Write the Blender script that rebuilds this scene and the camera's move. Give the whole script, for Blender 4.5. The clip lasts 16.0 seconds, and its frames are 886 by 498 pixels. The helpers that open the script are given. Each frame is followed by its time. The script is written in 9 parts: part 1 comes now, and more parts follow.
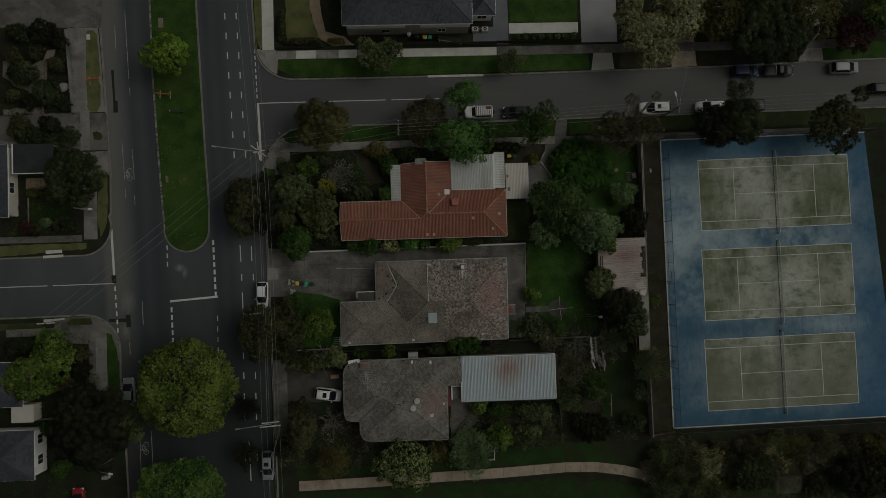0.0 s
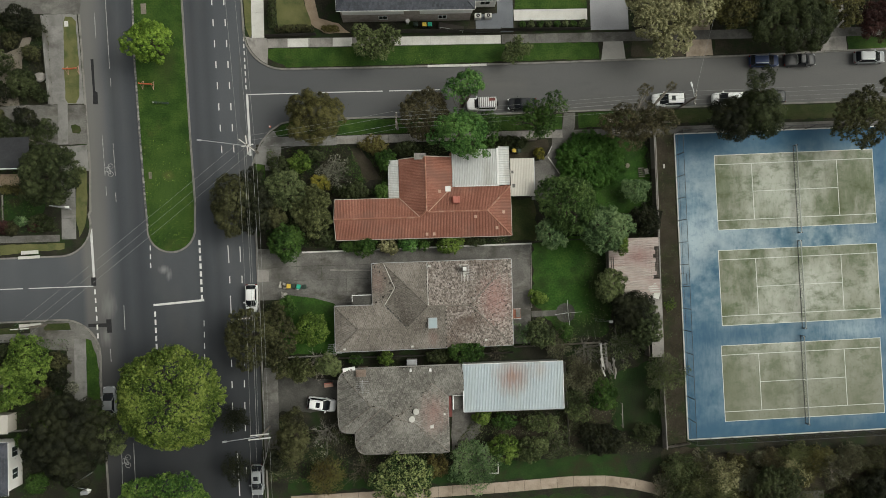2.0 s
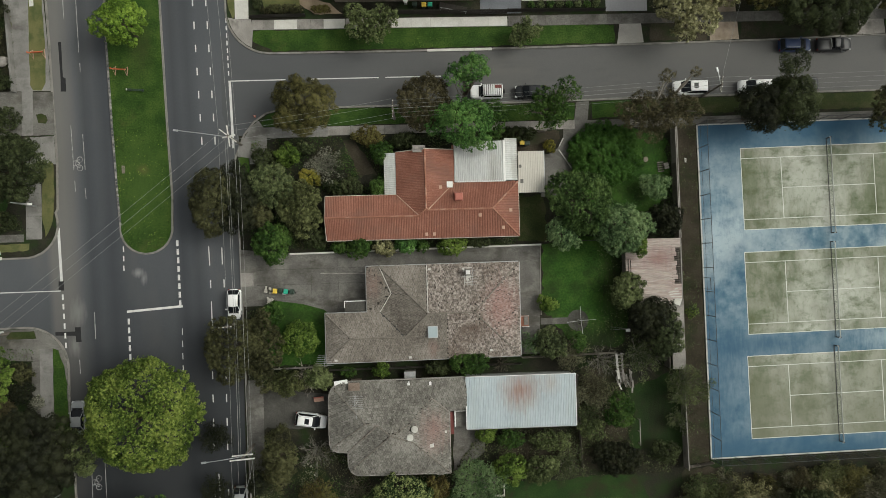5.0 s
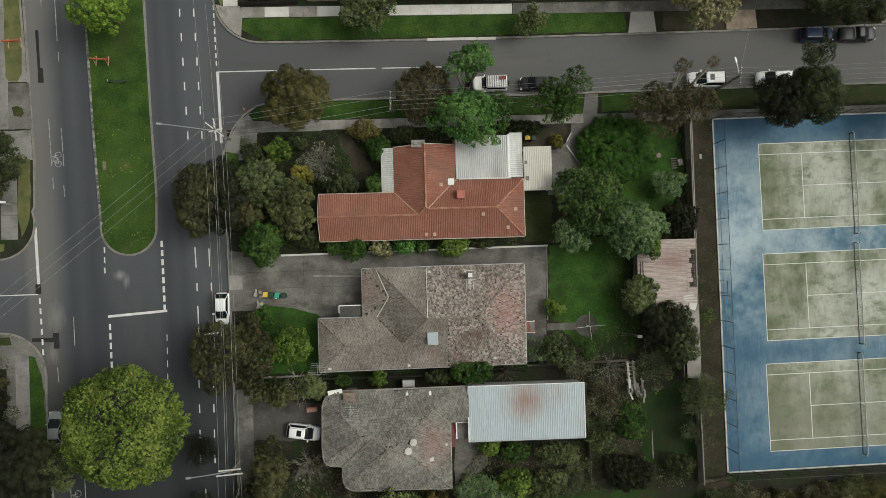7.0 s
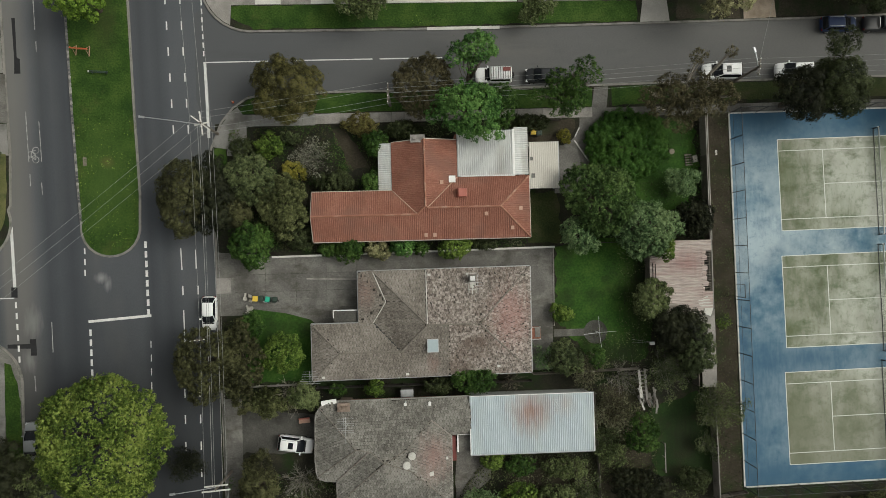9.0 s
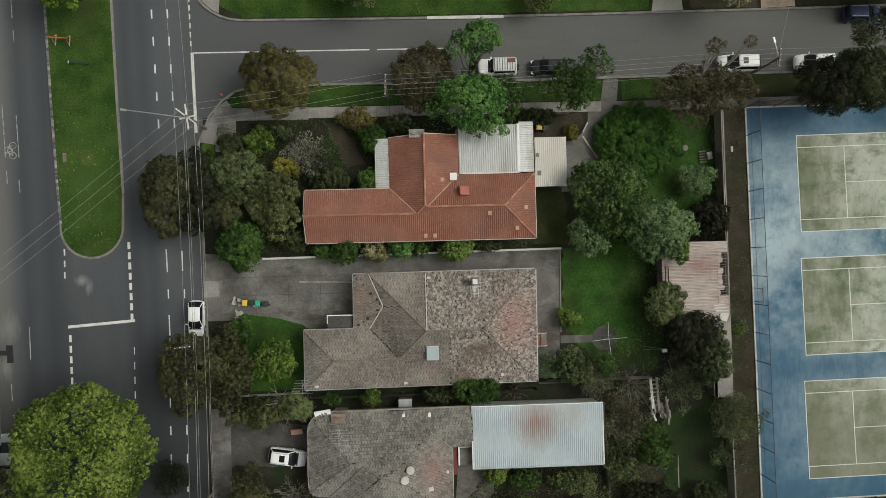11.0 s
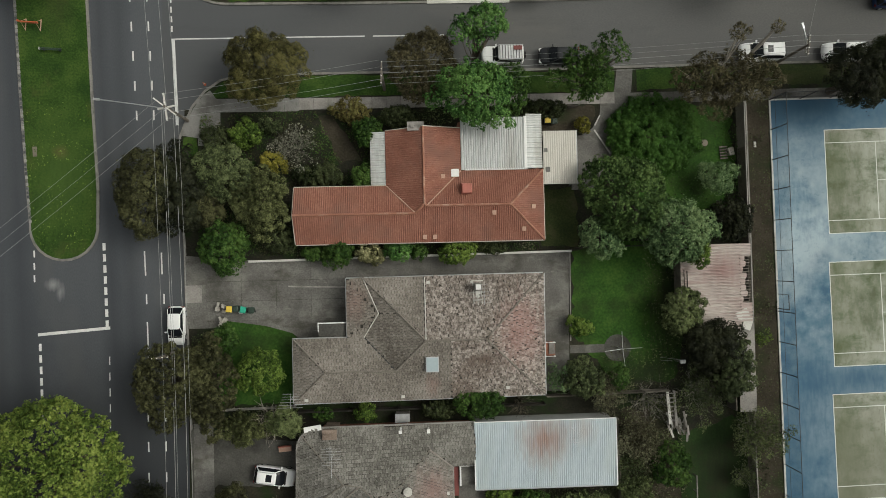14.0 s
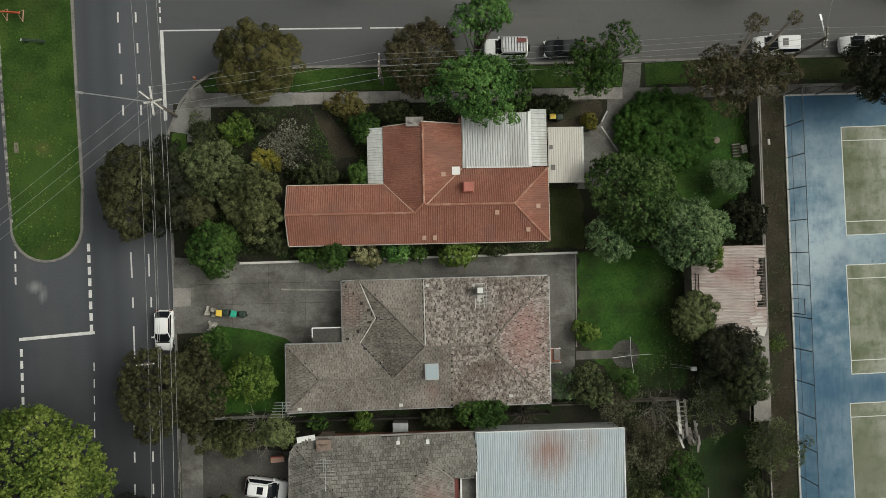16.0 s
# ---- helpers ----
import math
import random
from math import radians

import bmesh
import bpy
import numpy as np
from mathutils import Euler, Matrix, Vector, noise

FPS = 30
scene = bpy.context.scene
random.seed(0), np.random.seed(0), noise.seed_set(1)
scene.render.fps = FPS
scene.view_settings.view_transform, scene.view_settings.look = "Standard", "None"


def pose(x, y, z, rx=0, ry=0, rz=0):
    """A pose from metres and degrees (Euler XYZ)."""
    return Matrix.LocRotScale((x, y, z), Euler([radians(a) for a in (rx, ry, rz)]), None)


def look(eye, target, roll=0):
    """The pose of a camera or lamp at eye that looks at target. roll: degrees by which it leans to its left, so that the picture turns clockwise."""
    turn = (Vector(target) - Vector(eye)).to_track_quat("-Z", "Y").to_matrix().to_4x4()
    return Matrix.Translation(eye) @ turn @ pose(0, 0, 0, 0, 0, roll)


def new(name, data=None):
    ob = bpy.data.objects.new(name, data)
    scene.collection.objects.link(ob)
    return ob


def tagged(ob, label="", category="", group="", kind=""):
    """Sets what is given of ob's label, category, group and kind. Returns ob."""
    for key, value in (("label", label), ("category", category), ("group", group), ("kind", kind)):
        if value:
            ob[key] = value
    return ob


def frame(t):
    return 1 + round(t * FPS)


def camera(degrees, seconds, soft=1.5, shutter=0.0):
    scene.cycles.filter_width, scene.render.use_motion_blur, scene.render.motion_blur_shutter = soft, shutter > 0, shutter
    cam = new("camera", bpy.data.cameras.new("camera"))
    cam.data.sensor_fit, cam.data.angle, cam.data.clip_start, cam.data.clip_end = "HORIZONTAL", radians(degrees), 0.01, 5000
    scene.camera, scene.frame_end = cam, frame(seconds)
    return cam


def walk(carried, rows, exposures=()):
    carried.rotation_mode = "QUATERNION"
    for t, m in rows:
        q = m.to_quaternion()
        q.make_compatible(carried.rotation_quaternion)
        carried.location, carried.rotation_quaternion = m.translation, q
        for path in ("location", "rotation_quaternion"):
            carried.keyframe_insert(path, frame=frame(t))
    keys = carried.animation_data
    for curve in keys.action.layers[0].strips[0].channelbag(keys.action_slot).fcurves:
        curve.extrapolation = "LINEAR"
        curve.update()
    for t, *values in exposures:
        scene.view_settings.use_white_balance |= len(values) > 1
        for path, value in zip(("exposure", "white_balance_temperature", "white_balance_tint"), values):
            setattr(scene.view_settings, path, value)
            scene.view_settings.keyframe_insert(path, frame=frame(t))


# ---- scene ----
cam = camera(68.0, 16.0, soft=0.78)
walk(cam, [
    (0, pose(-3.615, -6.403, 100.672, 1.498, -1.880, -1.697)),
    (1, pose(-3.604, -6.160, 97.674, 1.419, -1.905, -1.694)),
    (2, pose(-3.593, -5.931, 94.779, 1.349, -1.929, -1.687)),
    (3, pose(-3.580, -5.715, 91.983, 1.288, -1.952, -1.677)),
    (4, pose(-3.565, -5.513, 89.283, 1.237, -1.975, -1.663)),
    (5, pose(-3.549, -5.325, 86.678, 1.194, -1.997, -1.646)),
    (6, pose(-3.531, -5.151, 84.167, 1.160, -2.019, -1.626)),
    (7, pose(-3.512, -4.991, 81.750, 1.136, -2.040, -1.602)),
    (8, pose(-3.492, -4.845, 79.428, 1.121, -2.060, -1.575)),
    (9, pose(-3.469, -4.712, 77.204, 1.114, -2.079, -1.544)),
    (10, pose(-3.446, -4.594, 75.080, 1.117, -2.098, -1.511)),
    (11, pose(-3.421, -4.489, 73.062, 1.129, -2.117, -1.474)),
    (12, pose(-3.394, -4.398, 71.154, 1.150, -2.134, -1.433)),
    (13, pose(-3.366, -4.321, 69.363, 1.179, -2.151, -1.390)),
    (14, pose(-3.336, -4.258, 67.697, 1.218, -2.168, -1.343)),
    (15, pose(-3.305, -4.209, 66.163, 1.266, -2.184, -1.292)),
    (16, pose(-3.272, -4.174, 64.771, 1.324, -2.199, -1.239)),
], exposures=[(0.0, -2.02, 6760, 3), (0.5, -1.36, 6760, 3), (1.0, -0.84, 6760, 3), (1.5, -0.33, 6760, 3), (2.0, 0.02, 6760, 3), (2.5, 0.04, 6760, 3), (9.0, -0.02, 6760, 3), (16.0, -0.07, 6760, 3)])

# ---------------------------------------------------------------- light: an overcast sky
world = bpy.data.worlds.new("overcast")
scene.world = world
world.use_nodes = True
wn, wl = world.node_tree.nodes, world.node_tree.links
sky = wn.new("ShaderNodeTexSky")
sky.sky_type, sky.sun_disc = "NISHITA", False
sky.sun_elevation, sky.sun_rotation = radians(50), radians(80)
sky.air_density, sky.dust_density, sky.ozone_density = 1.0, 6.0, 0.4
soft_sky = wn.new("ShaderNodeHueSaturation")
soft_sky.inputs["Saturation"].default_value = 0.12
wl.new(sky.outputs[0], soft_sky.inputs["Color"])
wl.new(soft_sky.outputs[0], wn["Background"].inputs[0])
wn["Background"].inputs[1].default_value = 0.12
sun = new("sun", bpy.data.lights.new("sun", "SUN"))
sun.data.energy, sun.data.angle, sun.data.color = 1.0, radians(35), (1.0, 0.95, 0.87)
sun.matrix_world = look((42, 8, 50), (0, 0, 0))


# ---------------------------------------------------------------- building tools
class Geo:
    """Gathers vertices and faces of one part."""

    def __init__(self):
        self.v, self.f = [], []

    def add(self, verts, faces):
        k = len(self.v)
        self.v += [tuple(p) for p in verts]
        self.f += [tuple(i + k for i in face) for face in faces]
        return self

    def box(self, x, y, z, sx, sy, sz, rz=0.0, taper=1.0):
        """A block whose base stands at z; taper shrinks its top."""
        c, s = math.cos(radians(rz)), math.sin(radians(rz))
        pts = []
        for h, k in ((0, 1.0), (sz, taper)):
            for a, b in ((-1, -1), (1, -1), (1, 1), (-1, 1)):
                u, v = a * sx / 2 * k, b * sy / 2 * k
                pts.append((x + u * c - v * s, y + u * s + v * c, z + h))
        return self.add(pts, [(3, 2, 1, 0), (4, 5, 6, 7), (0, 1, 5, 4), (1, 2, 6, 5), (2, 3, 7, 6), (3, 0, 4, 7)])

    def prism(self, poly, z0, z1):
        n = len(poly)
        if sum(poly[i][0] * poly[(i + 1) % n][1] - poly[(i + 1) % n][0] * poly[i][1] for i in range(n)) < 0:
            poly = list(reversed(poly))
        pts = [(x, y, z0) for x, y in poly] + [(x, y, z1) for x, y in poly]
        return self.add(pts, [tuple(range(n - 1, -1, -1)), tuple(range(n, 2 * n))] + [(i, (i + 1) % n, n + (i + 1) % n, n + i) for i in range(n)])

    def tube(self, path, r, n=6):
        """A round bar along a path; r is one radius or one for each point."""
        radii = r if isinstance(r, (list, tuple)) else [r] * len(path)
        path = [Vector(p) for p in path]
        rings = []
        for i, p in enumerate(path):
            way = (path[min(i + 1, len(path) - 1)] - path[max(i - 1, 0)]).normalized()
            side = way.cross(Vector((0, 0, 1)) if abs(way.z) < 0.9 else Vector((1, 0, 0))).normalized()
            up = side.cross(way)
            rings += [p + radii[i] * (math.cos(2 * math.pi * k / n) * side + math.sin(2 * math.pi * k / n) * up) for k in range(n)]
        faces = []
        for i in range(len(path) - 1):
            faces += [(i * n + k, i * n + (k + 1) % n, (i + 1) * n + (k + 1) % n, (i + 1) * n + k) for k in range(n)]
        faces += [tuple(range(n - 1, -1, -1)), tuple(range((len(path) - 1) * n, len(path) * n))]
        return self.add(rings, faces)

    def disc(self, x, y, z, r, h, n=16, squash=1.0):
        return self.prism([(x + r * math.cos(2 * math.pi * k / n), y + r * squash * math.sin(2 * math.pi * k / n)) for k in range(n)], z, z + h)


def part(name, geo, material, parent=None, label="", smooth=False):
    """Links a Geo as one mesh object, under a thing if one is given."""
    me = bpy.data.meshes.new(name)
    me.from_pydata(geo.v, [], geo.f)
    me.update()
    if smooth:
        me.polygons.foreach_set("use_smooth", [True] * len(me.polygons))
    me.materials.append(material)
    ob = new(name, me)
    if parent is not None:
        ob.parent = parent
    if label:
        ob["label"] = label
    return ob


def quads(name, verts, material, parent=None, per=4, smooth=False):
    """A mesh of many separate faces from an array of shape (n, per, 3)."""
    n = len(verts)
    me = bpy.data.meshes.new(name)
    me.vertices.add(n * per)
    me.vertices.foreach_set("co", np.ascontiguousarray(verts, dtype=np.float32).ravel())
    me.loops.add(n * per)
    me.loops.foreach_set("vertex_index", np.arange(n * per, dtype=np.int32))
    me.polygons.add(n)
    me.polygons.foreach_set("loop_start", np.arange(0, n * per, per, dtype=np.int32))
    me.update(calc_edges=True)
    me.validate()
    me.materials.append(material)
    ob = new(name, me)
    if parent is not None:
        ob.parent = parent
    return ob


def thing(name, x, y, z=0.0, rz=0.0, label="", category="", group="", kind=""):
    ob = new(name)
    ob.empty_display_size = 0.3
    ob.matrix_basis = pose(x, y, z, 0, 0, rz)
    return tagged(ob, label, category, group, kind)


def arc(cx, cy, r, a0, a1, n=8):
    return [(cx + r * math.cos(radians(a0 + (a1 - a0) * i / n)), cy + r * math.sin(radians(a0 + (a1 - a0) * i / n))) for i in range(n + 1)]


def wobble(poly, step=0.8, size=0.18, seed=0):
    """An uneven, grown edge along a polygon."""
    rng = random.Random(seed)
    out = []
    for i, a in enumerate(poly):
        b = poly[(i + 1) % len(poly)]
        n = max(1, int(math.dist(a, b) / step))
        for k in range(n):
            u = k / n
            out.append((a[0] + (b[0] - a[0]) * u + rng.uniform(-size, size), a[1] + (b[1] - a[1]) * u + rng.uniform(-size, size)))
    return out


def rect(x0, y0, x1, y1):
    return [(x0, y0), (x1, y0), (x1, y1), (x0, y1)]


# ---------------------------------------------------------------- materials
def mat(name, colors, scale=1.0, fine=18.0, rough=0.8, metal=0.0, bump=0.3, spread=0.5, stretch=(1, 1, 1), island=False, stain=None, stain_scale=0.25, stain_cut=(0.5, 0.68), per_object=0.0, contrast=1.0):
    """A surface of two or three colours mixed by broad and fine noise, with relief; stain adds patches of another colour."""
    m = bpy.data.materials.new(name)
    m.use_nodes = True
    n, l = m.node_tree.nodes, m.node_tree.links
    bsdf = n["Principled BSDF"]
    bsdf.inputs["Roughness"].default_value, bsdf.inputs["Metallic"].default_value = rough, metal
    if rough > 0.7:
        bsdf.inputs["Specular IOR Level"].default_value = 0.2
    geo = n.new("ShaderNodeNewGeometry")
    mapping = n.new("ShaderNodeMapping")
    mapping.inputs["Scale"].default_value = stretch
    l.new(geo.outputs["Position"], mapping.inputs[0])
    broad, small = n.new("ShaderNodeTexNoise"), n.new("ShaderNodeTexNoise")
    for node, s, d in ((broad, scale, 5), (small, fine, 3)):
        node.inputs["Scale"].default_value, node.inputs["Detail"].default_value = s, d
        l.new(mapping.outputs[0], node.inputs["Vector"])
    mix = n.new("ShaderNodeMath")
    mix.operation = "MULTIPLY_ADD"
    mix.inputs[1].default_value = 0.55
    half = n.new("ShaderNodeMath")
    half.operation = "MULTIPLY"
    half.inputs[1].default_value = 0.45
    l.new(small.outputs[0], half.inputs[0])
    l.new(broad.outputs[0], mix.inputs[0])
    l.new(half.outputs[0], mix.inputs[2])
    value = mix.outputs[0]
    if island:
        rnd = n.new("ShaderNodeMath")
        rnd.operation = "MULTIPLY_ADD"
        rnd.inputs[1].default_value = spread
        sub = n.new("ShaderNodeMath")
        sub.operation = "SUBTRACT"
        sub.inputs[1].default_value = spread / 2
        l.new(geo.outputs["Random Per Island"], rnd.inputs[0])
        l.new(value, rnd.inputs[2])
        l.new(rnd.outputs[0], sub.inputs[0])
        value = sub.outputs[0]
    if per_object:
        info = n.new("ShaderNodeObjectInfo")
        rnd = n.new("ShaderNodeMath")
        rnd.operation = "MULTIPLY_ADD"
        rnd.inputs[1].default_value = per_object
        sub = n.new("ShaderNodeMath")
        sub.operation = "SUBTRACT"
        sub.inputs[1].default_value = per_object / 2
        l.new(info.outputs["Random"], rnd.inputs[0])
        l.new(value, rnd.inputs[2])
        l.new(rnd.outputs[0], sub.inputs[0])
        value = sub.outputs[0]
    ramp = n.new("ShaderNodeValToRGB")
    k = len(colors)
    lo, hi = 0.5 - 0.17 / contrast, 0.5 + 0.17 / contrast
    ramp.color_ramp.elements[0].position, ramp.color_ramp.elements[1].position = lo, hi
    while len(ramp.color_ramp.elements) < k:
        ramp.color_ramp.elements.new(0.5)
    for i, c in enumerate(colors):
        e = ramp.color_ramp.elements[i]
        e.position = lo + (hi - lo) * i / max(1, k - 1)
        e.color = (*c, 1)
    l.new(value, ramp.inputs[0])
    color = ramp.outputs[0]
    if stain:
        noise_s = n.new("ShaderNodeTexNoise")
        noise_s.inputs["Scale"].default_value, noise_s.inputs["Detail"].default_value = stain_scale, 6
        noise_s.inputs["Roughness"].default_value = 0.62
        l.new(mapping.outputs[0], noise_s.inputs["Vector"])
        cut = n.new("ShaderNodeMapRange")
        cut.inputs["From Min"].default_value, cut.inputs["From Max"].default_value = stain_cut
        l.new(noise_s.outputs[0], cut.inputs[0])
        blend = n.new("ShaderNodeMix")
        blend.data_type = "RGBA"
        l.new(cut.outputs[0], blend.inputs[0])
        l.new(color, blend.inputs[6])
        blend.inputs[7].default_value = (*stain, 1)
        color = blend.outputs[2]
    l.new(color, bsdf.inputs["Base Color"])
    if bump:
        b = n.new("ShaderNodeBump")
        b.inputs["Strength"].default_value, b.inputs["Distance"].default_value = bump, 0.05
        l.new(small.outputs[0], b.inputs["Height"])
        l.new(b.outputs[0], bsdf.inputs["Normal"])
    return m


def leaf_mat(name, dark, mid, light, spread=0.18):
    m = mat(name, (dark, mid, light), scale=0.35, fine=2.5, rough=0.55, bump=0, island=True, spread=spread, contrast=1.5)
    n, l = m.node_tree.nodes, m.node_tree.links
    bsdf, out = n["Principled BSDF"], n["Material Output"]
    bsdf.inputs["Specular IOR Level"].default_value = 0.1
    through_leaf, both = n.new("ShaderNodeBsdfTranslucent"), n.new("ShaderNodeMixShader")
    source = bsdf.inputs["Base Color"].links[0].from_socket
    l.new(source, through_leaf.inputs[0])
    both.inputs[0].default_value = 0.12
    l.new(bsdf.outputs[0], both.inputs[1])
    l.new(through_leaf.outputs[0], both.inputs[2])
    l.new(both.outputs[0], out.inputs[0])
    return m


ASPHALT_SIDE = mat("worn_asphalt", ((0.086, 0.086, 0.088), (0.111, 0.11, 0.109), (0.139, 0.136, 0.133)), 0.1, 14, 0.88, bump=0.08, stain=(0.14, 0.134, 0.126), stain_scale=0.07, stretch=(0.35, 1, 1))


def node_mix(m, mask, color):
    """Lays a second colour over a surface where the mask is high."""
    n, l = m.node_tree.nodes, m.node_tree.links
    base = n["Principled BSDF"].inputs["Base Color"]
    blend = n.new("ShaderNodeMix")
    blend.data_type = "RGBA"
    l.new(mask, blend.inputs[0])
    l.new(base.links[0].from_socket, blend.inputs[6])
    blend.inputs[7].default_value = (*color, 1)
    l.new(blend.outputs[2], base)


def worn_lanes(m, stops, color=(0.03, 0.034, 0.041)):
    """Bands along the road, polished by wheels or bleached by dust; stops: place across the road and depth of wear."""
    n, l = m.node_tree.nodes, m.node_tree.links
    geo, cut, rng_node, ramp = n.new("ShaderNodeNewGeometry"), n.new("ShaderNodeSeparateXYZ"), n.new("ShaderNodeMapRange"), n.new("ShaderNodeValToRGB")
    l.new(geo.outputs["Position"], cut.inputs[0])
    shift = n.new("ShaderNodeMath")
    shift.operation = "MULTIPLY_ADD"
    shift.inputs[1].default_value = 0.035
    l.new(cut.outputs[1], shift.inputs[0])
    l.new(cut.outputs[0], shift.inputs[2])
    l.new(shift.outputs[0], rng_node.inputs[0])
    rng_node.inputs["From Min"].default_value, rng_node.inputs["From Max"].default_value = -52, -26
    while len(ramp.color_ramp.elements) < len(stops):
        ramp.color_ramp.elements.new(0.5)
    for e, (x, v) in zip(ramp.color_ramp.elements, stops):
        e.position, e.color = (x + 52) / 26, (v, v, v, 1)
    l.new(rng_node.outputs[0], ramp.inputs[0])
    node_mix(m, ramp.outputs[0], color)


ASPHALT = mat("asphalt", ((0.064, 0.07, 0.078), (0.083, 0.089, 0.098), (0.107, 0.112, 0.118)), 0.12, 14, 0.82, bump=0.08, stain=(0.108, 0.109, 0.11), stain_scale=0.09, stretch=(1, 0.35, 1))
worn_lanes(ASPHALT, [(-47.5, 0.0), (-46.2, 0.55), (-45.0, 0.35), (-43.6, 0.62), (-41, 0.25), (-36, 0.2), (-34.6, 0.6), (-33.6, 0.4), (-32.6, 0.5), (-31.2, 0.1), (-28, 0.12)])
worn_lanes(ASPHALT, [(-52, 0.0), (-51.2, 0.75), (-49.2, 0.8), (-48.2, 0.5), (-47.4, 0.12), (-46.6, 0.0)], (0.148, 0.143, 0.136))
PATCH = mat("fresh_bitumen", ((0.016, 0.016, 0.017), (0.026, 0.026, 0.028)), 1, 12, 0.8)
DARK_DRIVE = mat("dark_concrete", ((0.045, 0.044, 0.04), (0.07, 0.068, 0.062), (0.1, 0.097, 0.089)), 0.35, 6, 0.9, stain=(0.03, 0.03, 0.026), stain_scale=0.3)
FADED_LINE = mat("faded_road_paint", ((0.15, 0.15, 0.15), (0.4, 0.4, 0.39)), 1.6, 10, 0.7, bump=0.1, stain=(0.1, 0.1, 0.1), stain_scale=1.2, stain_cut=(0.48, 0.66))
LINE = mat("road_paint", ((0.45, 0.45, 0.44), (0.68, 0.68, 0.67)), 1.2, 14, 0.6, bump=0.1, stain=(0.25, 0.25, 0.25), stain_scale=1.5, stain_cut=(0.62, 0.8))
CONCRETE = mat("concrete", ((0.17, 0.16, 0.15), (0.25, 0.235, 0.22), (0.33, 0.31, 0.29)), 0.5, 9, 0.9, stain=(0.12, 0.115, 0.105), stain_scale=0.4, per_object=0.12)
CONCRETE_DARK = mat("dirty_concrete", ((0.088, 0.085, 0.079), (0.127, 0.122, 0.114), (0.18, 0.174, 0.163)), 0.3, 7, 0.9, stain=(0.066, 0.063, 0.055), stain_scale=0.2, stain_cut=(0.5, 0.7), per_object=0.08, contrast=1.2)
CONCRETE_MID = mat("grey_footpath_concrete", ((0.15, 0.146, 0.138), (0.2, 0.195, 0.186), (0.25, 0.243, 0.232)), 0.5, 8, 0.9, stain=(0.11, 0.106, 0.098), stain_scale=0.35, per_object=0.1)
CROSSOVER = mat("clean_crossover_concrete", ((0.27, 0.26, 0.24), (0.34, 0.325, 0.3), (0.4, 0.385, 0.36)), 0.5, 8, 0.9)
CONCRETE_PALE = mat("pale_concrete", ((0.42, 0.41, 0.38), (0.52, 0.51, 0.48), (0.6, 0.59, 0.56)), 0.6, 9, 0.85, per_object=0.1)
KERB_STONE = mat("bluestone_blocks", ((0.07, 0.072, 0.075), (0.15, 0.15, 0.148), (0.3, 0.29, 0.275)), 0.8, 9, 0.9, per_object=0.5)
KERB = mat("kerb_concrete", ((0.16, 0.153, 0.14), (0.25, 0.238, 0.22)), 0.8, 9, 0.9, stain=(0.1, 0.1, 0.09), stain_scale=0.7)
GRASS = mat("nature_strip_grass", ((0.014, 0.037, 0.006), (0.027, 0.06, 0.009), (0.05, 0.087, 0.016)), 0.4, 5, 0.9, bump=0.9, stain=(0.055, 0.062, 0.018), stain_scale=0.3, stain_cut=(0.58, 0.8), contrast=1.4)
LAWN = mat("garden_lawn", ((0.014, 0.042, 0.006), (0.027, 0.071, 0.01), (0.048, 0.1, 0.017)), 0.45, 4, 0.9, bump=0.9, stain=(0.018, 0.03, 0.008), stain_scale=0.2, stain_cut=(0.5, 0.7), contrast=1.2)
# Darker copy of the lawn green; behind the shed it stands for shade.
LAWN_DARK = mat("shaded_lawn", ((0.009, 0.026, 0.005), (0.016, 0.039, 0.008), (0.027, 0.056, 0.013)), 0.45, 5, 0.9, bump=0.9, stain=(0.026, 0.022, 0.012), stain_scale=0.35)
OLIVE_GRASS = mat("olive_strip_grass", ((0.018, 0.028, 0.009), (0.032, 0.044, 0.013), (0.052, 0.06, 0.022)), 0.4, 5, 0.9, bump=0.9, stain=(0.06, 0.052, 0.028), stain_scale=0.4, stain_cut=(0.52, 0.7))
# Darker copy of the bare earth, with shade put into its colours.
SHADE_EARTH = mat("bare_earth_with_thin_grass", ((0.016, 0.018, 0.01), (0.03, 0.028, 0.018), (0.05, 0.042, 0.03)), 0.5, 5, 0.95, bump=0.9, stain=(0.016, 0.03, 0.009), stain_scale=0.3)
DRY_GRASS = mat("dry_grass", ((0.07, 0.078, 0.03), (0.11, 0.115, 0.045), (0.15, 0.14, 0.065)), 0.5, 9, 0.9, bump=0.8, stain=(0.05, 0.07, 0.025), stain_scale=0.4)
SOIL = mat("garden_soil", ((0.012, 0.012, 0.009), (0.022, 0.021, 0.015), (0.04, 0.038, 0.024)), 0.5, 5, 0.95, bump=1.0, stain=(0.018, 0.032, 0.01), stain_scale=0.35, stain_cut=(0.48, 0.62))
EARTH = mat("bare_earth", ((0.026, 0.022, 0.016), (0.045, 0.038, 0.027), (0.074, 0.063, 0.045)), 0.5, 5, 0.95, bump=0.8, stain=(0.024, 0.034, 0.013), stain_scale=0.3)
GRAVEL = mat("tan_gravel", ((0.2, 0.15, 0.105), (0.28, 0.215, 0.155), (0.34, 0.27, 0.2)), 0.8, 14, 0.95, bump=0.6)
PATH_DULL = mat("dull_garden_path", ((0.15, 0.13, 0.105), (0.2, 0.175, 0.145), (0.26, 0.23, 0.195)), 0.6, 9, 0.9, stain=(0.1, 0.088, 0.07), stain_scale=0.5)
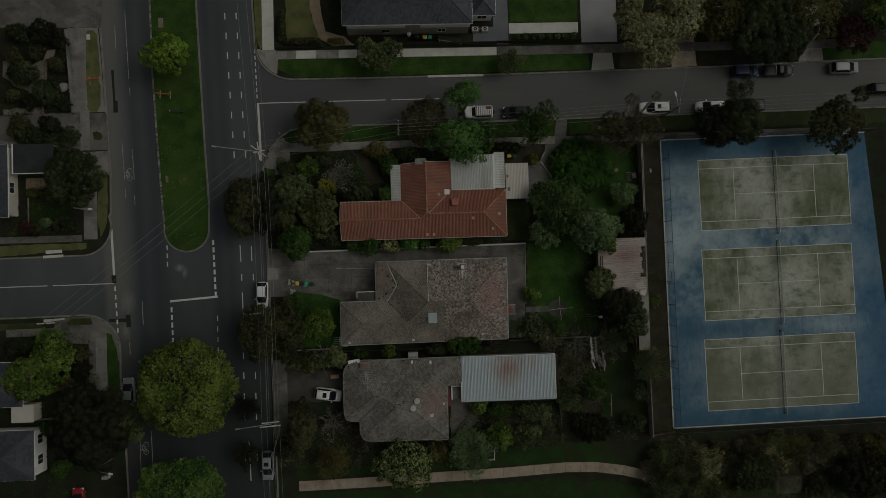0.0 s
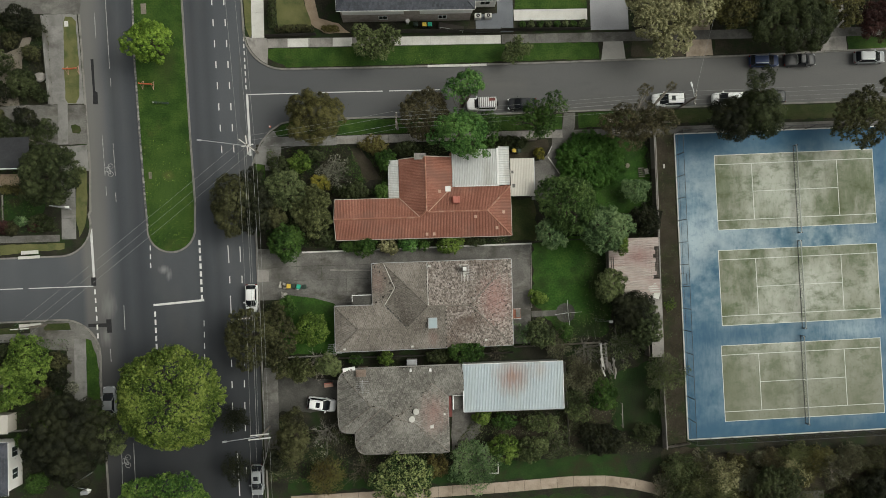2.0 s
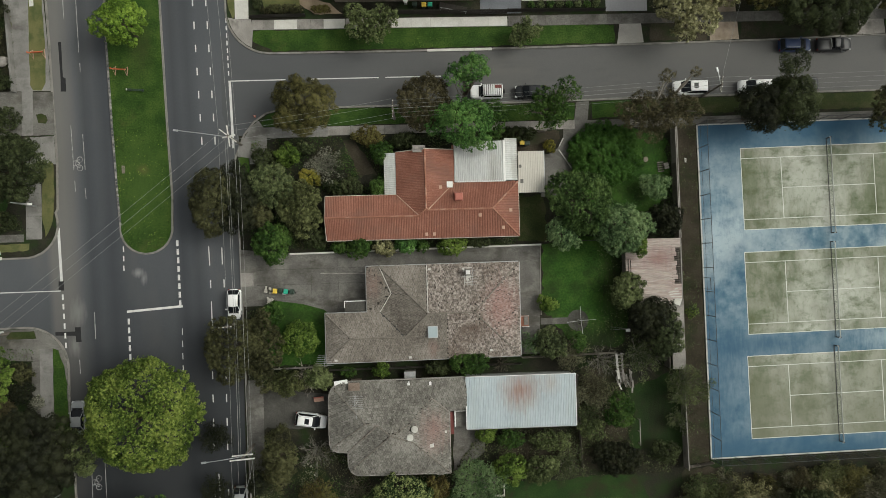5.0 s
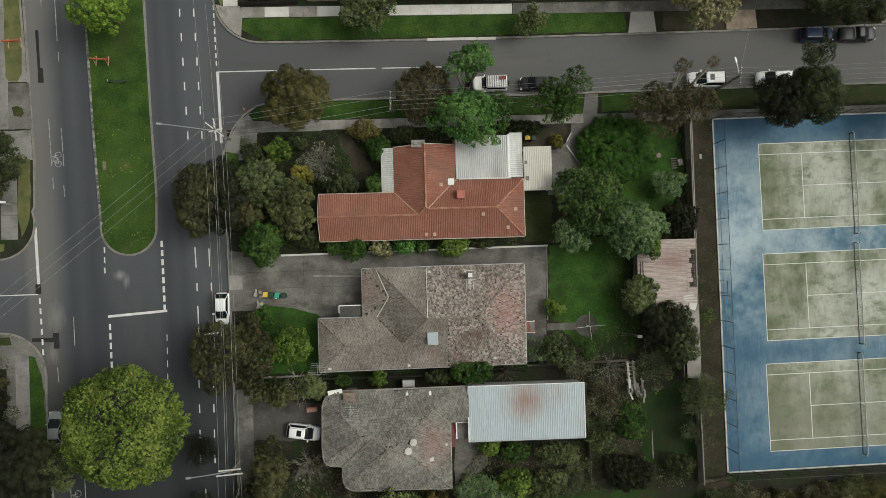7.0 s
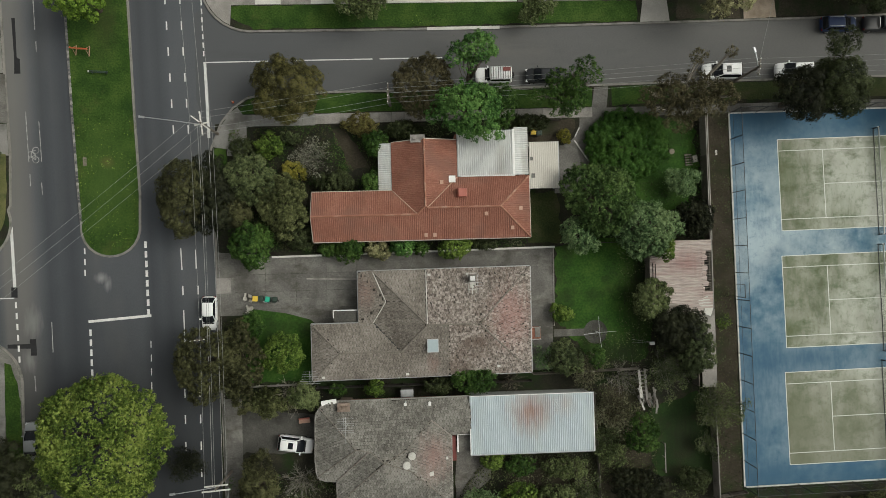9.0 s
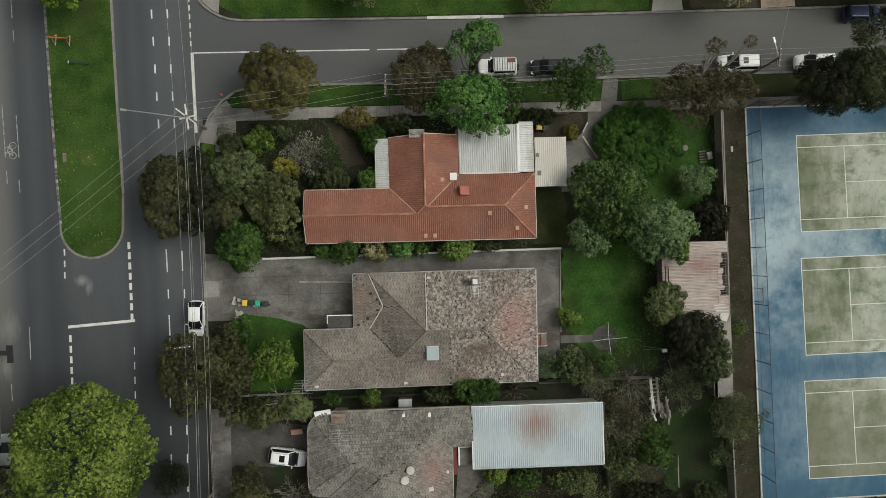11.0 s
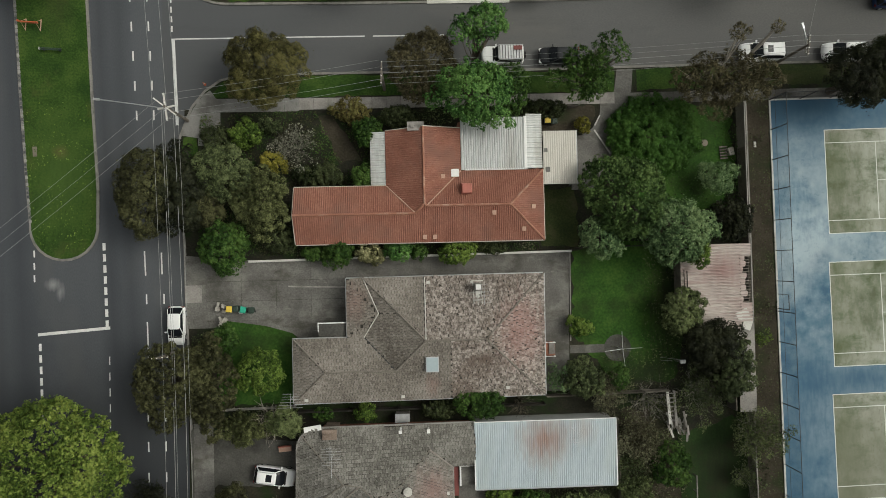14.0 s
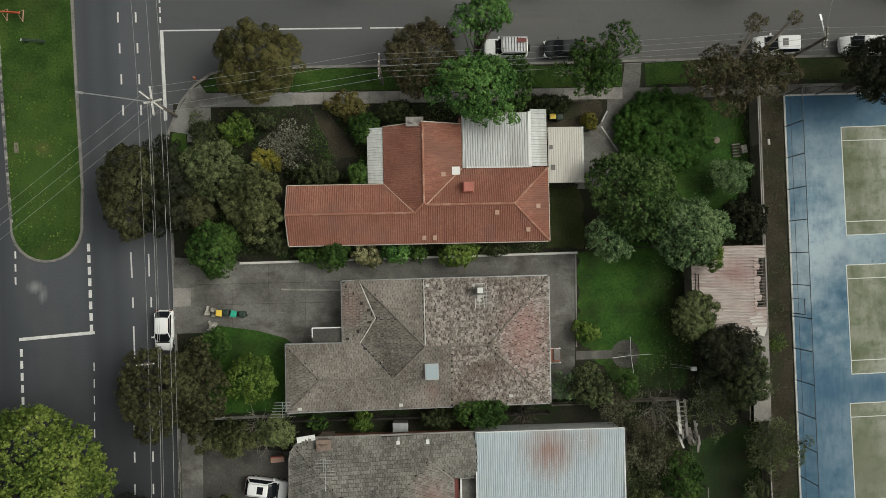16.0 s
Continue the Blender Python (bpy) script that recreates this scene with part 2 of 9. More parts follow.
PATH = mat("path_concrete", ((0.26, 0.21, 0.165), (0.33, 0.27, 0.215), (0.4, 0.33, 0.27)), 0.6, 9, 0.9, stain=(0.2, 0.16, 0.12), stain_scale=0.4, per_object=0.1)
COURT_BLUE = mat("blue_court_surface", ((0.058, 0.122, 0.178), (0.13, 0.207, 0.258), (0.245, 0.318, 0.357)), 0.2, 0.9, 0.75, bump=0.05, stain=(0.38, 0.45, 0.478), stain_scale=0.09, stain_cut=(0.44, 0.62), contrast=1.6)
COURT_GREEN = mat("sanded_court_turf", ((0.1, 0.118, 0.075), (0.205, 0.222, 0.168), (0.31, 0.325, 0.27)), 0.25, 0.8, 0.9, bump=0.1, stain=(0.43, 0.44, 0.39), stain_scale=0.11, stain_cut=(0.44, 0.62), contrast=1.5, stretch=(1, 0.6, 1))
COURT_LINE = mat("court_line", ((0.5, 0.52, 0.48), (0.66, 0.68, 0.64)), 1, 9, 0.7, bump=0)
TERRACOTTA = mat("terracotta_tiles", ((0.185, 0.078, 0.055), (0.24, 0.104, 0.074), (0.3, 0.145, 0.106)), 0.3, 6, 0.8, bump=0.2, island=True, spread=0.14, stain=(0.2, 0.1, 0.076), stain_scale=0.25)
TERRACOTTA_CAP = mat("terracotta_ridge", ((0.25, 0.11, 0.075), (0.34, 0.165, 0.115)), 0.8, 8, 0.8, stain=(0.4, 0.26, 0.2), stain_scale=0.8)
GREY_TILE = mat("mossy_grey_tiles", ((0.105, 0.089, 0.078), (0.24, 0.208, 0.185), (0.42, 0.375, 0.345)), 3.5, 12, 0.85, bump=0.9, island=True, spread=0.15, stain=(0.13, 0.098, 0.08), stain_scale=0.2, stain_cut=(0.56, 0.72), contrast=1.3)
GREY_TILE_C = mat("lichened_grey_tiles", ((0.085, 0.081, 0.071), (0.165, 0.157, 0.141), (0.26, 0.25, 0.228)), 0.3, 8, 0.85, bump=0.7, island=True, spread=0.16, stain=(0.34, 0.33, 0.305), stain_scale=3.2, stain_cut=(0.58, 0.74))
GREY_TILE_B = mat("weathered_grey_tiles", ((0.09, 0.079, 0.067), (0.175, 0.156, 0.136), (0.28, 0.254, 0.228)), 0.25, 7, 0.85, bump=0.6, island=True, spread=0.1, stain=(0.17, 0.118, 0.1), stain_scale=0.15, stain_cut=(0.6, 0.76), contrast=1.0)
TERRACOTTA_PALE = mat("faded_terracotta", ((0.36, 0.22, 0.165), (0.5, 0.34, 0.27)), 0.8, 9, 0.85)
# Dark deck that shows in the gaps between the tiles.
GREY_DECK = mat("dark_tile_joints", ((0.028, 0.026, 0.022), (0.048, 0.044, 0.038)), 0.6, 8, 0.9)
GREY_CAP_DARK = mat("mossy_ridge", ((0.11, 0.097, 0.084), (0.19, 0.17, 0.15), (0.25, 0.225, 0.2)), 0.8, 8, 0.85, stain=(0.09, 0.08, 0.065), stain_scale=0.8)
GREY_CAP = mat("mortared_ridge", ((0.19, 0.172, 0.152), (0.31, 0.285, 0.255)), 0.8, 8, 0.85, stain=(0.13, 0.1, 0.085), stain_scale=0.8)
SLATE = mat("dark_slate_tiles", ((0.03, 0.034, 0.045), (0.045, 0.05, 0.064), (0.062, 0.068, 0.085)), 0.4, 6, 0.6, bump=0.3, island=True, spread=0.3)
BLUE_DRIVE = mat("blue_grey_paving", ((0.1, 0.108, 0.122), (0.135, 0.143, 0.16), (0.165, 0.175, 0.195)), 0.4, 9, 0.85)
LILAC_DRIVE = mat("smooth_lilac_grey_paving", ((0.24, 0.24, 0.255), (0.29, 0.29, 0.305), (0.33, 0.33, 0.345)), 0.3, 6, 0.85)
DARK_FLAT = mat("dark_flat_roofing", ((0.022, 0.023, 0.026), (0.035, 0.036, 0.04), (0.05, 0.051, 0.055)), 0.4, 6, 0.8)
GREY_BRICK = mat("grey_brown_brick", ((0.24, 0.205, 0.18), (0.33, 0.29, 0.26), (0.4, 0.36, 0.33)), 1.4, 9, 0.9, bump=0.5)
BRICK = mat("brown_brick", ((0.15, 0.11, 0.09), (0.22, 0.17, 0.14), (0.28, 0.22, 0.185)), 1.2, 9, 0.9, bump=0.5)
RED_BRICK = mat("red_brick", ((0.2, 0.085, 0.06), (0.29, 0.13, 0.09), (0.36, 0.19, 0.14)), 1.2, 9, 0.9, bump=0.5)
RENDER_WALL = mat("cream_render", ((0.46, 0.43, 0.37), (0.56, 0.53, 0.47)), 0.6, 9, 0.85)
WHITE_WALL = mat("white_render", ((0.62, 0.61, 0.58), (0.74, 0.73, 0.71)), 0.6, 9, 0.8)
TIN_WHITE = mat("weathered_white_iron", ((0.42, 0.43, 0.425), (0.51, 0.52, 0.515), (0.6, 0.61, 0.6)), 0.4, 5, 0.5, bump=0.05, stain=(0.38, 0.375, 0.35), stain_scale=0.35, stretch=(1, 0.25, 1))
TIN_BLUE = mat("pale_blue_iron", ((0.36, 0.415, 0.45), (0.42, 0.48, 0.515), (0.48, 0.54, 0.57)), 0.4, 5, 0.45, bump=0.03, stain=(0.4, 0.45, 0.46), stain_scale=0.3, stretch=(1, 0.25, 1))
TIN_PINK = mat("faded_iron", ((0.29, 0.228, 0.212), (0.39, 0.335, 0.31), (0.49, 0.44, 0.405)), 0.45, 5, 0.7, bump=0.15, stain=(0.27, 0.155, 0.145), stain_scale=0.3, stretch=(0.25, 1, 1))


def bloom(m, where, size, color, strength=0.8):
    """A bloom of rust, another tint or painted shade, of uneven outline about one place."""
    n, l = m.node_tree.nodes, m.node_tree.links
    geo, mapping, ball, rough = n.new("ShaderNodeNewGeometry"), n.new("ShaderNodeMapping"), n.new("ShaderNodeVectorMath"), n.new("ShaderNodeTexNoise")
    mapping.vector_type = "POINT"
    mapping.inputs["Location"].default_value = tuple(-w / s for w, s in zip(where, size))
    mapping.inputs["Scale"].default_value = tuple(1 / s for s in size)
    l.new(geo.outputs["Position"], mapping.inputs[0])
    ball.operation = "LENGTH"
    l.new(mapping.outputs[0], ball.inputs[0])
    rough.inputs["Scale"].default_value, rough.inputs["Detail"].default_value = 1.3, 6
    streak = n.new("ShaderNodeMapping")
    streak.inputs["Scale"].default_value = (2.2, 0.45, 1)
    l.new(geo.outputs["Position"], streak.inputs[0])
    l.new(streak.outputs[0], rough.inputs["Vector"])
    add = n.new("ShaderNodeMath")
    add.operation = "ADD"
    l.new(ball.outputs["Value"], add.inputs[0])
    l.new(rough.outputs[0], add.inputs[1])
    fall = n.new("ShaderNodeMapRange")
    fall.inputs["From Min"].default_value, fall.inputs["From Max"].default_value = 1.45, 0.55
    fall.inputs["To Max"].default_value = strength
    l.new(add.outputs[0], fall.inputs[0])
    node_mix(m, fall.outputs[0], color)


bloom(TIN_BLUE, (8.7, -21.9, 3.1), (3.3, 3.4, 50), (0.29, 0.19, 0.155), 0.95)
bloom(GREY_TILE, (6.6, -11.0, 3.5), (3.2, 4.8, 50), (0.3, 0.165, 0.15), 0.7)
bloom(TIN_PINK, (27.4, -5.6, 2.5), (2.6, 2.2, 50), (0.27, 0.15, 0.14), 0.7)
bloom(GREY_TILE_C, (-2.4, -26.6, 3.5), (2.6, 3.8, 50), (0.27, 0.16, 0.145), 0.6)
bloom(GREY_TILE_C, (-6.6, -26.8, 4.5), (1.8, 2.6, 50), (0.3, 0.28, 0.25), 0.5)
bloom(GREY_TILE_B, (-2.2, -16.2, 3.0), (0.9, 1.6, 50), (0.22, 0.12, 0.105), 0.5)
bloom(GREY_TILE_B, (-9.6, -8.0, 3.0), (1.5, 2.6, 50), (0.25, 0.16, 0.14), 0.55)
bloom(TIN_BLUE, (12.6, -21.0, 3.1), (1.6, 2.2, 50), (0.38, 0.33, 0.3), 0.6)


def deeper_bands(m, axis, lo, hi, stops, color, fray=0.12):
    """Bands of deeper colour across a surface, their edges frayed by noise; stops: place along the axis and strength."""
    n, l = m.node_tree.nodes, m.node_tree.links
    geo, cut, span_node, ramp, fuzz = n.new("ShaderNodeNewGeometry"), n.new("ShaderNodeSeparateXYZ"), n.new("ShaderNodeMapRange"), n.new("ShaderNodeValToRGB"), n.new("ShaderNodeTexNoise")
    l.new(geo.outputs["Position"], cut.inputs[0])
    l.new(geo.outputs["Position"], fuzz.inputs["Vector"])
    fuzz.inputs["Scale"].default_value, fuzz.inputs["Detail"].default_value = 0.3, 6
    span_node.inputs["From Min"].default_value, span_node.inputs["From Max"].default_value = lo, hi
    l.new(cut.outputs[axis], span_node.inputs[0])
    shift = n.new("ShaderNodeMath")
    shift.operation = "MULTIPLY_ADD"
    shift.inputs[1].default_value = fray
    l.new(fuzz.outputs[0], shift.inputs[0])
    l.new(span_node.outputs[0], shift.inputs[2])
    while len(ramp.color_ramp.elements) < len(stops):
        ramp.color_ramp.elements.new(0.5)
    for e, (x, v) in zip(ramp.color_ramp.elements, stops):
        e.position, e.color = min(1, max(0, (x - lo) / (hi - lo) + fray / 2)), (v, v, v, 1)
    l.new(shift.outputs[0], ramp.inputs[0])
    node_mix(m, ramp.outputs[0], color)


# Darkens the southern lanes: roadside tree shade painted into the asphalt.
deeper_bands(ASPHALT, 1, -60, 20, [(-50, 0.8), (-26, 0.8), (-19, 0.6), (-12, 0.25), (-4, 0.0)], (0.021, 0.023, 0.026), 0.06)
deeper_bands(ASPHALT_SIDE, 0, -34, 66, [(-31, 0.9), (-22, 0.8), (-8, 0.5), (12, 0.2), (34, 0.0)], (0.074, 0.078, 0.084), 0.06)
deeper_bands(COURT_BLUE, 1, -36, 16, [(-33, 0.9), (-31, 0.8), (-27, 0.42), (-19.5, 0.6), (-16.5, 0.55), (-13, 0.3), (-6, 0.15), (0, 0.1), (6, 0.3), (9.2, 0.75), (12.5, 0.9)], (0.03, 0.09, 0.15))
deeper_bands(COURT_BLUE, 0, 30, 72, [(34, 0.35), (36.2, 0.1), (60, 0.0), (65, 0.6), (70, 0.7)], (0.04, 0.12, 0.22))
deeper_bands(COURT_GREEN, 0, 38, 66, [(39, 0.75), (44, 0.2), (50, 0.0), (56, 0.1), (59, 0.6), (62, 0.3), (66, 0.3)], (0.15, 0.16, 0.11), 0.3)


def streaks(m, color, scale, stretch, cut, strength):
    """Smudges of a second colour drawn out along one axis."""
    n, l = m.node_tree.nodes, m.node_tree.links
    geo, mapping, spots, fall = n.new("ShaderNodeNewGeometry"), n.new("ShaderNodeMapping"), n.new("ShaderNodeTexNoise"), n.new("ShaderNodeMapRange")
    mapping.inputs["Scale"].default_value = stretch
    l.new(geo.outputs["Position"], mapping.inputs[0])
    l.new(mapping.outputs[0], spots.inputs["Vector"])
    spots.inputs["Scale"].default_value, spots.inputs["Detail"].default_value, spots.inputs["Roughness"].default_value = scale, 7, 0.68
    fall.inputs["From Min"].default_value, fall.inputs["From Max"].default_value = cut
    fall.inputs["To Max"].default_value = strength
    l.new(spots.outputs[0], fall.inputs[0])
    node_mix(m, fall.outputs[0], color)


for x, y, a, b, v in ((40.5, -1.5, 6, 2.6, 0.6), (36.2, -3, 2.4, 8, 0.5), (60, -17.3, 7, 2.4, 0.6)):
    bloom(COURT_BLUE, (x, y, 0), (a, b, 50), (0.36, 0.45, 0.5), v)
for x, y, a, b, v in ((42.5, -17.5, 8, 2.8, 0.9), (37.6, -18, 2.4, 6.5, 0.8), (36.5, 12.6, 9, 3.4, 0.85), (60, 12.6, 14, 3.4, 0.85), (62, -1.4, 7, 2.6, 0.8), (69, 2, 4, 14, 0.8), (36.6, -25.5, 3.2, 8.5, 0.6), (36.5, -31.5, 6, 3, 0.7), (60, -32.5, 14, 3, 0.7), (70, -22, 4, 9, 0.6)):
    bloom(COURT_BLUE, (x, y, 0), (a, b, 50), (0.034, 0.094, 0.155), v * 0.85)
for x, y, a, b, v in ((49, 3, 6, 5, 0.6), (52, -11, 8, 5, 0.55), (56, -25, 8, 5, 0.4)):
    bloom(COURT_GREEN, (x, y, 0), (a, b, 50), (0.41, 0.43, 0.38), v)
for x, y, a, b, v in ((39.8, -14.2, 5, 1.9, 0.85), (62.8, -4.6, 6, 3.6, 0.8), (52.5, -6, 3.4, 3, 0.7), (40, -8, 2.6, 5, 0.6), (63.5, 5, 5, 6, 0.6), (40, 7, 3.2, 7, 0.6), (39.8, -24, 3.4, 8, 0.6), (57, 1, 5, 3, 0.45)):
    bloom(COURT_GREEN, (x, y, 0), (a, b, 50), (0.085, 0.108, 0.05), v)
bloom(ASPHALT, (-40.2, -5.6, 0), (1.0, 0.75, 50), (0.3, 0.3, 0.3), 0.6)
bloom(ASPHALT, (-39.5, -6.3, 0), (0.5, 1.1, 50), (0.3, 0.3, 0.3), 0.5)
# Bare earth by the shed, and garden shade painted into the lawns.
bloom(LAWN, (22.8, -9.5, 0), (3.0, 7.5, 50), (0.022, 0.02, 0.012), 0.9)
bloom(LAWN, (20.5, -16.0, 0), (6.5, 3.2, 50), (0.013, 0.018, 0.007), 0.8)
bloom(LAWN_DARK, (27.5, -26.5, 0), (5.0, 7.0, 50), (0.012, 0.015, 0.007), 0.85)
bloom(ASPHALT, (-48.0, -10.5, 0), (1.4, 2.4, 50), (0.2, 0.2, 0.195), 0.6)
bloom(ASPHALT, (-48.4, -14.8, 0), (1.0, 1.8, 50), (0.2, 0.2, 0.195), 0.6)
bloom(GRASS, (-39.3, 7.8, 0), (1.1, 0.9, 50), (0.15, 0.09, 0.045), 0.8)
bloom(GRASS, (-39.3, 5.5, 0), (4.8, 10.0, 50), (0.056, 0.1, 0.021), 0.65)
bloom(GRASS, (-39.4, 24.0, 0), (2.2, 6.0, 50), (0.05, 0.06, 0.018), 0.5)
streaks(COURT_BLUE, (0.036, 0.1, 0.165), 0.42, (1.3, 0.9, 1), (0.5, 0.7), 0.5)
streaks(COURT_BLUE, (0.036, 0.1, 0.165), 1.0, (1.0, 1.3, 1), (0.56, 0.7), 0.4)
streaks(COURT_GREEN, (0.07, 0.098, 0.045), 0.4, (0.8, 1.3, 1), (0.5, 0.66), 0.7)
streaks(COURT_GREEN, (0.36, 0.36, 0.32), 0.22, (1, 0.8, 1), (0.52, 0.68), 0.5)
streaks(COURT_GREEN, (0.09, 0.12, 0.06), 1.3, (1.6, 0.9, 1), (0.52, 0.7), 0.5)
streaks(CONCRETE_DARK, (0.22, 0.212, 0.19), 0.45, (1, 1, 1), (0.54, 0.7), 0.6)
streaks(CONCRETE_DARK, (0.26, 0.25, 0.23), 1.6, (0.5, 1.4, 1), (0.62, 0.7), 0.5)
streaks(CONCRETE_DARK, (0.235, 0.228, 0.21), 0.22, (1, 1.2, 1), (0.54, 0.66), 0.5)
streaks(CONCRETE_DARK, (0.05, 0.047, 0.036), 0.5, (0.6, 1.3, 1), (0.52, 0.68), 0.65)
streaks(GREY_TILE_B, (0.3, 0.278, 0.25), 3.0, (1, 1, 1), (0.53, 0.68), 0.75)
streaks(GREY_TILE_B, (0.07, 0.062, 0.052), 1.7, (1, 1, 1), (0.56, 0.7), 0.5)
streaks(GREY_TILE_C, (0.062, 0.058, 0.048), 1.5, (1, 1, 1), (0.55, 0.7), 0.5)
streaks(DARK_DRIVE, (0.125, 0.121, 0.11), 0.5, (1, 0.7, 1), (0.53, 0.68), 0.55)
streaks(ASPHALT_SIDE, (0.068, 0.069, 0.072), 0.35, (0.3, 1.6, 1), (0.56, 0.72), 0.4)
deeper_bands(COURT_GREEN, 1, -36, 16, [(-33, 0.7), (-26, 0.6), (-22, 0.35), (-18, 0.0), (14, 0.0)], (0.15, 0.157, 0.112), 0.15)
CREAM_FLAT = mat("cream_flat_roof", ((0.47, 0.445, 0.4), (0.55, 0.525, 0.475)), 0.5, 6, 0.7, bump=0.05)
TIMBER = mat("weathered_timber", ((0.09, 0.08, 0.068), (0.15, 0.135, 0.115), (0.22, 0.2, 0.175)), 0.8, 8, 0.9, bump=0.4, per_object=0.3)
TIMBER_DARK = mat("dark_timber", ((0.03, 0.027, 0.024), (0.055, 0.05, 0.044)), 0.8, 8, 0.9, bump=0.4)
POLE_WOOD = mat("pole_timber", ((0.11, 0.095, 0.08), (0.18, 0.16, 0.14)), 1, 9, 0.9)
ARM_PALE = mat("bleached_crossarm", ((0.5, 0.49, 0.46), (0.66, 0.65, 0.62)), 1, 9, 0.8)
STEEL = mat("galvanised_steel", ((0.36, 0.37, 0.38), (0.5, 0.51, 0.52)), 2, 12, 0.45, 0.7, bump=0.05)
DARK_STEEL = mat("dark_steel", ((0.02, 0.022, 0.025), (0.035, 0.037, 0.04)), 2, 12, 0.5, 0.3, bump=0.05)
NET_TWINE = mat("dark_net_twine", ((0.02, 0.028, 0.03), (0.04, 0.05, 0.052)), 2, 12, 0.8, bump=0.05)
NET_TAPE = mat("pale_net_tape", ((0.36, 0.37, 0.35), (0.5, 0.51, 0.48)), 1.5, 9, 0.8, bump=0.05)
CABLE = mat("cable", ((0.2, 0.21, 0.205), (0.29, 0.3, 0.295)), 2, 9, 0.5, bump=0)
WHITE_PAINT = mat("white_paint", ((0.66, 0.66, 0.65), (0.76, 0.76, 0.75)), 1, 9, 0.5, bump=0.03)
RED_PAINT = mat("red_brown_paint", ((0.12, 0.026, 0.022), (0.18, 0.042, 0.035)), 1, 9, 0.6, bump=0.05)
ORANGE = mat("orange_plastic", ((0.42, 0.08, 0.03), (0.54, 0.13, 0.05)), 1, 9, 0.5, bump=0.03)
YELLOW = mat("yellow_lid", ((0.6, 0.42, 0.05), (0.68, 0.5, 0.08)), 1, 9, 0.5, bump=0.03)
TEAL = mat("green_lid", ((0.02, 0.3, 0.2), (0.03, 0.38, 0.26)), 1, 9, 0.5, bump=0.03)
BIN_GREEN = mat("dark_green_bin", ((0.015, 0.03, 0.022), (0.022, 0.042, 0.03)), 1, 9, 0.5, bump=0.03)
RUBBISH = mat("pale_rubbish", ((0.25, 0.23, 0.2), (0.48, 0.46, 0.42)), 2, 9, 0.8, bump=0.3)
BARK = mat("bark", ((0.045, 0.036, 0.028), (0.08, 0.066, 0.052), (0.13, 0.11, 0.09)), 1.5, 12, 0.95, bump=0.8)
TWIG_GREY = mat("grey_twigs", ((0.1, 0.095, 0.08), (0.17, 0.16, 0.14), (0.25, 0.24, 0.21)), 1.2, 10, 0.9, bump=0.3)
TWIG_BROWN = mat("brown_twigs", ((0.065, 0.055, 0.04), (0.11, 0.095, 0.07), (0.17, 0.15, 0.115)), 1.2, 10, 0.9, bump=0.3)
PALE_BARK = mat("pale_bark", ((0.16, 0.14, 0.115), (0.27, 0.245, 0.21), (0.36, 0.33, 0.29)), 1.2, 10, 0.9, bump=0.5)
RUBBER = mat("rubber", ((0.012, 0.012, 0.013), (0.022, 0.022, 0.023)), 2, 15, 0.8, bump=0.1)


def gloss(name, color, rough=0.4, metal=0.0, coat=0.0, spec=0.3):
    m = mat(name, (tuple(0.92 * c for c in color), color), 0.8, 6, rough, metal, bump=0)
    m.node_tree.nodes["Principled BSDF"].inputs["Coat Weight"].default_value = coat
    m.node_tree.nodes["Principled BSDF"].inputs["Coat Roughness"].default_value = 0.08
    m.node_tree.nodes["Principled BSDF"].inputs["Specular IOR Level"].default_value = spec
    return m


CAR_WHITE, CAR_SILVER, CAR_BLACK = gloss("white_car_paint", (0.78, 0.785, 0.79)), gloss("silver_car_paint", (0.27, 0.285, 0.295), 0.4, 0.1), gloss("black_car_paint", (0.018, 0.02, 0.023))
CAR_BLUE, CAR_GREY, CAR_RED = gloss("blue_car_paint", (0.014, 0.03, 0.085)), gloss("grey_car_paint", (0.026, 0.027, 0.03), 0.4, 0.1), gloss("red_car_paint", (0.28, 0.02, 0.025))
GLASS = gloss("tinted_glass", (0.01, 0.012, 0.015), 0.08, 0, 0, 0.25)
COOLER_RED = mat("faded_red_plastic", ((0.33, 0.1, 0.075), (0.42, 0.145, 0.11)), 1, 9, 0.6, bump=0.05)
WINDOW_GLASS = gloss("window_glass", (0.03, 0.04, 0.045), 0.06, 0, 1.0)
SKYLIGHT = gloss("skylight_glass", (0.36, 0.43, 0.46), 0.12)
LAMP_CLEAR, LAMP_RED = gloss("clear_lens", (0.6, 0.61, 0.62), 0.1), gloss("red_lens", (0.16, 0.014, 0.012), 0.2)

# ---------------------------------------------------------------- ground, roads, blocks of land
g = Geo().box(0, 0, -0.6, 1600, 1600, 0.4)
tagged(part("ground", g, SOIL), "dark earth ground reaching to the horizon", "ground", kind="structure")
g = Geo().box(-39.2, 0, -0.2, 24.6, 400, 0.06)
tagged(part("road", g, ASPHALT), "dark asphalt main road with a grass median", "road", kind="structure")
g = Geo().prism([(-29, 15), (-28, 12), (200, 13.0), (200, 27), (-26, 27), (-29, 25)], -0.2, -0.136)
tagged(part("road", g, ASPHALT_SIDE), "grey worn asphalt side street", "road", kind="structure")
g = Geo().prism([(-200, -14), (-50.2, -14), (-50.2, 0), (-200, 0)], -0.2, -0.136)
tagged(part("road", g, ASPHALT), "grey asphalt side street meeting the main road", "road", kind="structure")

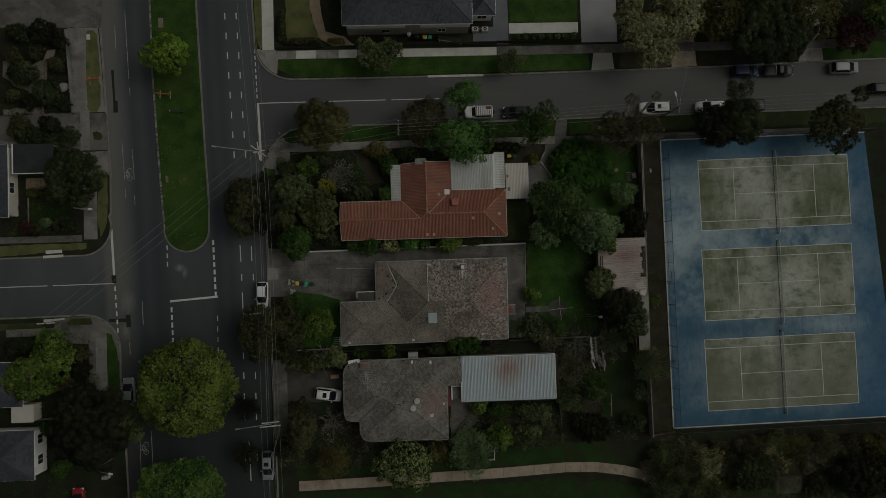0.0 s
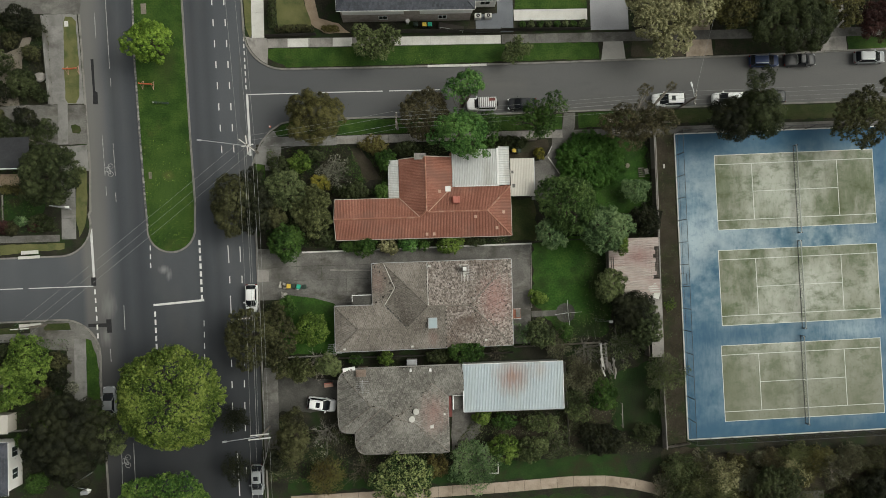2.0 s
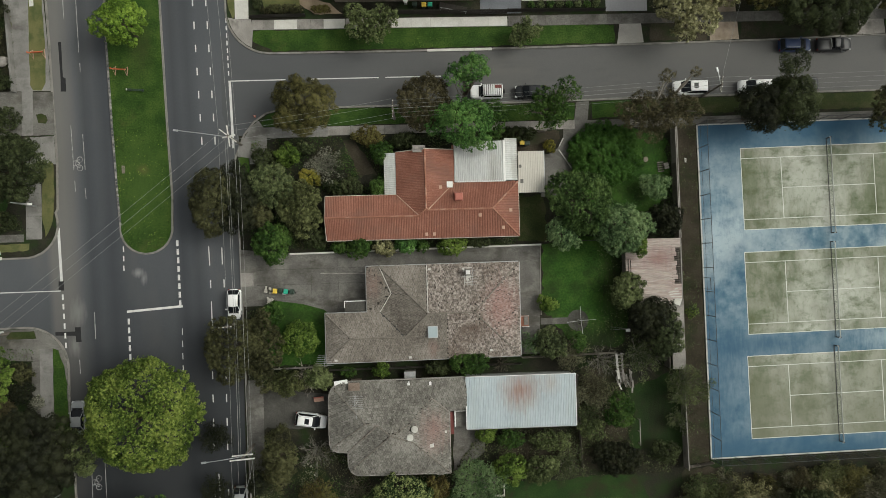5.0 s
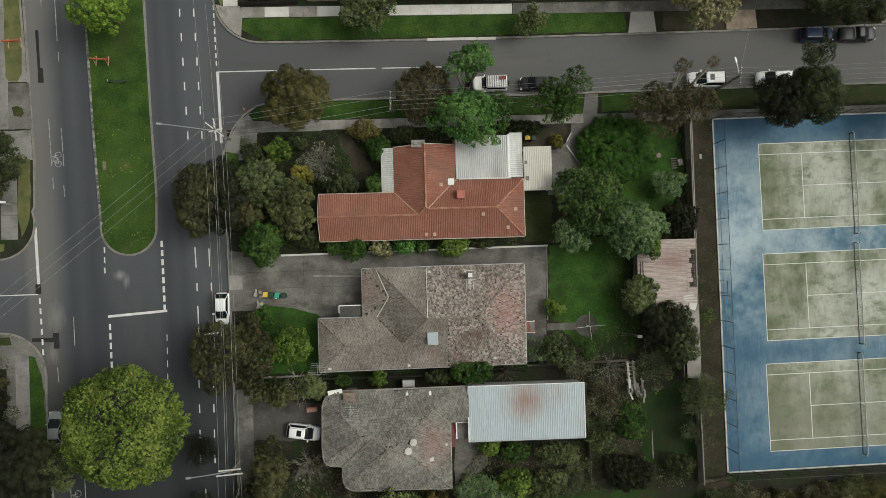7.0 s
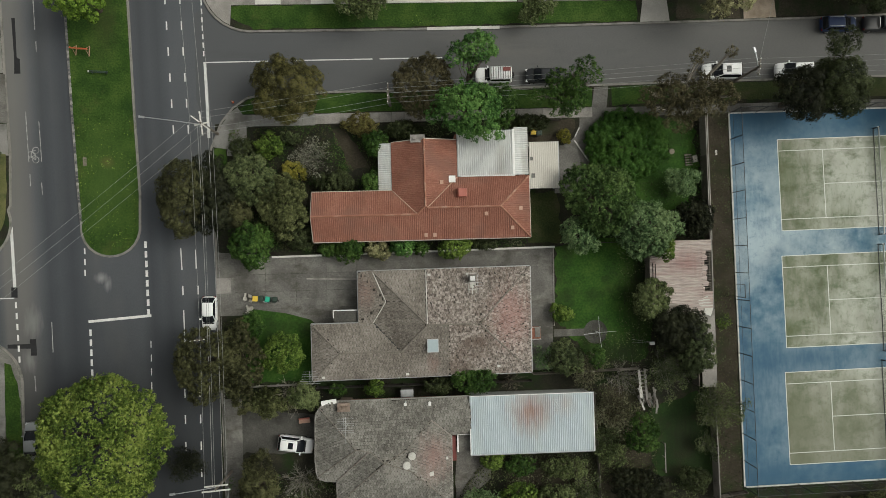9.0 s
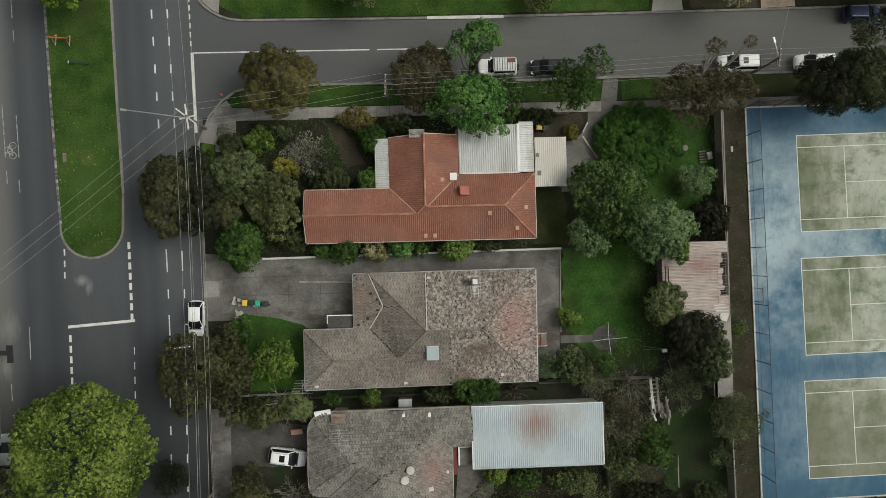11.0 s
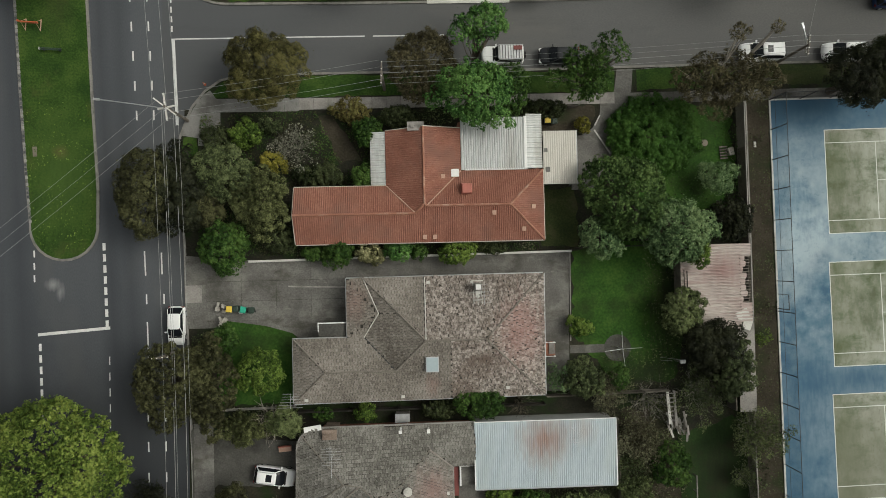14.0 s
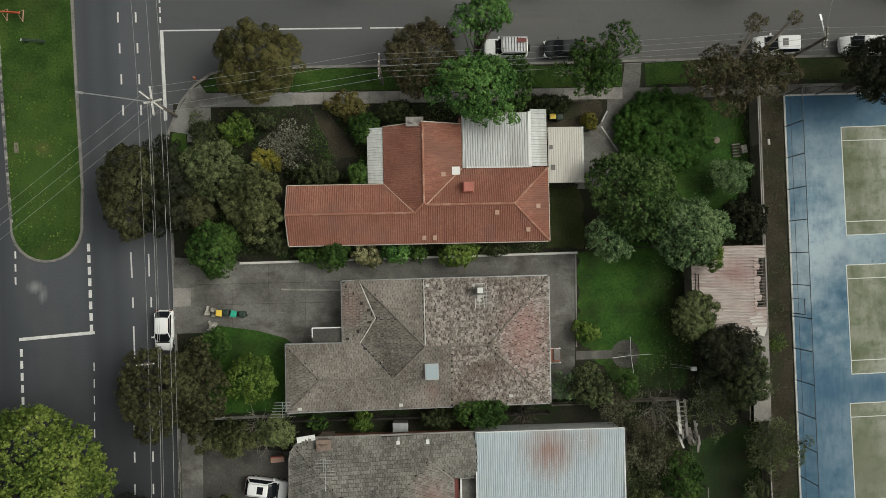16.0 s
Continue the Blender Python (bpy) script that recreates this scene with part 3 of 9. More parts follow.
NE = [(-28.5, 33.5), (-28.3, 29.3)] + arc(-22.4, 28.6, 5.9, 182, 268, 8) + [(-6.5, 22.7), (13.6, 22.9), (44.2, 23.4), (67.5, 24.1), (200, 26), (200, 200), (-30, 200)]
SE = [(-27.7, 6.6), (-27.4, 9.2), (-26.2, 12.2), (-24.8, 13.9), (-23.2, 15.0), (-21.4, 15.4), (-13, 15.6), (10, 15.75), (25.2, 16.0), (67.2, 16.6), (200, 18), (200, -200), (-24, -200), (-26.3, -39), (-26.65, -24), (-26.85, -14), (-27.05, -7), (-27.1, -2)]
NW = [(-51.5, 34), (-51.0, 25.6), (-50.6, 17.4), (-50.15, 9), (-50.2, 3)] + arc(-54.6, 1.0, 4.4, 20, -85, 8) + [(-64, -3.5), (-200, -4.5), (-200, 200), (-54, 200)]
SW = [(-64, -12.3), (-59.5, -12.25)] + arc(-54.6, -17.6, 5.45, 92, 0, 9) + [(-49.12, -22), (-48.75, -28.2), (-48.3, -38.1), (-46, -200), (-200, -200), (-200, -12)]
ISLAND = [(-35.5, 4), (-36.0, 13.8), (-36.4, 23.7), (-36.8, 33.6), (-38.5, 110), (-45.5, 110), (-44.0, 33.8), (-43.8, 23.8), (-43.3, 13.9), (-42.75, 4.8), (-42.4, 0.2)] + arc(-39.0, 0.2, 3.45, 180, 352, 12)


def block(name, poly, label, surface):
    top = part(name, Geo().prism(poly, -0.3, -0.01), surface)
    tagged(top, label, "land", kind="structure")
    # kerb: a band along the road edge, proud of the land behind it
    n = len(poly)
    area = sum(poly[i][0] * poly[(i + 1) % n][1] - poly[(i + 1) % n][0] * poly[i][1] for i in range(n))
    ring = poly if area > 0 else list(reversed(poly))
    outer, inner = [], []
    for i in range(n):
        a, b, c = Vector(ring[i - 1]), Vector(ring[i]), Vector(ring[(i + 1) % n])
        u, v = (b - a).normalized(), (c - b).normalized()
        nrm = Vector((-(u + v).y, (u + v).x)).normalized()
        outer.append((b - 0.02 * nrm)[:])
        inner.append((b + 0.22 * nrm)[:])
    pts = [(x, y, -0.3) for x, y in outer] + [(x, y, 0.02) for x, y in outer] + [(x, y, 0.02) for x, y in inner] + [(x, y, -0.3) for x, y in inner]
    faces = []
    for i in range(n):
        j = (i + 1) % n
        faces += [(i, j, n + j, n + i), (n + i, n + j, 2 * n + j, 2 * n + i), (2 * n + i, 2 * n + j, 3 * n + j, 3 * n + i)]
    g = Geo().add(pts, faces)
    tagged(part("kerb", g, KERB), "pale concrete kerb along the road edge", "kerb", kind="structure")


block("ground_north_east", NE, "garden land north of the side street", SOIL)
block("ground_south_east", SE, "garden land of the three houses and the courts", SOIL)
block("ground_north_west", NW, "garden land west of the main road", SOIL)
block("ground_south_west", SW, "garden land south of the western side street", SOIL)
block("median", ISLAND, "grassed median strip with a rounded end", GRASS)
west = thing("kerb_stones", 0, 0, 0, 0, "row of dark and pale bluestone kerb blocks on the median edge", "kerb", kind="structure")
stone = None
for (x0, y0), (x1, y1) in ((ISLAND[i], ISLAND[i + 1]) for i in range(6, 10)):
    run = Vector((x1 - x0, y1 - y0))
    for k in range(int(run.length / 0.42)):
        u = (k + 0.5) * 0.42 / run.length
        if stone is None:
            ob = part("stone", Geo().box(0, 0, 0, 0.26, 0.3, 0.05, 0, 0.85), KERB_STONE, west)
            stone = ob.data
        else:
            ob = new("stone", stone)
            ob.parent = west
        ob.matrix_basis = pose(x0 + run.x * u + 0.14, y0 + run.y * u, 0.015, 0, 0, math.degrees(math.atan2(run.y, run.x)) + 90)

LAYER = [0.004]


def patch(name, poly, material, label, edge=0.0, seed=0, category="", h=0.0):
    """A piece of ground cover, each laid a little above the one before."""
    LAYER[0] += 0.0004
    p = wobble(poly, 0.7, edge, seed) if edge else poly
    return tagged(part(name, Geo().prism(p, -0.05, LAYER[0] + h), material), label, category or name, kind="structure")


def slabs(x0, y0, x1, y1, nx, ny, material, name="paving", label="", skew=0.0, h=0.02):
    """Concrete poured in bays, each a piece of its own with open joints."""
    LAYER[0] += 0.0004
    base = thing(name, (x0 + x1) / 2, (y0 + y1) / 2, 0, 0, label, "paving", kind="structure")
    cx, cy = (x0 + x1) / 2, (y0 + y1) / 2
    w, d = (x1 - x0) / nx, (y1 - y0) / ny
    mesh = None
    rng = random.Random(int(x0 * 10 + y0))
    for i in range(nx):
        for j in range(ny):
            x, y = x0 + w * (i + 0.5), y0 + d * (j + 0.5)
            if mesh is None:
                ob = part("slab", Geo().box(0, 0, -0.05, w - 0.022, d - 0.022, 0.05 + h + LAYER[0] * 0.5), material, base)
                mesh = ob.data
            else:
                ob = new("slab", mesh)
                ob.parent = base
            ob.location = (x - cx, y - cy + skew * (x - cx), rng.uniform(-0.004, 0.004))
    return base
# ---- ground covers
patch("pavement", [(-55.8, 18.4), (-50.9, 18.4), (-51.3, 25.6), (-51.75, 31.3), (-56.4, 31.3)], CONCRETE_MID, "worn concrete verge beside the road", 0)
patch("grass_strip", [(-24.6, 24.3), (-22, 23.1), (-6.2, 23.1), (9.5, 23.3), (23.4, 23.5), (23.4, 25.9), (9, 25.9), (-6.5, 25.9), (-24.9, 25.8)], GRASS, "mown green grass strip beside the side street", 0.12, 1)
patch("grass_strip", [(28, 23.6), (36, 23.7), (36, 25.9), (28.4, 25.9)], EARTH, "worn earth strip under a tree", 0.15, 2)
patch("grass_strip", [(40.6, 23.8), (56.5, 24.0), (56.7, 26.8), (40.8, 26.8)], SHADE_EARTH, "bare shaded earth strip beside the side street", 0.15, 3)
patch("grass_strip", [(60.8, 24.1), (90, 24.6), (90, 27), (60.6, 27)], GRASS, "mown green grass strip beside the side street", 0.12, 4)
patch("grass_strip", [(-23.0, 14.7), (-21.5, 15.05), (-13, 15.25), (10, 15.4), (17.6, 15.5), (17.6, 13.2), (-23.0, 13.1), (-24.2, 13.2)], GRASS, "green grass strip with a rounded corner", 0.1, 5)
patch("grass_strip", [(19.9, 15.5), (27, 15.7), (27, 13.5), (20.0, 13.3)], GRASS, "short green grass strip by the kerb", 0.1, 6)
patch("grass_strip", [(27, 15.7), (90, 16.5), (90, 14.3), (27, 13.6)], OLIVE_GRASS, "dull grass strip under street trees", 0.12, 7)
patch("grass_strip", [(-26.9, 9.0), (-27.3, 6.5), (-26.7, 1), (-25.5, 0.5), (-25.6, 9.3)], GRASS, "narrow grass verge at the corner", 0.08, 8)
patch("grass_strip", [(-53.6, 30.2), (-53.3, 30.9), (-52.4, 30.9), (-51.9, 30.3), (-51.5, 24.1), (-51.5, 19.4), (-52.1, 18.5), (-53.1, 18.5), (-53.5, 19.2), (-53.6, 24.5)], DRY_GRASS, "yellowish grass verge beside the road", 0.06, 9)
patch("pavement", [(-52.3, 12.4), (-50.6, 12.5), (-50.4, 8.8), (-52.3, 8.8)], CONCRETE_MID, "grey concrete crossover beside the verge", 0)
patch("grass_strip", [(-52.1, 9), (-50.75, 9), (-50.7, 4.8), (-50.9, 1.4), (-51.8, -0.6), (-52.3, 2)], DRY_GRASS, "yellowish grass verge at the bend", 0.06, 10)
patch("grass_strip", [(-90, -1.7), (-54, -1.4), (-54, -2.3), (-63.9, -3.0), (-90, -3.3)], DRY_GRASS, "dry grass strip beside the side street", 0.08, 11)
patch("grass_strip", [(-90, -13.2), (-60.6, -13.2), (-60.6, -14.2), (-90, -14.3)], OLIVE_GRASS, "green grass strip beside the side street", 0.06, 12)
patch("pavement", [(-58.9, -12.55)] + arc(-54.6, -17.6, 5.2, 94, 0, 9) + [(-49.4, -22), (-49.3, -23.4), (-53.9, -23.4), (-53.9, -16.6), (-57.0, -16.4), (-58.6, -15.2), (-66, -15.2), (-66, -14.1), (-58.9, -14.0)], CONCRETE_DARK, "grey concrete pavement round the corner", 0)
patch("grass_strip", [(-57.0, -13.4), (-56.4, -12.75), (-53.5, -12.75), (-53.25, -13.7), (-56.9, -13.7)], OLIVE_GRASS, "small grass patch in the corner pavement", 0.04, 43)
patch("grass_strip", [(-51.25, -15.0), (-50.5, -15.3), (-49.8, -17.3), (-49.44, -19.7), (-49.4, -23.1), (-49.15, -26.6), (-50.9, -26.6), (-51.1, -23.0)], GRASS, "green grass verge beside the footpath", 0.06, 13)
patch("grass_strip", [(-28.1, 34), (-27.95, 29.4), (-27.3, 27.4), (-26.9, 28), (-27.0, 44), (-28.4, 44)], DRY_GRASS, "narrow grass verge beside the new footpath", 0.05, 41)
patch("footpath", arc(-22.4, 28.6, 5.6, 190, 244, 6) + [(-24.7, 25.9), (-24.9, 27.35), (-27.0, 27.4)], CONCRETE, "concrete kerb ramp at the corner", 0)
patch("lawn", [(11.2, 33), (11.2, 31.0), (21.8, 30.9), (21.9, 48), (11.2, 48)], GRASS, "front lawn with yellowed patches", 0.1, 14)
patch("lawn", [(-23.3, 28.9), (-18.4, 28.9), (-19.6, 33.4), (-20, 45), (-23.6, 45)], DRY_GRASS, "patchy olive front lawn", 0.15, 15)
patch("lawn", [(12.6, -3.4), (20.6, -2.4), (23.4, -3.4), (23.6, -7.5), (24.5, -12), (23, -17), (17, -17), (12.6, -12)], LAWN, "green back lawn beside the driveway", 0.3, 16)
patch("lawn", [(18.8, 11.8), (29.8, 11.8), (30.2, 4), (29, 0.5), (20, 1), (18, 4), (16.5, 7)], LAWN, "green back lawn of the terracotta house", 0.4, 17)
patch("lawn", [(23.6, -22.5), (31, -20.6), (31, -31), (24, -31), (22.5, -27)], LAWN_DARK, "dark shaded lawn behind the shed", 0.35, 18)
patch("lawn", [(-23.4, -9.2), (-15.9, -9.8), (-15.9, -12), (-16.2, -18.2), (-23.5, -18.2), (-24.2, -12)], LAWN, "front lawn beside the driveway", 0.2, 19)
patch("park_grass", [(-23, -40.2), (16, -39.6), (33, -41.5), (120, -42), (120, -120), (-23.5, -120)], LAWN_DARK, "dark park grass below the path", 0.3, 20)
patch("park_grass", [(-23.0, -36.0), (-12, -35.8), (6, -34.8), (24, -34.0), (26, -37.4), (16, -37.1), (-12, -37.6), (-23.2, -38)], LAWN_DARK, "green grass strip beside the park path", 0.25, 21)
patch("lawn", [(9.4, 3.2), (13.2, 3.2), (13.4, -2.9), (9.4, -2.9)], OLIVE_GRASS, "thin dark grass beside the red roof", 0.2, 45)
patch("bare_earth", [(30.7, 12.8), (33.9, 12.8), (34.2, -33), (30.75, -33)], EARTH, "bare leaf-littered earth beside the court fence", 0.15, 22)
patch("bare_earth", [(31, -33.5), (120, -33.0), (120, -41), (36, -41), (30, -37)], EARTH, "leaf-littered earth below the courts", 0.4, 23)
patch("bare_earth", [(-13.4, 10.9), (-11.6, 11), (-9.0, 6.4), (-11.2, 6.2)], EARTH, "brown garden path through shrubs", 0.25, 24)
patch("driveway", [(12.8, 2.9), (12.8, 8.6), (13.9, 8.7), (15.2, 9.3), (15.9, 10.4), (16.1, 12.0), (18.6, 12.0), (18.3, 9.8), (17.6, 7.4), (16.4, 5.4), (15.0, 3.0)], CONCRETE_DARK, "grey side driveway sweeping past the carport", 0.08, 25)
patch("bare_earth", [(12.9, 8.9), (13.8, 9.0), (15.0, 9.7), (15.5, 10.6), (15.6, 11.8), (9.6, 11.8), (9.6, 9.2)], EARTH, "dark bare garden bed beside the carport", 0.15, 46)
tagged(part("garden_edging", Geo().box(16.15, 7.95, -0.02, 0.14, 3.0, 0.12, 33).box(15.7, 10.2, -0.02, 0.12, 1.2, 0.1, -28), CONCRETE_PALE), "thin pale concrete edging across the driveway", "edging", kind="structure")
patch("bare_earth", [(17.0, -20.0), (23.0, -19.5), (23.0, -32), (16.5, -33.5), (6.0, -33.0), (6.0, -28.5), (16.0, -28)], EARTH, "weedy earth behind the shed", 0.5, 26)
patch("garden_path", [(-19.6, 33.4), (-18.4, 29.2), (-16.6, 27.9), (-12.9, 27.9), (-14.6, 29.3), (-17.4, 30.2), (-18.0, 33.6), (-18.4, 45), (-20.2, 45)], GRAVEL, "curved tan gravel garden path", 0.08, 27)
patch("driveway", [(5.4, 27.6), (10.9, 27.6), (10.9, 50), (8.6, 50), (8.6, 30.4), (5.4, 30.2)], BLUE_DRIVE, "blue-grey driveway beside the slate-roofed house", 0)
patch("driveway", [(22.3, 27.7), (27.9, 27.7), (27.9, 50), (22.3, 50)], LILAC_DRIVE, "smooth pale lilac-grey driveway", 0)
patch("driveway", [(23.7, 23.3), (27.3, 23.4), (27.0, 26), (24.1, 26)], CROSSOVER, "flared concrete crossover", 0)
patch("driveway", [(36.4, 23.55), (40.4, 23.65), (40.0, 28), (39.4, 48), (36.6, 48), (36.4, 28)], PATH, "tan concrete crossover and driveway", 0.05, 28)
patch("driveway", [(56.6, 23.9), (60.6, 24.0), (60.3, 28), (60.2, 45), (57.8, 45), (57.5, 28)], CONCRETE, "concrete crossover and driveway", 0.05, 29)
patch("driveway", [(17.9, 15.55), (19.6, 15.6), (19.4, 13.4), (18.9, 11.5), (16.9, 11.5), (17.6, 13.4)], CONCRETE_DARK, "narrow concrete crossover", 0)
patch("driveway", [(-26.95, -3.0), (-20, -3.6), (5.8, -3.35), (12.35, -3.3), (12.0, -17.8), (8.6, -17.8), (8.6, -6.5), (-9.6, -6.5), (-10.5, -11.8), (-15.6, -11.7), (-16.3, -11.1), (-19.0, -10.3), (-22.9, -9.7), (-23.6, -10.4), (-26.9, -10.4)], CONCRETE_DARK, "stained grey concrete driveway and yard", 0)
# Darker concrete here also takes in dark shadows lying across the driveway.
patch("driveway", [(-26.6, -20.5), (-20.5, -21.6), (-15.9, -22.2), (-15.9, -26.2), (-20, -26.6), (-24, -26.2), (-26.6, -28.5)], DARK_DRIVE, "dark concrete driveway with a parked car", 0.1, 30)
patch("patio", [(0.2, -26.4), (4.4, -26.4), (4.3, -30.4), (0.1, -33.4)], CONCRETE_DARK, "dark concrete back patio", 0.1, 31)
patch("driveway", [(-90, 17.6), (-55.2, 18.4), (-52.9, 18.3), (-50.7, 18.2), (-50.4, 12.6), (-54.4, 12.6), (-90, 13.6)], CONCRETE_DARK, "grey concrete driveway across the verge", 0.05, 32)
slabs(-54.6, 12.6, -53.2, 18.4, 1, 4, CONCRETE_MID, "footpath", "grey concrete footpath crossing the driveway", -0.0, 0.03)
patch("grass_strip", [(-52.8, 15.3), (-52.2, 15.5), (-51.5, 15.2), (-51.3, 14.6), (-51.6, 14.1), (-52.6, 14.2)], OLIVE_GRASS, "small round grass patch at the kerb", 0.05, 44)
patch("driveway", [(-90, 40), (-50.9, 40), (-51.3, 31.2), (-55.6, 31.4), (-90, 32)], CONCRETE_DARK, "worn concrete driveway", 0.05, 33)
patch("garden_path", wobble([(-66, 26.4), (-63.2, 26.6), (-61.6, 26.0), (-60.0, 26.6), (-59.2, 27.9), (-58.2, 28.0), (-58.6, 26.4), (-59.4, 24.8), (-59.8, 23.0), (-60.6, 21.6), (-60.0, 19.4), (-60.0, 18.4), (-66, 18.2), (-66, 19.2), (-62.4, 19.2), (-62.0, 21.8), (-64.2, 22.6), (-66, 24)], 0.9, 0.18, 34), PATH_DULL, "pale winding garden path between shrubs", 0.1, 34)
patch("bare_earth", [(-62.8, 8.6), (-58.4, 8.6), (-58.4, 6.9), (-62.8, 6.9)], GRAVEL, "beige gravel bed beside the dark roof", 0.05, 48)
patch("lawn", [(-62.3, 5.5), (-56.4, 5.5), (-56.6, 3.4), (-57.4, 1.9), (-62.3, 1.9)], LAWN_DARK, "dark small lawn framed by pale edging", 0.05, 49)
tagged(part("garden_edging", Geo().box(-62.45, 3.7, -0.02, 0.16, 3.8, 0.14).box(-59.8, 1.75, -0.02, 5.2, 0.14, 0.12), CONCRETE), "pale concrete edging round the small lawn", "edging", kind="structure")
slabs(-15.2, 11.85, 17.6, 13.05, 22, 1, CONCRETE, "footpath", "grey concrete footpath poured in bays", 0.006)
slabs(-25.6, 11.6, -15.2, 13.0, 7, 1, CONCRETE_MID, "footpath", "grey concrete corner footpath", 0)
slabs(-25.5, 8.2, -23.2, 11.6, 1, 3, CONCRETE_MID, "footpath", "grey concrete corner footpath", 0)
patch("footpath", [(-27.2, 9.3), (-26.9, 10.2), (-25.9, 12.1), (-24.9, 13.4), (-24.2, 13.9), (-23.6, 13.0), (-25.5, 11.6), (-25.5, 9.0)], CONCRETE_MID, "concrete kerb ramp at the street corner", 0)
slabs(19.2, 12.2, 66, 13.35, 30, 1, CONCRETE_DARK, "footpath", "dull concrete footpath beside the courts", 0.012)
slabs(-24.8, 25.9, 9.0, 27.25, 22, 1, CONCRETE, "footpath", "grey concrete footpath with pale bays", 0)
slabs(9.1, 26.0, 66, 27.4, 34, 1, CONCRETE_DARK, "footpath", "grey concrete footpath", 0.004)
slabs(-27.0, 27.4, -25.2, 44, 1, 9, CONCRETE_PALE, "footpath", "pale new concrete footpath", 0)
for k, (a, b) in enumerate(((-21.9, -18.9), (-15.4, -12.6), (-6.4, 9.0))):
    slabs(a, 25.95, b, 27.2, 1 if k < 2 else 6, 1, CONCRETE_PALE, "footpath_bay", "newly poured white concrete bay", 0, 0.03)
slabs(-55.55, 18.6, -53.6, 31.2, 1, 8, CONCRETE_MID, "footpath", "grey concrete footpath beside the verge", 0)
slabs(-54.3, -0.9, -52.3, 12.4, 1, 9, CONCRETE_MID, "footpath", "grey concrete footpath beside the verge", 0)
slabs(-52.85, -24.3, -51.2, -15.0, 1, 3, CONCRETE_MID, "footpath", "grey concrete footpath", 0)
slabs(-90, -1.2, -54.6, -0.2, 24, 1, CONCRETE_DARK, "footpath", "grey concrete footpath", 0)
slabs(-26.4, -32, -24.4, -20, 1, 7, CONCRETE_DARK, "footpath", "dark concrete footpath beside the main road", 0)
slabs(-27.05, -7.8, -25.35, -6.0, 1, 1, CONCRETE, "footpath_bay", "square pale concrete slab at the kerb", 0, 0.03)
patch("driveway_bed", rect(-24.9, -9.7, -10.8, -3.7), SOIL, "dark joints under the driveway bays", 0)
slabs(-24.9, -9.7, -10.8, -3.7, 4, 3, CONCRETE_DARK, "driveway_paving", "stained concrete driveway bays", 0, 0.035)
walkway = thing("park_path", 0, 0, 0, 0, "tan concrete park path poured in bays", "path", kind="structure")
line = [Vector(p) for p in ((-23, -39.05), (-11, -38.85), (-2, -38.52), (8, -38.25), (17.5, -37.8), (22.1, -37.92), (26.5, -38.6), (29.5, -39.4), (33, -41.3))]
spots = []
for a, b in zip(line, line[1:]):
    k = max(1, round((b - a).length / 2.2))
    spots += [a.lerp(b, i / k) for i in range(k)]
spots.append(line[-1])
sides = [Vector((-(spots[min(i + 1, len(spots) - 1)] - spots[max(i - 1, 0)]).y, (spots[min(i + 1, len(spots) - 1)] - spots[max(i - 1, 0)]).x)).normalized() * 0.75 for i in range(len(spots))]
for i in range(len(spots) - 1):
    a, b = spots[i].lerp(spots[i + 1], 0.008), spots[i].lerp(spots[i + 1], 0.992)
    part("bay", Geo().prism([(a - sides[i])[:], (b - sides[i + 1])[:], (b + sides[i + 1])[:], (a + sides[i])[:]], -0.05, 0.035 + 0.003 * (i % 3)), PATH, walkway)
tagged(part("trim", Geo().box(11 + 5.4, 30.05, 0, 10.8, 1.6, 0.12), CONCRETE_PALE), "white concrete strip along the front lawn", "paving", kind="structure")

# ---- road paint
ROADZ = -0.132


def paint(x0, y0, x1, y1, w, label="white painted road line", z=ROADZ, worn=False):
    d = math.hypot(x1 - x0, y1 - y0)
    ob = part("road_line", Geo().box(0, 0, 0, d, w, 0.006), FADED_LINE if worn else LINE)
    ob.matrix_basis = pose((x0 + x1) / 2, (y0 + y1) / 2, z, 0, 0, math.degrees(math.atan2(y1 - y0, x1 - x0)))
    return tagged(ob, label, "road marking", "road lines", "structure")


for k in range(12):
    y = 20.6 + 3.05 * (k - 3)
    x = -31.65 - 0.045 * (y - 11)
    if y > 8:
        paint(x, y - 0.5, x - 0.02, y + 0.5, 0.16)
        paint(x + 1.72, y - 0.5, x + 1.70, y + 0.5, 0.16)
paint(-31.1, -2.4, -31.0, -4.9, 0.14), paint(-29.4, -2.6, -29.36, -4.8, 0.14)
for y in (-7.3, -19.2, -22.2, -25.3, -28.4, -34.5):
    paint(-30.93, y - 0.5, -30.95, y + 0.5, 0.14), paint(-29.2, y - 0.5, -29.2, y + 0.5, 0.14)
paint(-30.9, -9.6, -30.8, -14.5, 0.14)
paint(-30.4, -32, -30.2, -38, 0.14)
for k in range(9):
    paint(-28.0 - 0.03 * k, 20.0 + 1.0 * k, -28.02 - 0.03 * k, 20.6 + 1.0 * k, 0.16)
paint(-27.9, 19.3, -27.6, 10.4, 0.32)
paint(-27.8, 19.25, -20.6, 19.3, 0.13), paint(-17.8, 19.32, -8.35, 19.36, 0.13), paint(-7.5, 19.36, -0.1, 19.4, 0.13)
for k in range(8):
    paint(-35.12 + 0.03 * k, -1.5 - 1.12 * k, -35.11 + 0.03 * k, -2.25 - 1.12 * k, 0.3)
for k in range(3):
    paint(-42.05, -2.1 - 1.25 * k, -42.03, -2.8 - 1.25 * k, 0.16)
paint(-41.75, -10.6, -34.6, -10.1, 0.3)
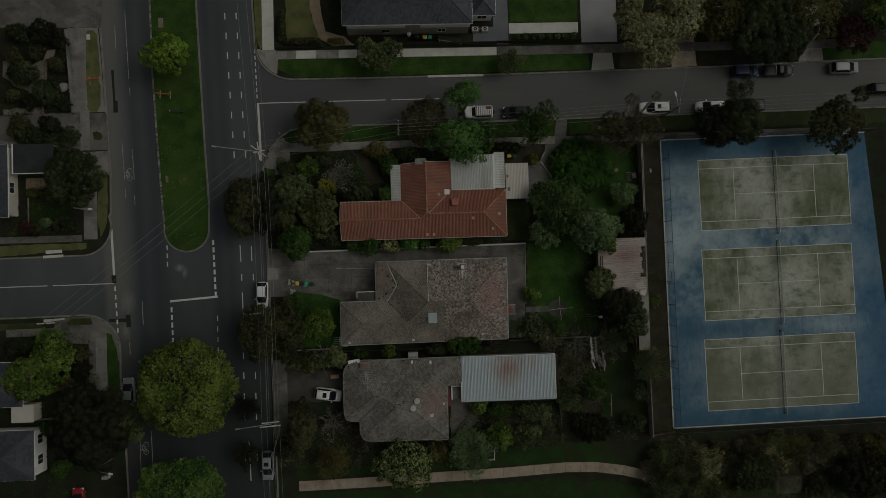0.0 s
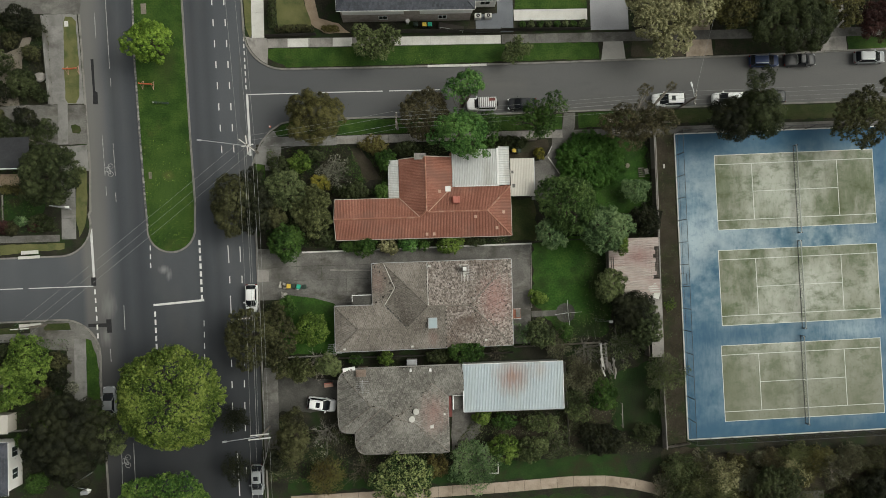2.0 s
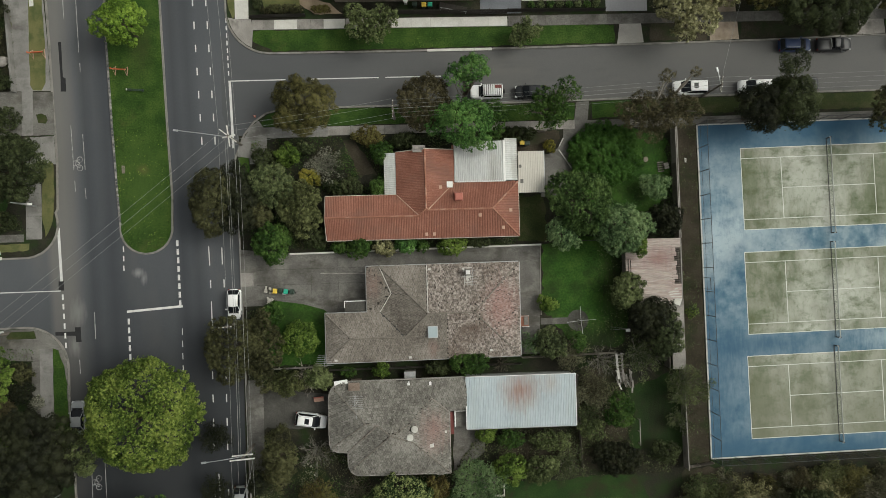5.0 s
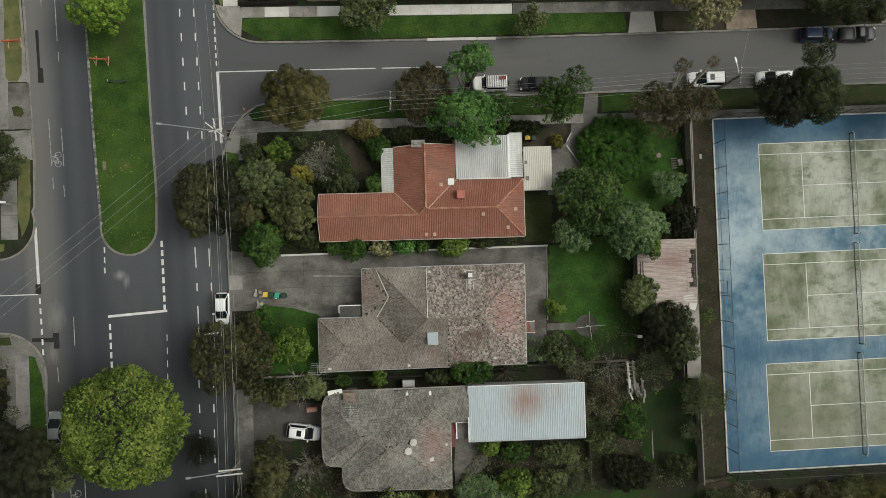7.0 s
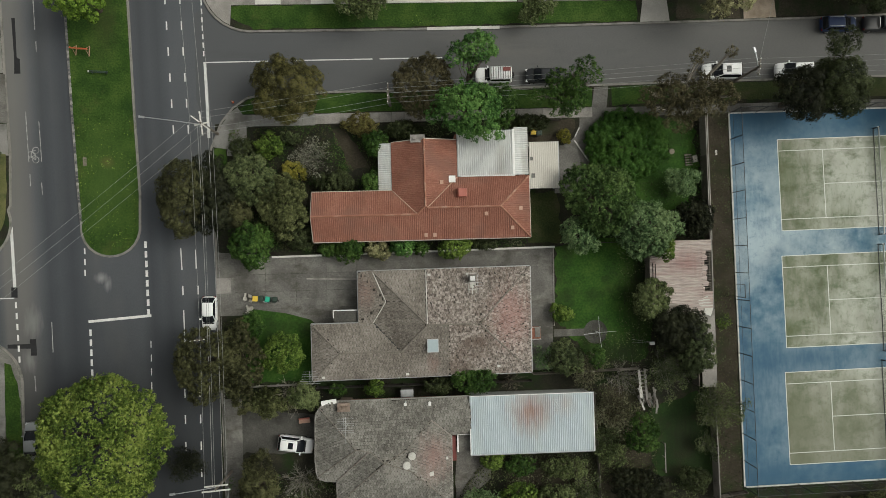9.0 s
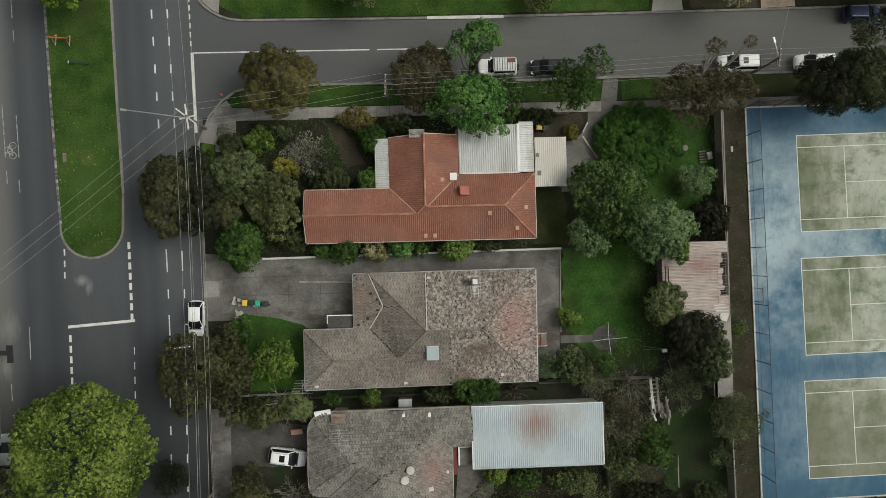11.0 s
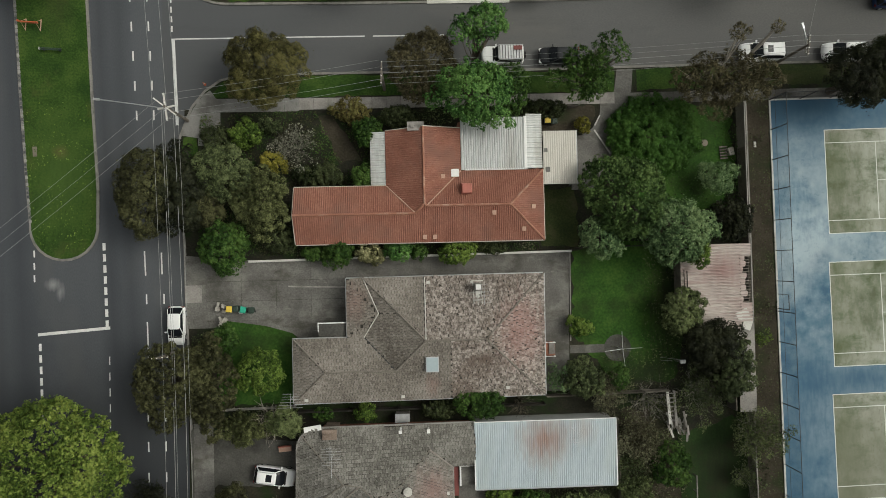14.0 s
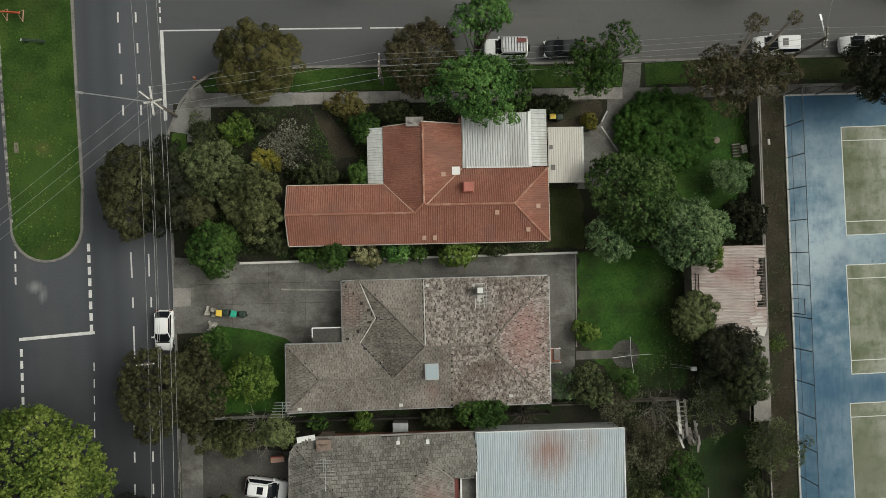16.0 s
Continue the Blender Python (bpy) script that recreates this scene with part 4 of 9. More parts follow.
for k in range(7):
    paint(-41.55 + 0.03 * k, -11.5 - 1.15 * k, -41.54 + 0.03 * k, -12.25 - 1.15 * k, 0.26)
for k in range(5):
    paint(-34.7, -13 - 1.6 * k, -34.7, -13.8 - 1.6 * k, 0.1)
paint(-50.3, 0.5, -50.0, -6.4, 0.34)
paint(-70, -7.75, -59.9, -7.7, 0.12), paint(-59.1, -7.7, -50.1, -7.65, 0.12)
for k in range(6):
    paint(-49.9 + 0.06 * k, -8.1 - 1.25 * k, -49.88 + 0.06 * k, -8.8 - 1.25 * k, 0.22)
WORN = "faded thin white road line of the bicycle lane"
for a in ((-47.75, 34, -47.3, 23.4), (-47.2, 22.0, -47.15, 20.8), (-49.3, 31.5, -49.15, 27.8), (-48.5, 13.9, -48.2, 8.0), (-47.0, 12.7, -46.75, 8.0), (-46.8, 5.6, -46.7, 4.2), (-48.1, 6.6, -48.05, 5.2), (-45.9, -10.5, -45.8, -14.0), (-47.9, -16.6, -47.8, -18.4), (-46.6, -30, -46.5, -37), (-44.9, -30, -44.7, -37)):
    paint(*a, 0.1, WORN, worn=True)


def bicycle_mark(x, y, rz):
    """A painted bicycle: two rings, a frame, bars."""
    base = thing("bicycle_mark", x, y, ROADZ, rz, "white painted bicycle symbol on the asphalt", "road marking", "road lines", "structure")
    ring = [(0.36 * math.cos(a * math.pi / 8), 0.36 * math.sin(a * math.pi / 8)) for a in range(17)]
    for cx in (-0.55, 0.55):
        part("wheel_ring", Geo().tube([(cx + p, q, 0.004) for p, q in ring], 0.04, 4), FADED_LINE, base)
    g = Geo()
    for a, b in (((-0.55, 0), (-0.2, 0.55)), ((-0.2, 0.55), (0.4, 0.5)), ((0.4, 0.5), (0.0, 0.0)), ((0.0, 0.0), (-0.55, 0.0)), ((0.0, 0.0), (-0.28, 0.75)), ((0.55, 0), (0.36, 0.8)), ((0.36, 0.8), (0.15, 0.85)), ((-0.45, 0.76), (-0.12, 0.76))):
        g.tube([(*a, 0.004), (*b, 0.004)], 0.045, 4)
    part("frame_lines", g, FADED_LINE, base)


bicycle_mark(-47.4, 8.8, 90), bicycle_mark(-45.7, -32.5, 90)
for poly in ([(-49.95, 24.8), (-49.55, 24.8), (-49.4, 20.2), (-49.05, 20.0), (-49.0, 18.3), (-49.7, 18.3), (-49.7, 20.2)], [(-50.9, -12.95), (-48.4, -12.95), (-48.4, -12.4), (-47.7, -12.4), (-47.6, -14.3), (-48.3, -14.3), (-48.3, -13.5), (-50.9, -13.4)], rect(-50.4, -7.6, -49.7, -6.4)):
    tagged(part("road_patch", Geo().prism(poly, -0.2, -0.131), PATCH), "dark patch of fresh bitumen", "road patch", kind="structure")

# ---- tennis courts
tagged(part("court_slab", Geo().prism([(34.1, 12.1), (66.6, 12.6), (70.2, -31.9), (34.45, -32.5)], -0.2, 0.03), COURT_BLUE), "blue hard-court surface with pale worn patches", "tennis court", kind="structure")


def tennis_court(x, y):
    """Turf, lines and net; x, y is its north-west corner."""
    base = thing("tennis_court", x + 11.885, y - 5.485, 0.03, 1.0, "sandy green tennis court with white lines", "tennis court", "tennis courts", "structure")
    part("court_turf", Geo().box(0, 0, -0.02, 23.77, 10.97, 0.026), COURT_GREEN, base)
    for a, b, c, d in ((-11.885, -5.485, 11.885, -5.485), (-11.885, 5.485, 11.885, 5.485), (-11.885, -4.115, 11.885, -4.115), (-11.885, 4.115, 11.885, 4.115), (-11.885, -5.485, -11.885, 5.485), (11.885, -5.485, 11.885, 5.485), (-6.4, -4.115, -6.4, 4.115), (6.4, -4.115, 6.4, 4.115), (-6.4, 0, 6.4, 0)):
        part("court_line", Geo().box((a + c) / 2, (b + d) / 2, 0.005, abs(c - a) + 0.08, abs(d - b) + 0.08, 0.006), COURT_LINE, base)
    net = thing("tennis_net", x + 11.885, y - 5.485, 0.03, 1.0, "dark tennis net strung between two posts", "tennis net", "tennis nets")
    g = Geo()
    for k in range(107):
        g.box(0, -6.36 + 0.12 * k, 0.06, 0.007, 0.011, 0.9)
    for k in range(8):
        g.box(0, 0, 0.09 + 0.11 * k, 0.006, 12.76, 0.008)
    part("netting", g, NET_TWINE, net)
    part("headband", Geo().box(0, 0, 0.95, 0.06, 12.8, 0.07).box(0, 0, 0.86, 0.03, 12.8, 0.07), NET_TAPE, net, "pale canvas net tape")
    part("bottom_cord", Geo().box(0, 0, 0.012, 0.06, 12.8, 0.05), DARK_STEEL, net, "dark sagging lower edge")
    part("centre_strap", Geo().box(0, 0, 0, 0.05, 0.07, 0.99), COURT_LINE, net)
    for s in (-1, 1):
        part("net_post", Geo().tube([(0, s * 6.4, 0), (0, s * 6.4, 1.1)], 0.075, 10), DARK_STEEL, net)
        part("winder", Geo().box(-0.1, s * 6.4, 0.9, 0.16, 0.1, 0.16), STEEL, net)


tennis_court(40.0, 9.0), tennis_court(40.05, -5.0), tennis_court(39.95, -18.9)


def chainlink(name="fence_wire"):
    m = mat(name, ((0.02, 0.022, 0.024), (0.03, 0.032, 0.034)), 2, 9, 0.6, 0.3, bump=0)
    n, l = m.node_tree.nodes, m.node_tree.links
    clear, both = n.new("ShaderNodeBsdfTransparent"), n.new("ShaderNodeMixShader")
    both.inputs[0].default_value = 0.16
    l.new(clear.outputs[0], both.inputs[1])
    l.new(n["Principled BSDF"].outputs[0], both.inputs[2])
    l.new(both.outputs[0], n["Material Output"].inputs[0])
    return m


WIRE = chainlink()


def court_fence(a, b, h=3.2, n=14):
    """Chain-link between dark posts on a pale kerb."""
    d = math.dist(a, b)
    rz = math.degrees(math.atan2(b[1] - a[1], b[0] - a[0]))
    base = thing("court_fence", a[0], a[1], 0, rz, "tall dark chain-link tennis court fence on a pale kerb", "fence", "court fences")
    part("kerb_strip", Geo().box(d / 2, 0, -0.05, d, 0.17, 0.16), CONCRETE_PALE, base, "pale concrete kerb strip")
    for k in range(n + 1):
        part("post", Geo().tube([(d * k / n, 0, 0), (d * k / n, 0, h)], 0.045, 6), DARK_STEEL, base)
    part("top_rail", Geo().tube([(0, 0, h), (d, 0, h)], 0.035, 6), DARK_STEEL, base)
    part("mid_rail", Geo().tube([(0, 0, 1.1), (d, 0, 1.1)], 0.02, 6), DARK_STEEL, base)
    part("wire_mesh", Geo().add([(0, 0, 0.1), (d, 0, 0.1), (d, 0, h), (0, 0, h)], [(0, 1, 2, 3)]), WIRE, base)
    return base


f = court_fence((34.1, 12.1), (34.45, -32.5), 3.2, 14)
part("gate_frame", Geo().tube([(20.5, 0.04, 0.1), (20.5, 0.04, 2.1), (22.0, 0.04, 2.1), (22.0, 0.04, 0.1)], 0.05, 6), DARK_STEEL, f)
court_fence((34.1, 12.1), (66.6, 12.6), 3.2, 10), court_fence((34.45, -32.5), (70.2, -31.9), 3.2, 11)

# ---- roofs
from mathutils import geometry


def inside(px, py, poly):
    ok = np.zeros(px.shape, bool)
    j = len(poly) - 1
    for i in range(len(poly)):
        (xi, yi), (xj, yj) = poly[i], poly[j]
        with np.errstate(divide="ignore", invalid="ignore"):
            ok ^= ((yi > py) != (yj > py)) & (px < (xj - xi) * (py - yi) / (yj - yi + 1e-12) + xi)
        j = i
    return ok


def tile_face(face, w, length, ribbed, rng, worn=False):
    """Separate tiles over one sloping face: arrays of quads. Each tile lifts at its lower edge."""
    p = np.array(face, float)
    nrm = np.zeros(3)
    for i in range(len(p)):
        nrm += np.cross(p[i] - p[0], p[(i + 1) % len(p)] - p[0])
    nrm /= np.linalg.norm(nrm)
    if nrm[2] < 0:
        nrm = -nrm
    down = np.array([0, 0, -1.0]) - nrm * -nrm[2]
    down /= np.linalg.norm(down)
    across = np.cross(nrm, down)
    o = p.mean(0)
    flat = [((q - o) @ across, (q - o) @ down) for q in p]
    us, vs = [q[0] for q in flat], [q[1] for q in flat]
    nu, nv = int((max(us) - min(us)) / w) + 2, int((max(vs) - min(vs)) / length) + 2
    v0 = max(vs)
    uu, vv = np.meshgrid(np.arange(nu), np.arange(nv))
    u = min(us) + (uu + 0.5 * (vv % 2) * (0 if ribbed else 1)) * w
    v = v0 - (vv + 0.5) * length
    keep = inside(u, v, flat)
    u, v = u[keep], v[keep]
    n = len(u)
    sag = np.zeros(n)
    for tri in geometry.tessellate_polygon([[Vector(q) for q in face]]):
        (x0, y0, z0), (x1, y1, z1), (x2, y2, z2) = (face[k] for k in tri)
        spot = o + u[:, None] * across + v[:, None] * down
        den = (y1 - y2) * (x0 - x2) + (x2 - x1) * (y0 - y2)
        if abs(den) < 1e-9:
            continue
        a = ((y1 - y2) * (spot[:, 0] - x2) + (x2 - x1) * (spot[:, 1] - y2)) / den
        b = ((y2 - y0) * (spot[:, 0] - x2) + (x0 - x2) * (spot[:, 1] - y2)) / den
        hit = (a >= -1e-6) & (b >= -1e-6) & (a + b <= 1 + 1e-6)
        sag = np.where(hit, a * z0 + b * z1 + (1 - a - b) * z2 - spot[:, 2], sag)
    if n == 0:
        return np.zeros((0, 4, 3))
    hw, hl = w / 2 * (1.0 if ribbed else 0.93), length / 2
    lift = rng.uniform(0.02, 0.17, n) if worn else rng.uniform(0.05, 0.11, n)
    tilt = rng.normal(0, 0.036 if worn else 0.016, n)
    if worn:
        u, v = u + rng.normal(0, 0.016, n), v + rng.normal(0, 0.014, n)
    base = o + u[:, None] * across + v[:, None] * down
    base[:, 2] += sag

    def pt(du, dv, h):
        h = np.broadcast_to(h, (n,))
        return base + du * across + dv * down + h[:, None] * nrm

    out = []
    if ribbed:
        lo, hi = 0.01, 0.048
        for du0, h0, du1, h1 in ((-hw, lo, -0.35 * hw, lo), (-0.35 * hw, lo, 0.05 * hw, hi), (0.05 * hw, hi, 0.55 * hw, hi), (0.55 * hw, hi, hw, lo)):
            out.append(np.stack([pt(du0, -hl, h0), pt(du0, hl * 1.05, h0 + 0.02), pt(du1, hl * 1.05, h1 + 0.02), pt(du1, -hl, h1)], 1))
    else:
        out.append(np.stack([pt(-hw, -hl, 0.012), pt(-hw, hl * 0.9, lift + tilt), pt(hw, hl * 0.9, lift - tilt), pt(hw, -hl, 0.012)], 1))
        out.append(np.stack([pt(-hw, hl * 0.9, lift + tilt), pt(-hw, hl * 0.9, -0.01), pt(hw, hl * 0.9, -0.01), pt(hw, hl * 0.9, lift - tilt)], 1))
    return np.stack(out, 1).reshape(-1, 4, 3)


def tiled_roof(house, faces, caps, eaves, tile, cap_mat, w=0.3, length=0.34, ribbed=False, seed=1, gutter=None, deck_mat=None, rough_faces=(), rough_tile=None, gutter_r=0.075, cap_r=0.11):
    """Roof deck, tiles, ridge caps and gutters of a house at the origin."""
    rng = np.random.default_rng(seed)
    deck = Geo()
    for face in list(faces) + list(rough_faces):
        tris = [tuple(t) for t in geometry.tessellate_polygon([[Vector(q) for q in face]])]
        deck.add(face, tris)
        deck.add([(x, y, z - 0.12) for x, y, z in face], [t[::-1] for t in tris])
    roof = part("roof", deck, deck_mat or tile, house)
    tiles = np.concatenate([tile_face(f, w, length, ribbed, rng) for f in faces])
    ob = quads("roof_tiles", tiles, tile, roof)
    ob["kind"] = "stuff"
    if rough_faces:
        ob = quads("roof_tiles", np.concatenate([tile_face(f, w * 0.86, length * 0.86, ribbed, rng, True) for f in rough_faces]), rough_tile, roof)
        ob["kind"] = "stuff"
    for a, b in caps:
        a, b = Vector(a), Vector(b)
        n = max(2, int((b - a).length / 0.4))
        part("ridge_cap", Geo().tube([a.lerp(b, k / n) + Vector((0, 0, 0.045 + 0.012 * (k % 2))) for k in range(n + 1)], cap_r, 6), cap_mat, roof)
    for a, b in eaves:
        a, b = Vector(a), Vector(b)
        part("gutter", Geo().tube([a + Vector((0, 0, -0.06)), b + Vector((0, 0, -0.06))], gutter_r, 6), gutter or STEEL, roof)
    return roof


def house_walls(house, outline, h, material, windows=()):
    """Walls with thickness round an outline, and framed windows set into them."""
    n = len(outline)
    for i in range(n):
        a, b = Vector(outline[i]), Vector(outline[(i + 1) % n])
        d = (b - a).length
        ob = part("wall", Geo().box(0, 0, -0.05, d + 0.1, 0.2, h + 0.05), material, house)
        ob.matrix_basis = pose((a.x + b.x) / 2, (a.y + b.y) / 2, 0, 0, 0, math.degrees(math.atan2(b.y - a.y, b.x - a.x)))
    for x, y, rz, w, z0, wh in windows:
        win = part("window", Geo().box(0, 0, 0, w, 0.26, 0.08).box(0, 0, wh, w, 0.26, 0.08).box(-w / 2, 0, 0, 0.08, 0.26, wh).box(w / 2, 0, 0, 0.08, 0.26, wh).box(0, 0, 0, 0.05, 0.24, wh), WHITE_PAINT, house, "white window frame")
        win.matrix_basis = pose(x, y, z0, 0, 0, rz)
        part("pane", Geo().box(0, 0, 0.05, w - 0.05, 0.22, wh - 0.05), WINDOW_GLASS, win)


def sheet_roof(name, x0, y0, x1, y1, z_a, z_b, material, parent, along="y", pitch=0.28, depth=0.04, t=0.03):
    """Trapezoid-ribbed iron. Ribs run along the named axis; z_a to z_b is the fall along the ribs."""
    g = Geo()
    span = (x1 - x0) if along == "y" else (y1 - y0)
    n = max(1, int(span / pitch))
    prof = []
    for k in range(n):
        for u, h in ((0, 0), (0.22, 0), (0.36, depth), (0.82, depth), (0.96, 0)):
            prof.append(((k + u) * span / n, h))
    prof.append((span, 0))
    pts = []
    for s, h in prof:
        if along == "y":
            pts += [(x0 + s, y0, z_a + h), (x0 + s, y1, z_b + h)]
        else:
            pts += [(x0, y0 + s, z_a + h), (x1, y0 + s, z_b + h)]
    m = len(pts)
    pts += [(x, y, z - t) for x, y, z in pts]
    faces = []
    for k in range(0, m - 2, 2):
        faces += [(k, k + 2, k + 3, k + 1), (m + k, m + k + 1, m + k + 3, m + k + 2), (k, m + k, m + k + 2, k + 2), (k + 1, k + 3, m + k + 3, m + k + 1)]
    faces += [(0, 1, m + 1, m), (m - 2, 2 * m - 2, 2 * m - 1, m - 1)]
    return part(name, g.add(pts, faces), material, parent)


# ---- the terracotta house
E = 2.7
h1 = thing("house", 0, 0, 0, 0, "single-storey house with terracotta tiled hip roof and white iron extension", "house", "houses")
S1 = [(-15.3, -2.2, E), (9.3, -2.2, E), (5.8, 1.3, 4.17), (-2.35, 1.3, 4.17), (-2.6, 1.5, 4.25), (-3.5, 0.6, 3.88), (-15.4, 0.6, 3.88)]
faces = [S1, [(-15.4, 3.4, E), (-15.4, 0.6, 3.88), (-3.5, 0.6, 3.88), (-6.3, 3.4, E)], [(-6.3, 3.4, E), (-3.5, 0.6, 3.88), (-2.6, 1.5, 4.25), (-2.6, 9.0, 4.25), (-6.3, 8.85, E)], [(1.1, 9.05, E), (-2.6, 9.0, 4.25), (-2.6, 1.5, 4.25), (-2.35, 1.3, 4.17), (1.1, 4.8, E)], [(1.1, 4.8, E), (-2.35, 1.3, 4.17), (5.8, 1.3, 4.17), (9.3, 4.8, E)], [(9.3, 4.8, E), (5.8, 1.3, 4.17), (9.3, -2.2, E)]]
caps = [((-15.4, 0.6, 3.88), (-3.5, 0.6, 3.88)), ((-3.5, 0.6, 3.88), (-2.6, 1.5, 4.25)), ((-2.6, 1.5, 4.25), (-2.6, 9.0, 4.25)), ((-2.35, 1.3, 4.17), (5.8, 1.3, 4.17)), ((5.8, 1.3, 4.17), (9.3, 4.8, E)), ((5.8, 1.3, 4.17), (9.3, -2.2, E)), ((-2.6, 1.5, 4.25), (-2.35, 1.3, 4.17))]
eaves = [((-15.3, -2.25, E), (9.3, -2.25, E)), ((9.35, -2.2, E), (9.35, 4.8, E)), ((-15.4, 3.45, E), (-6.3, 3.45, E)), ((-15.42, 3.4, E), (-15.42, 0.6, 3.85)), ((-15.42, 0.6, 3.85), (-15.35, -2.2, E)), ((-6.33, 8.9, E), (-2.6, 9.05, 4.22)), ((-2.6, 9.05, 4.22), (1.1, 9.1, E))]
r1 = tiled_roof(h1, faces, caps, eaves, TERRACOTTA, TERRACOTTA_CAP, 0.21, 0.36, True, 1, RENDER_WALL, gutter_r=0.06)
for a, b in (((-6.3, 3.4, E), (-3.5, 0.6, 3.88)), ((1.1, 4.8, E), (-2.35, 1.3, 4.17))):
    part("valley", Geo().tube([Vector(a) + Vector((0, 0, 0.09)), Vector(b) + Vector((0, 0, 0.09))], 0.07, 5), TERRACOTTA_PALE, r1, "pale mortared valley line")
house_walls(h1, [(-14.9, -1.7), (8.8, -1.7), (8.8, 9.6), (1.0, 9.6), (1.0, 8.5), (-5.9, 8.5), (-5.9, 2.9), (-14.9, 2.9)], 2.6, RED_BRICK, [(-10, 2.9, 0, 1.8, 0.9, 1.2), (-14.9, 0.6, 90, 1.8, 0.9, 1.2), (-8, -1.7, 0, 1.8, 0.9, 1.2), (4, -1.7, 0, 1.8, 0.9, 1.2), (8.8, 2, 90, 1.5, 0.9, 1.2), (-3.5, 8.5, 0, 1.8, 0.9, 1.2), (8.8, 7, 90, 2.0, 0.3, 1.9)])
part("gable", Geo().add([(-15.2, -2.0, E - 0.1), (-15.2, 3.2, E - 0.1), (-15.2, 0.6, 3.75), (-15.05, -2.0, E - 0.1), (-15.05, 3.2, E - 0.1), (-15.05, 0.6, 3.75)], [(0, 2, 1), (3, 4, 5), (0, 1, 4, 3)]), RENDER_WALL, h1)
part("gable", Geo().add([(-6.1, 8.75, E - 0.1), (0.9, 8.85, E - 0.1), (-2.6, 8.8, 4.1), (-6.1, 8.6, E - 0.1), (0.9, 8.7, E - 0.1), (-2.6, 8.65, 4.1)], [(0, 1, 2), (3, 5, 4), (0, 3, 4, 1)]), RENDER_WALL, h1)
sheet_roof("iron_roof", 1.15, 4.85, 7.55, 10.1, 2.85, 2.75, TIN_WHITE, h1, "y", 0.23, 0.07)
sheet_roof("iron_roof", 7.7, 4.95, 9.3, 10.4, 2.72, 2.62, TIN_WHITE, h1, "x", 0.24, 0.07)
part("flashing", Geo().box(7.62, 7.5, 2.78, 0.28, 5.3, 0.12).box(4.6, 4.9, 2.8, 6.2, 0.16, 0.1), WHITE_PAINT, h1)
sheet_roof("awning", -7.85, 3.5, -6.35, 8.85, 2.35, 2.6, TIN_WHITE, h1, "x", 0.24, 0.07)
part("cooler", Geo().box(1.55, 2.9, 3.5, 1.1, 1.1, 0.8, 0, 0.8).box(1.55, 2.9, 4.28, 0.82, 0.82, 0.05), COOLER_RED, h1, "faded red evaporative cooler")
part("skylight", Geo().box(0.5, 4.55, 2.9, 0.75, 0.75, 0.35), WHITE_PAINT, h1, "small white roof hatch")
for x, y, z in ((-0.7, 4.2, 3.5), (4.2, 0.5, 3.9), (7.2, -1.1, 3.2), (-2.6, -1.7, 2.9), (-1.6, -1.7, 2.9), (8.2, 1.1, 3.2)):
    part("roof_vent", Geo().box(x, y, z - 0.15, 0.3, 0.34, 0.3).box(x, y - 0.02, z + 0.15, 0.38, 0.42, 0.05), TERRACOTTA_PALE, h1)
part("chimney", Geo().box(-3.3, 9.05, 2.6, 1.5, 0.75, 1.45).box(-3.3, 9.05, 4.05, 1.62, 0.87, 0.1).box(-3.6, 9.05, 4.15, 0.3, 0.3, 0.3), CONCRETE, h1, "pale rendered chimney")
part("flue", Geo().tube([(-3.9, 8.4, 3.4), (-4.0, 7.9, 3.6)], 0.1, 8), WHITE_PAINT, h1)

cp = thing("carport", 11.1, 6.0, 0, 0, "flat cream carport roof on steel posts", "carport")
sheet_roof("carport_roof", -1.675, -2.675, 1.675, 2.675, 2.56, 2.56, CREAM_FLAT, cp, "y", 0.21, 0.025)
for a in (-1.5, 1.5):
    for b in (-2.5, 2.5):
        part("post", Geo().tube([(a, b, 0), (a, b, 2.5)], 0.05, 8), STEEL, cp)
part("hatch", Geo().box(-1.4, 0.75, 2.6, 0.3, 0.4, 0.06), CONCRETE_MID, cp), part("hatch", Geo().box(-1.25, -1.2, 2.6, 0.4, 0.5, 0.06), CONCRETE_MID, cp)
part("gutter", Geo().tube([(1.72, -2.7, 2.5), (1.72, 2.7, 2.5)], 0.07, 6), STEEL, cp)

# ---- the mossy grey house
h2 = thing("house", 0, 0, 0, 0, "single-storey house with mossy grey-pink tiled hip roof", "house", "houses")
K, L, J, I = (-2.75, -11.65, 5.24), (3.0, -11.65, 5.24), (-5.7, -14.6, 4.0), (-12.5, -14.6, 4.0)
B, D, C = (-8.8, -5.65, 2.72), (-8.8, -11.45, 2.72), (-7.3, -9.1, 3.342)
S = (-5.32, -9.1, 4.168)
Q = (-0.4, -17.62, E)
rough = [[Q, (9.0, -17.55, E), L, (-0.4, -11.65, 5.24)], [(-2.75, -5.6, E), K, L, (9.1, -5.55, E)], [(9.0, -17.55, E), (9.1, -5.55, E), L]]
faces = [[(-15.75, -17.75, E), Q, (-0.4, -11.65, 5.24), K, J, I], [B, K, (-2.75, -5.6, E)], [B, C, S], [C, D, J, K, S], [(-15.75, -11.45, E), I, J, D], [(-15.75, -17.75, E), I, (-15.75, -11.45, E)], [(-10.45, -5.65, E), C, B], [(-10.45, -5.65, E), (-10.5, -11.4, E), C], [(-10.5, -11.4, E), D, C]]
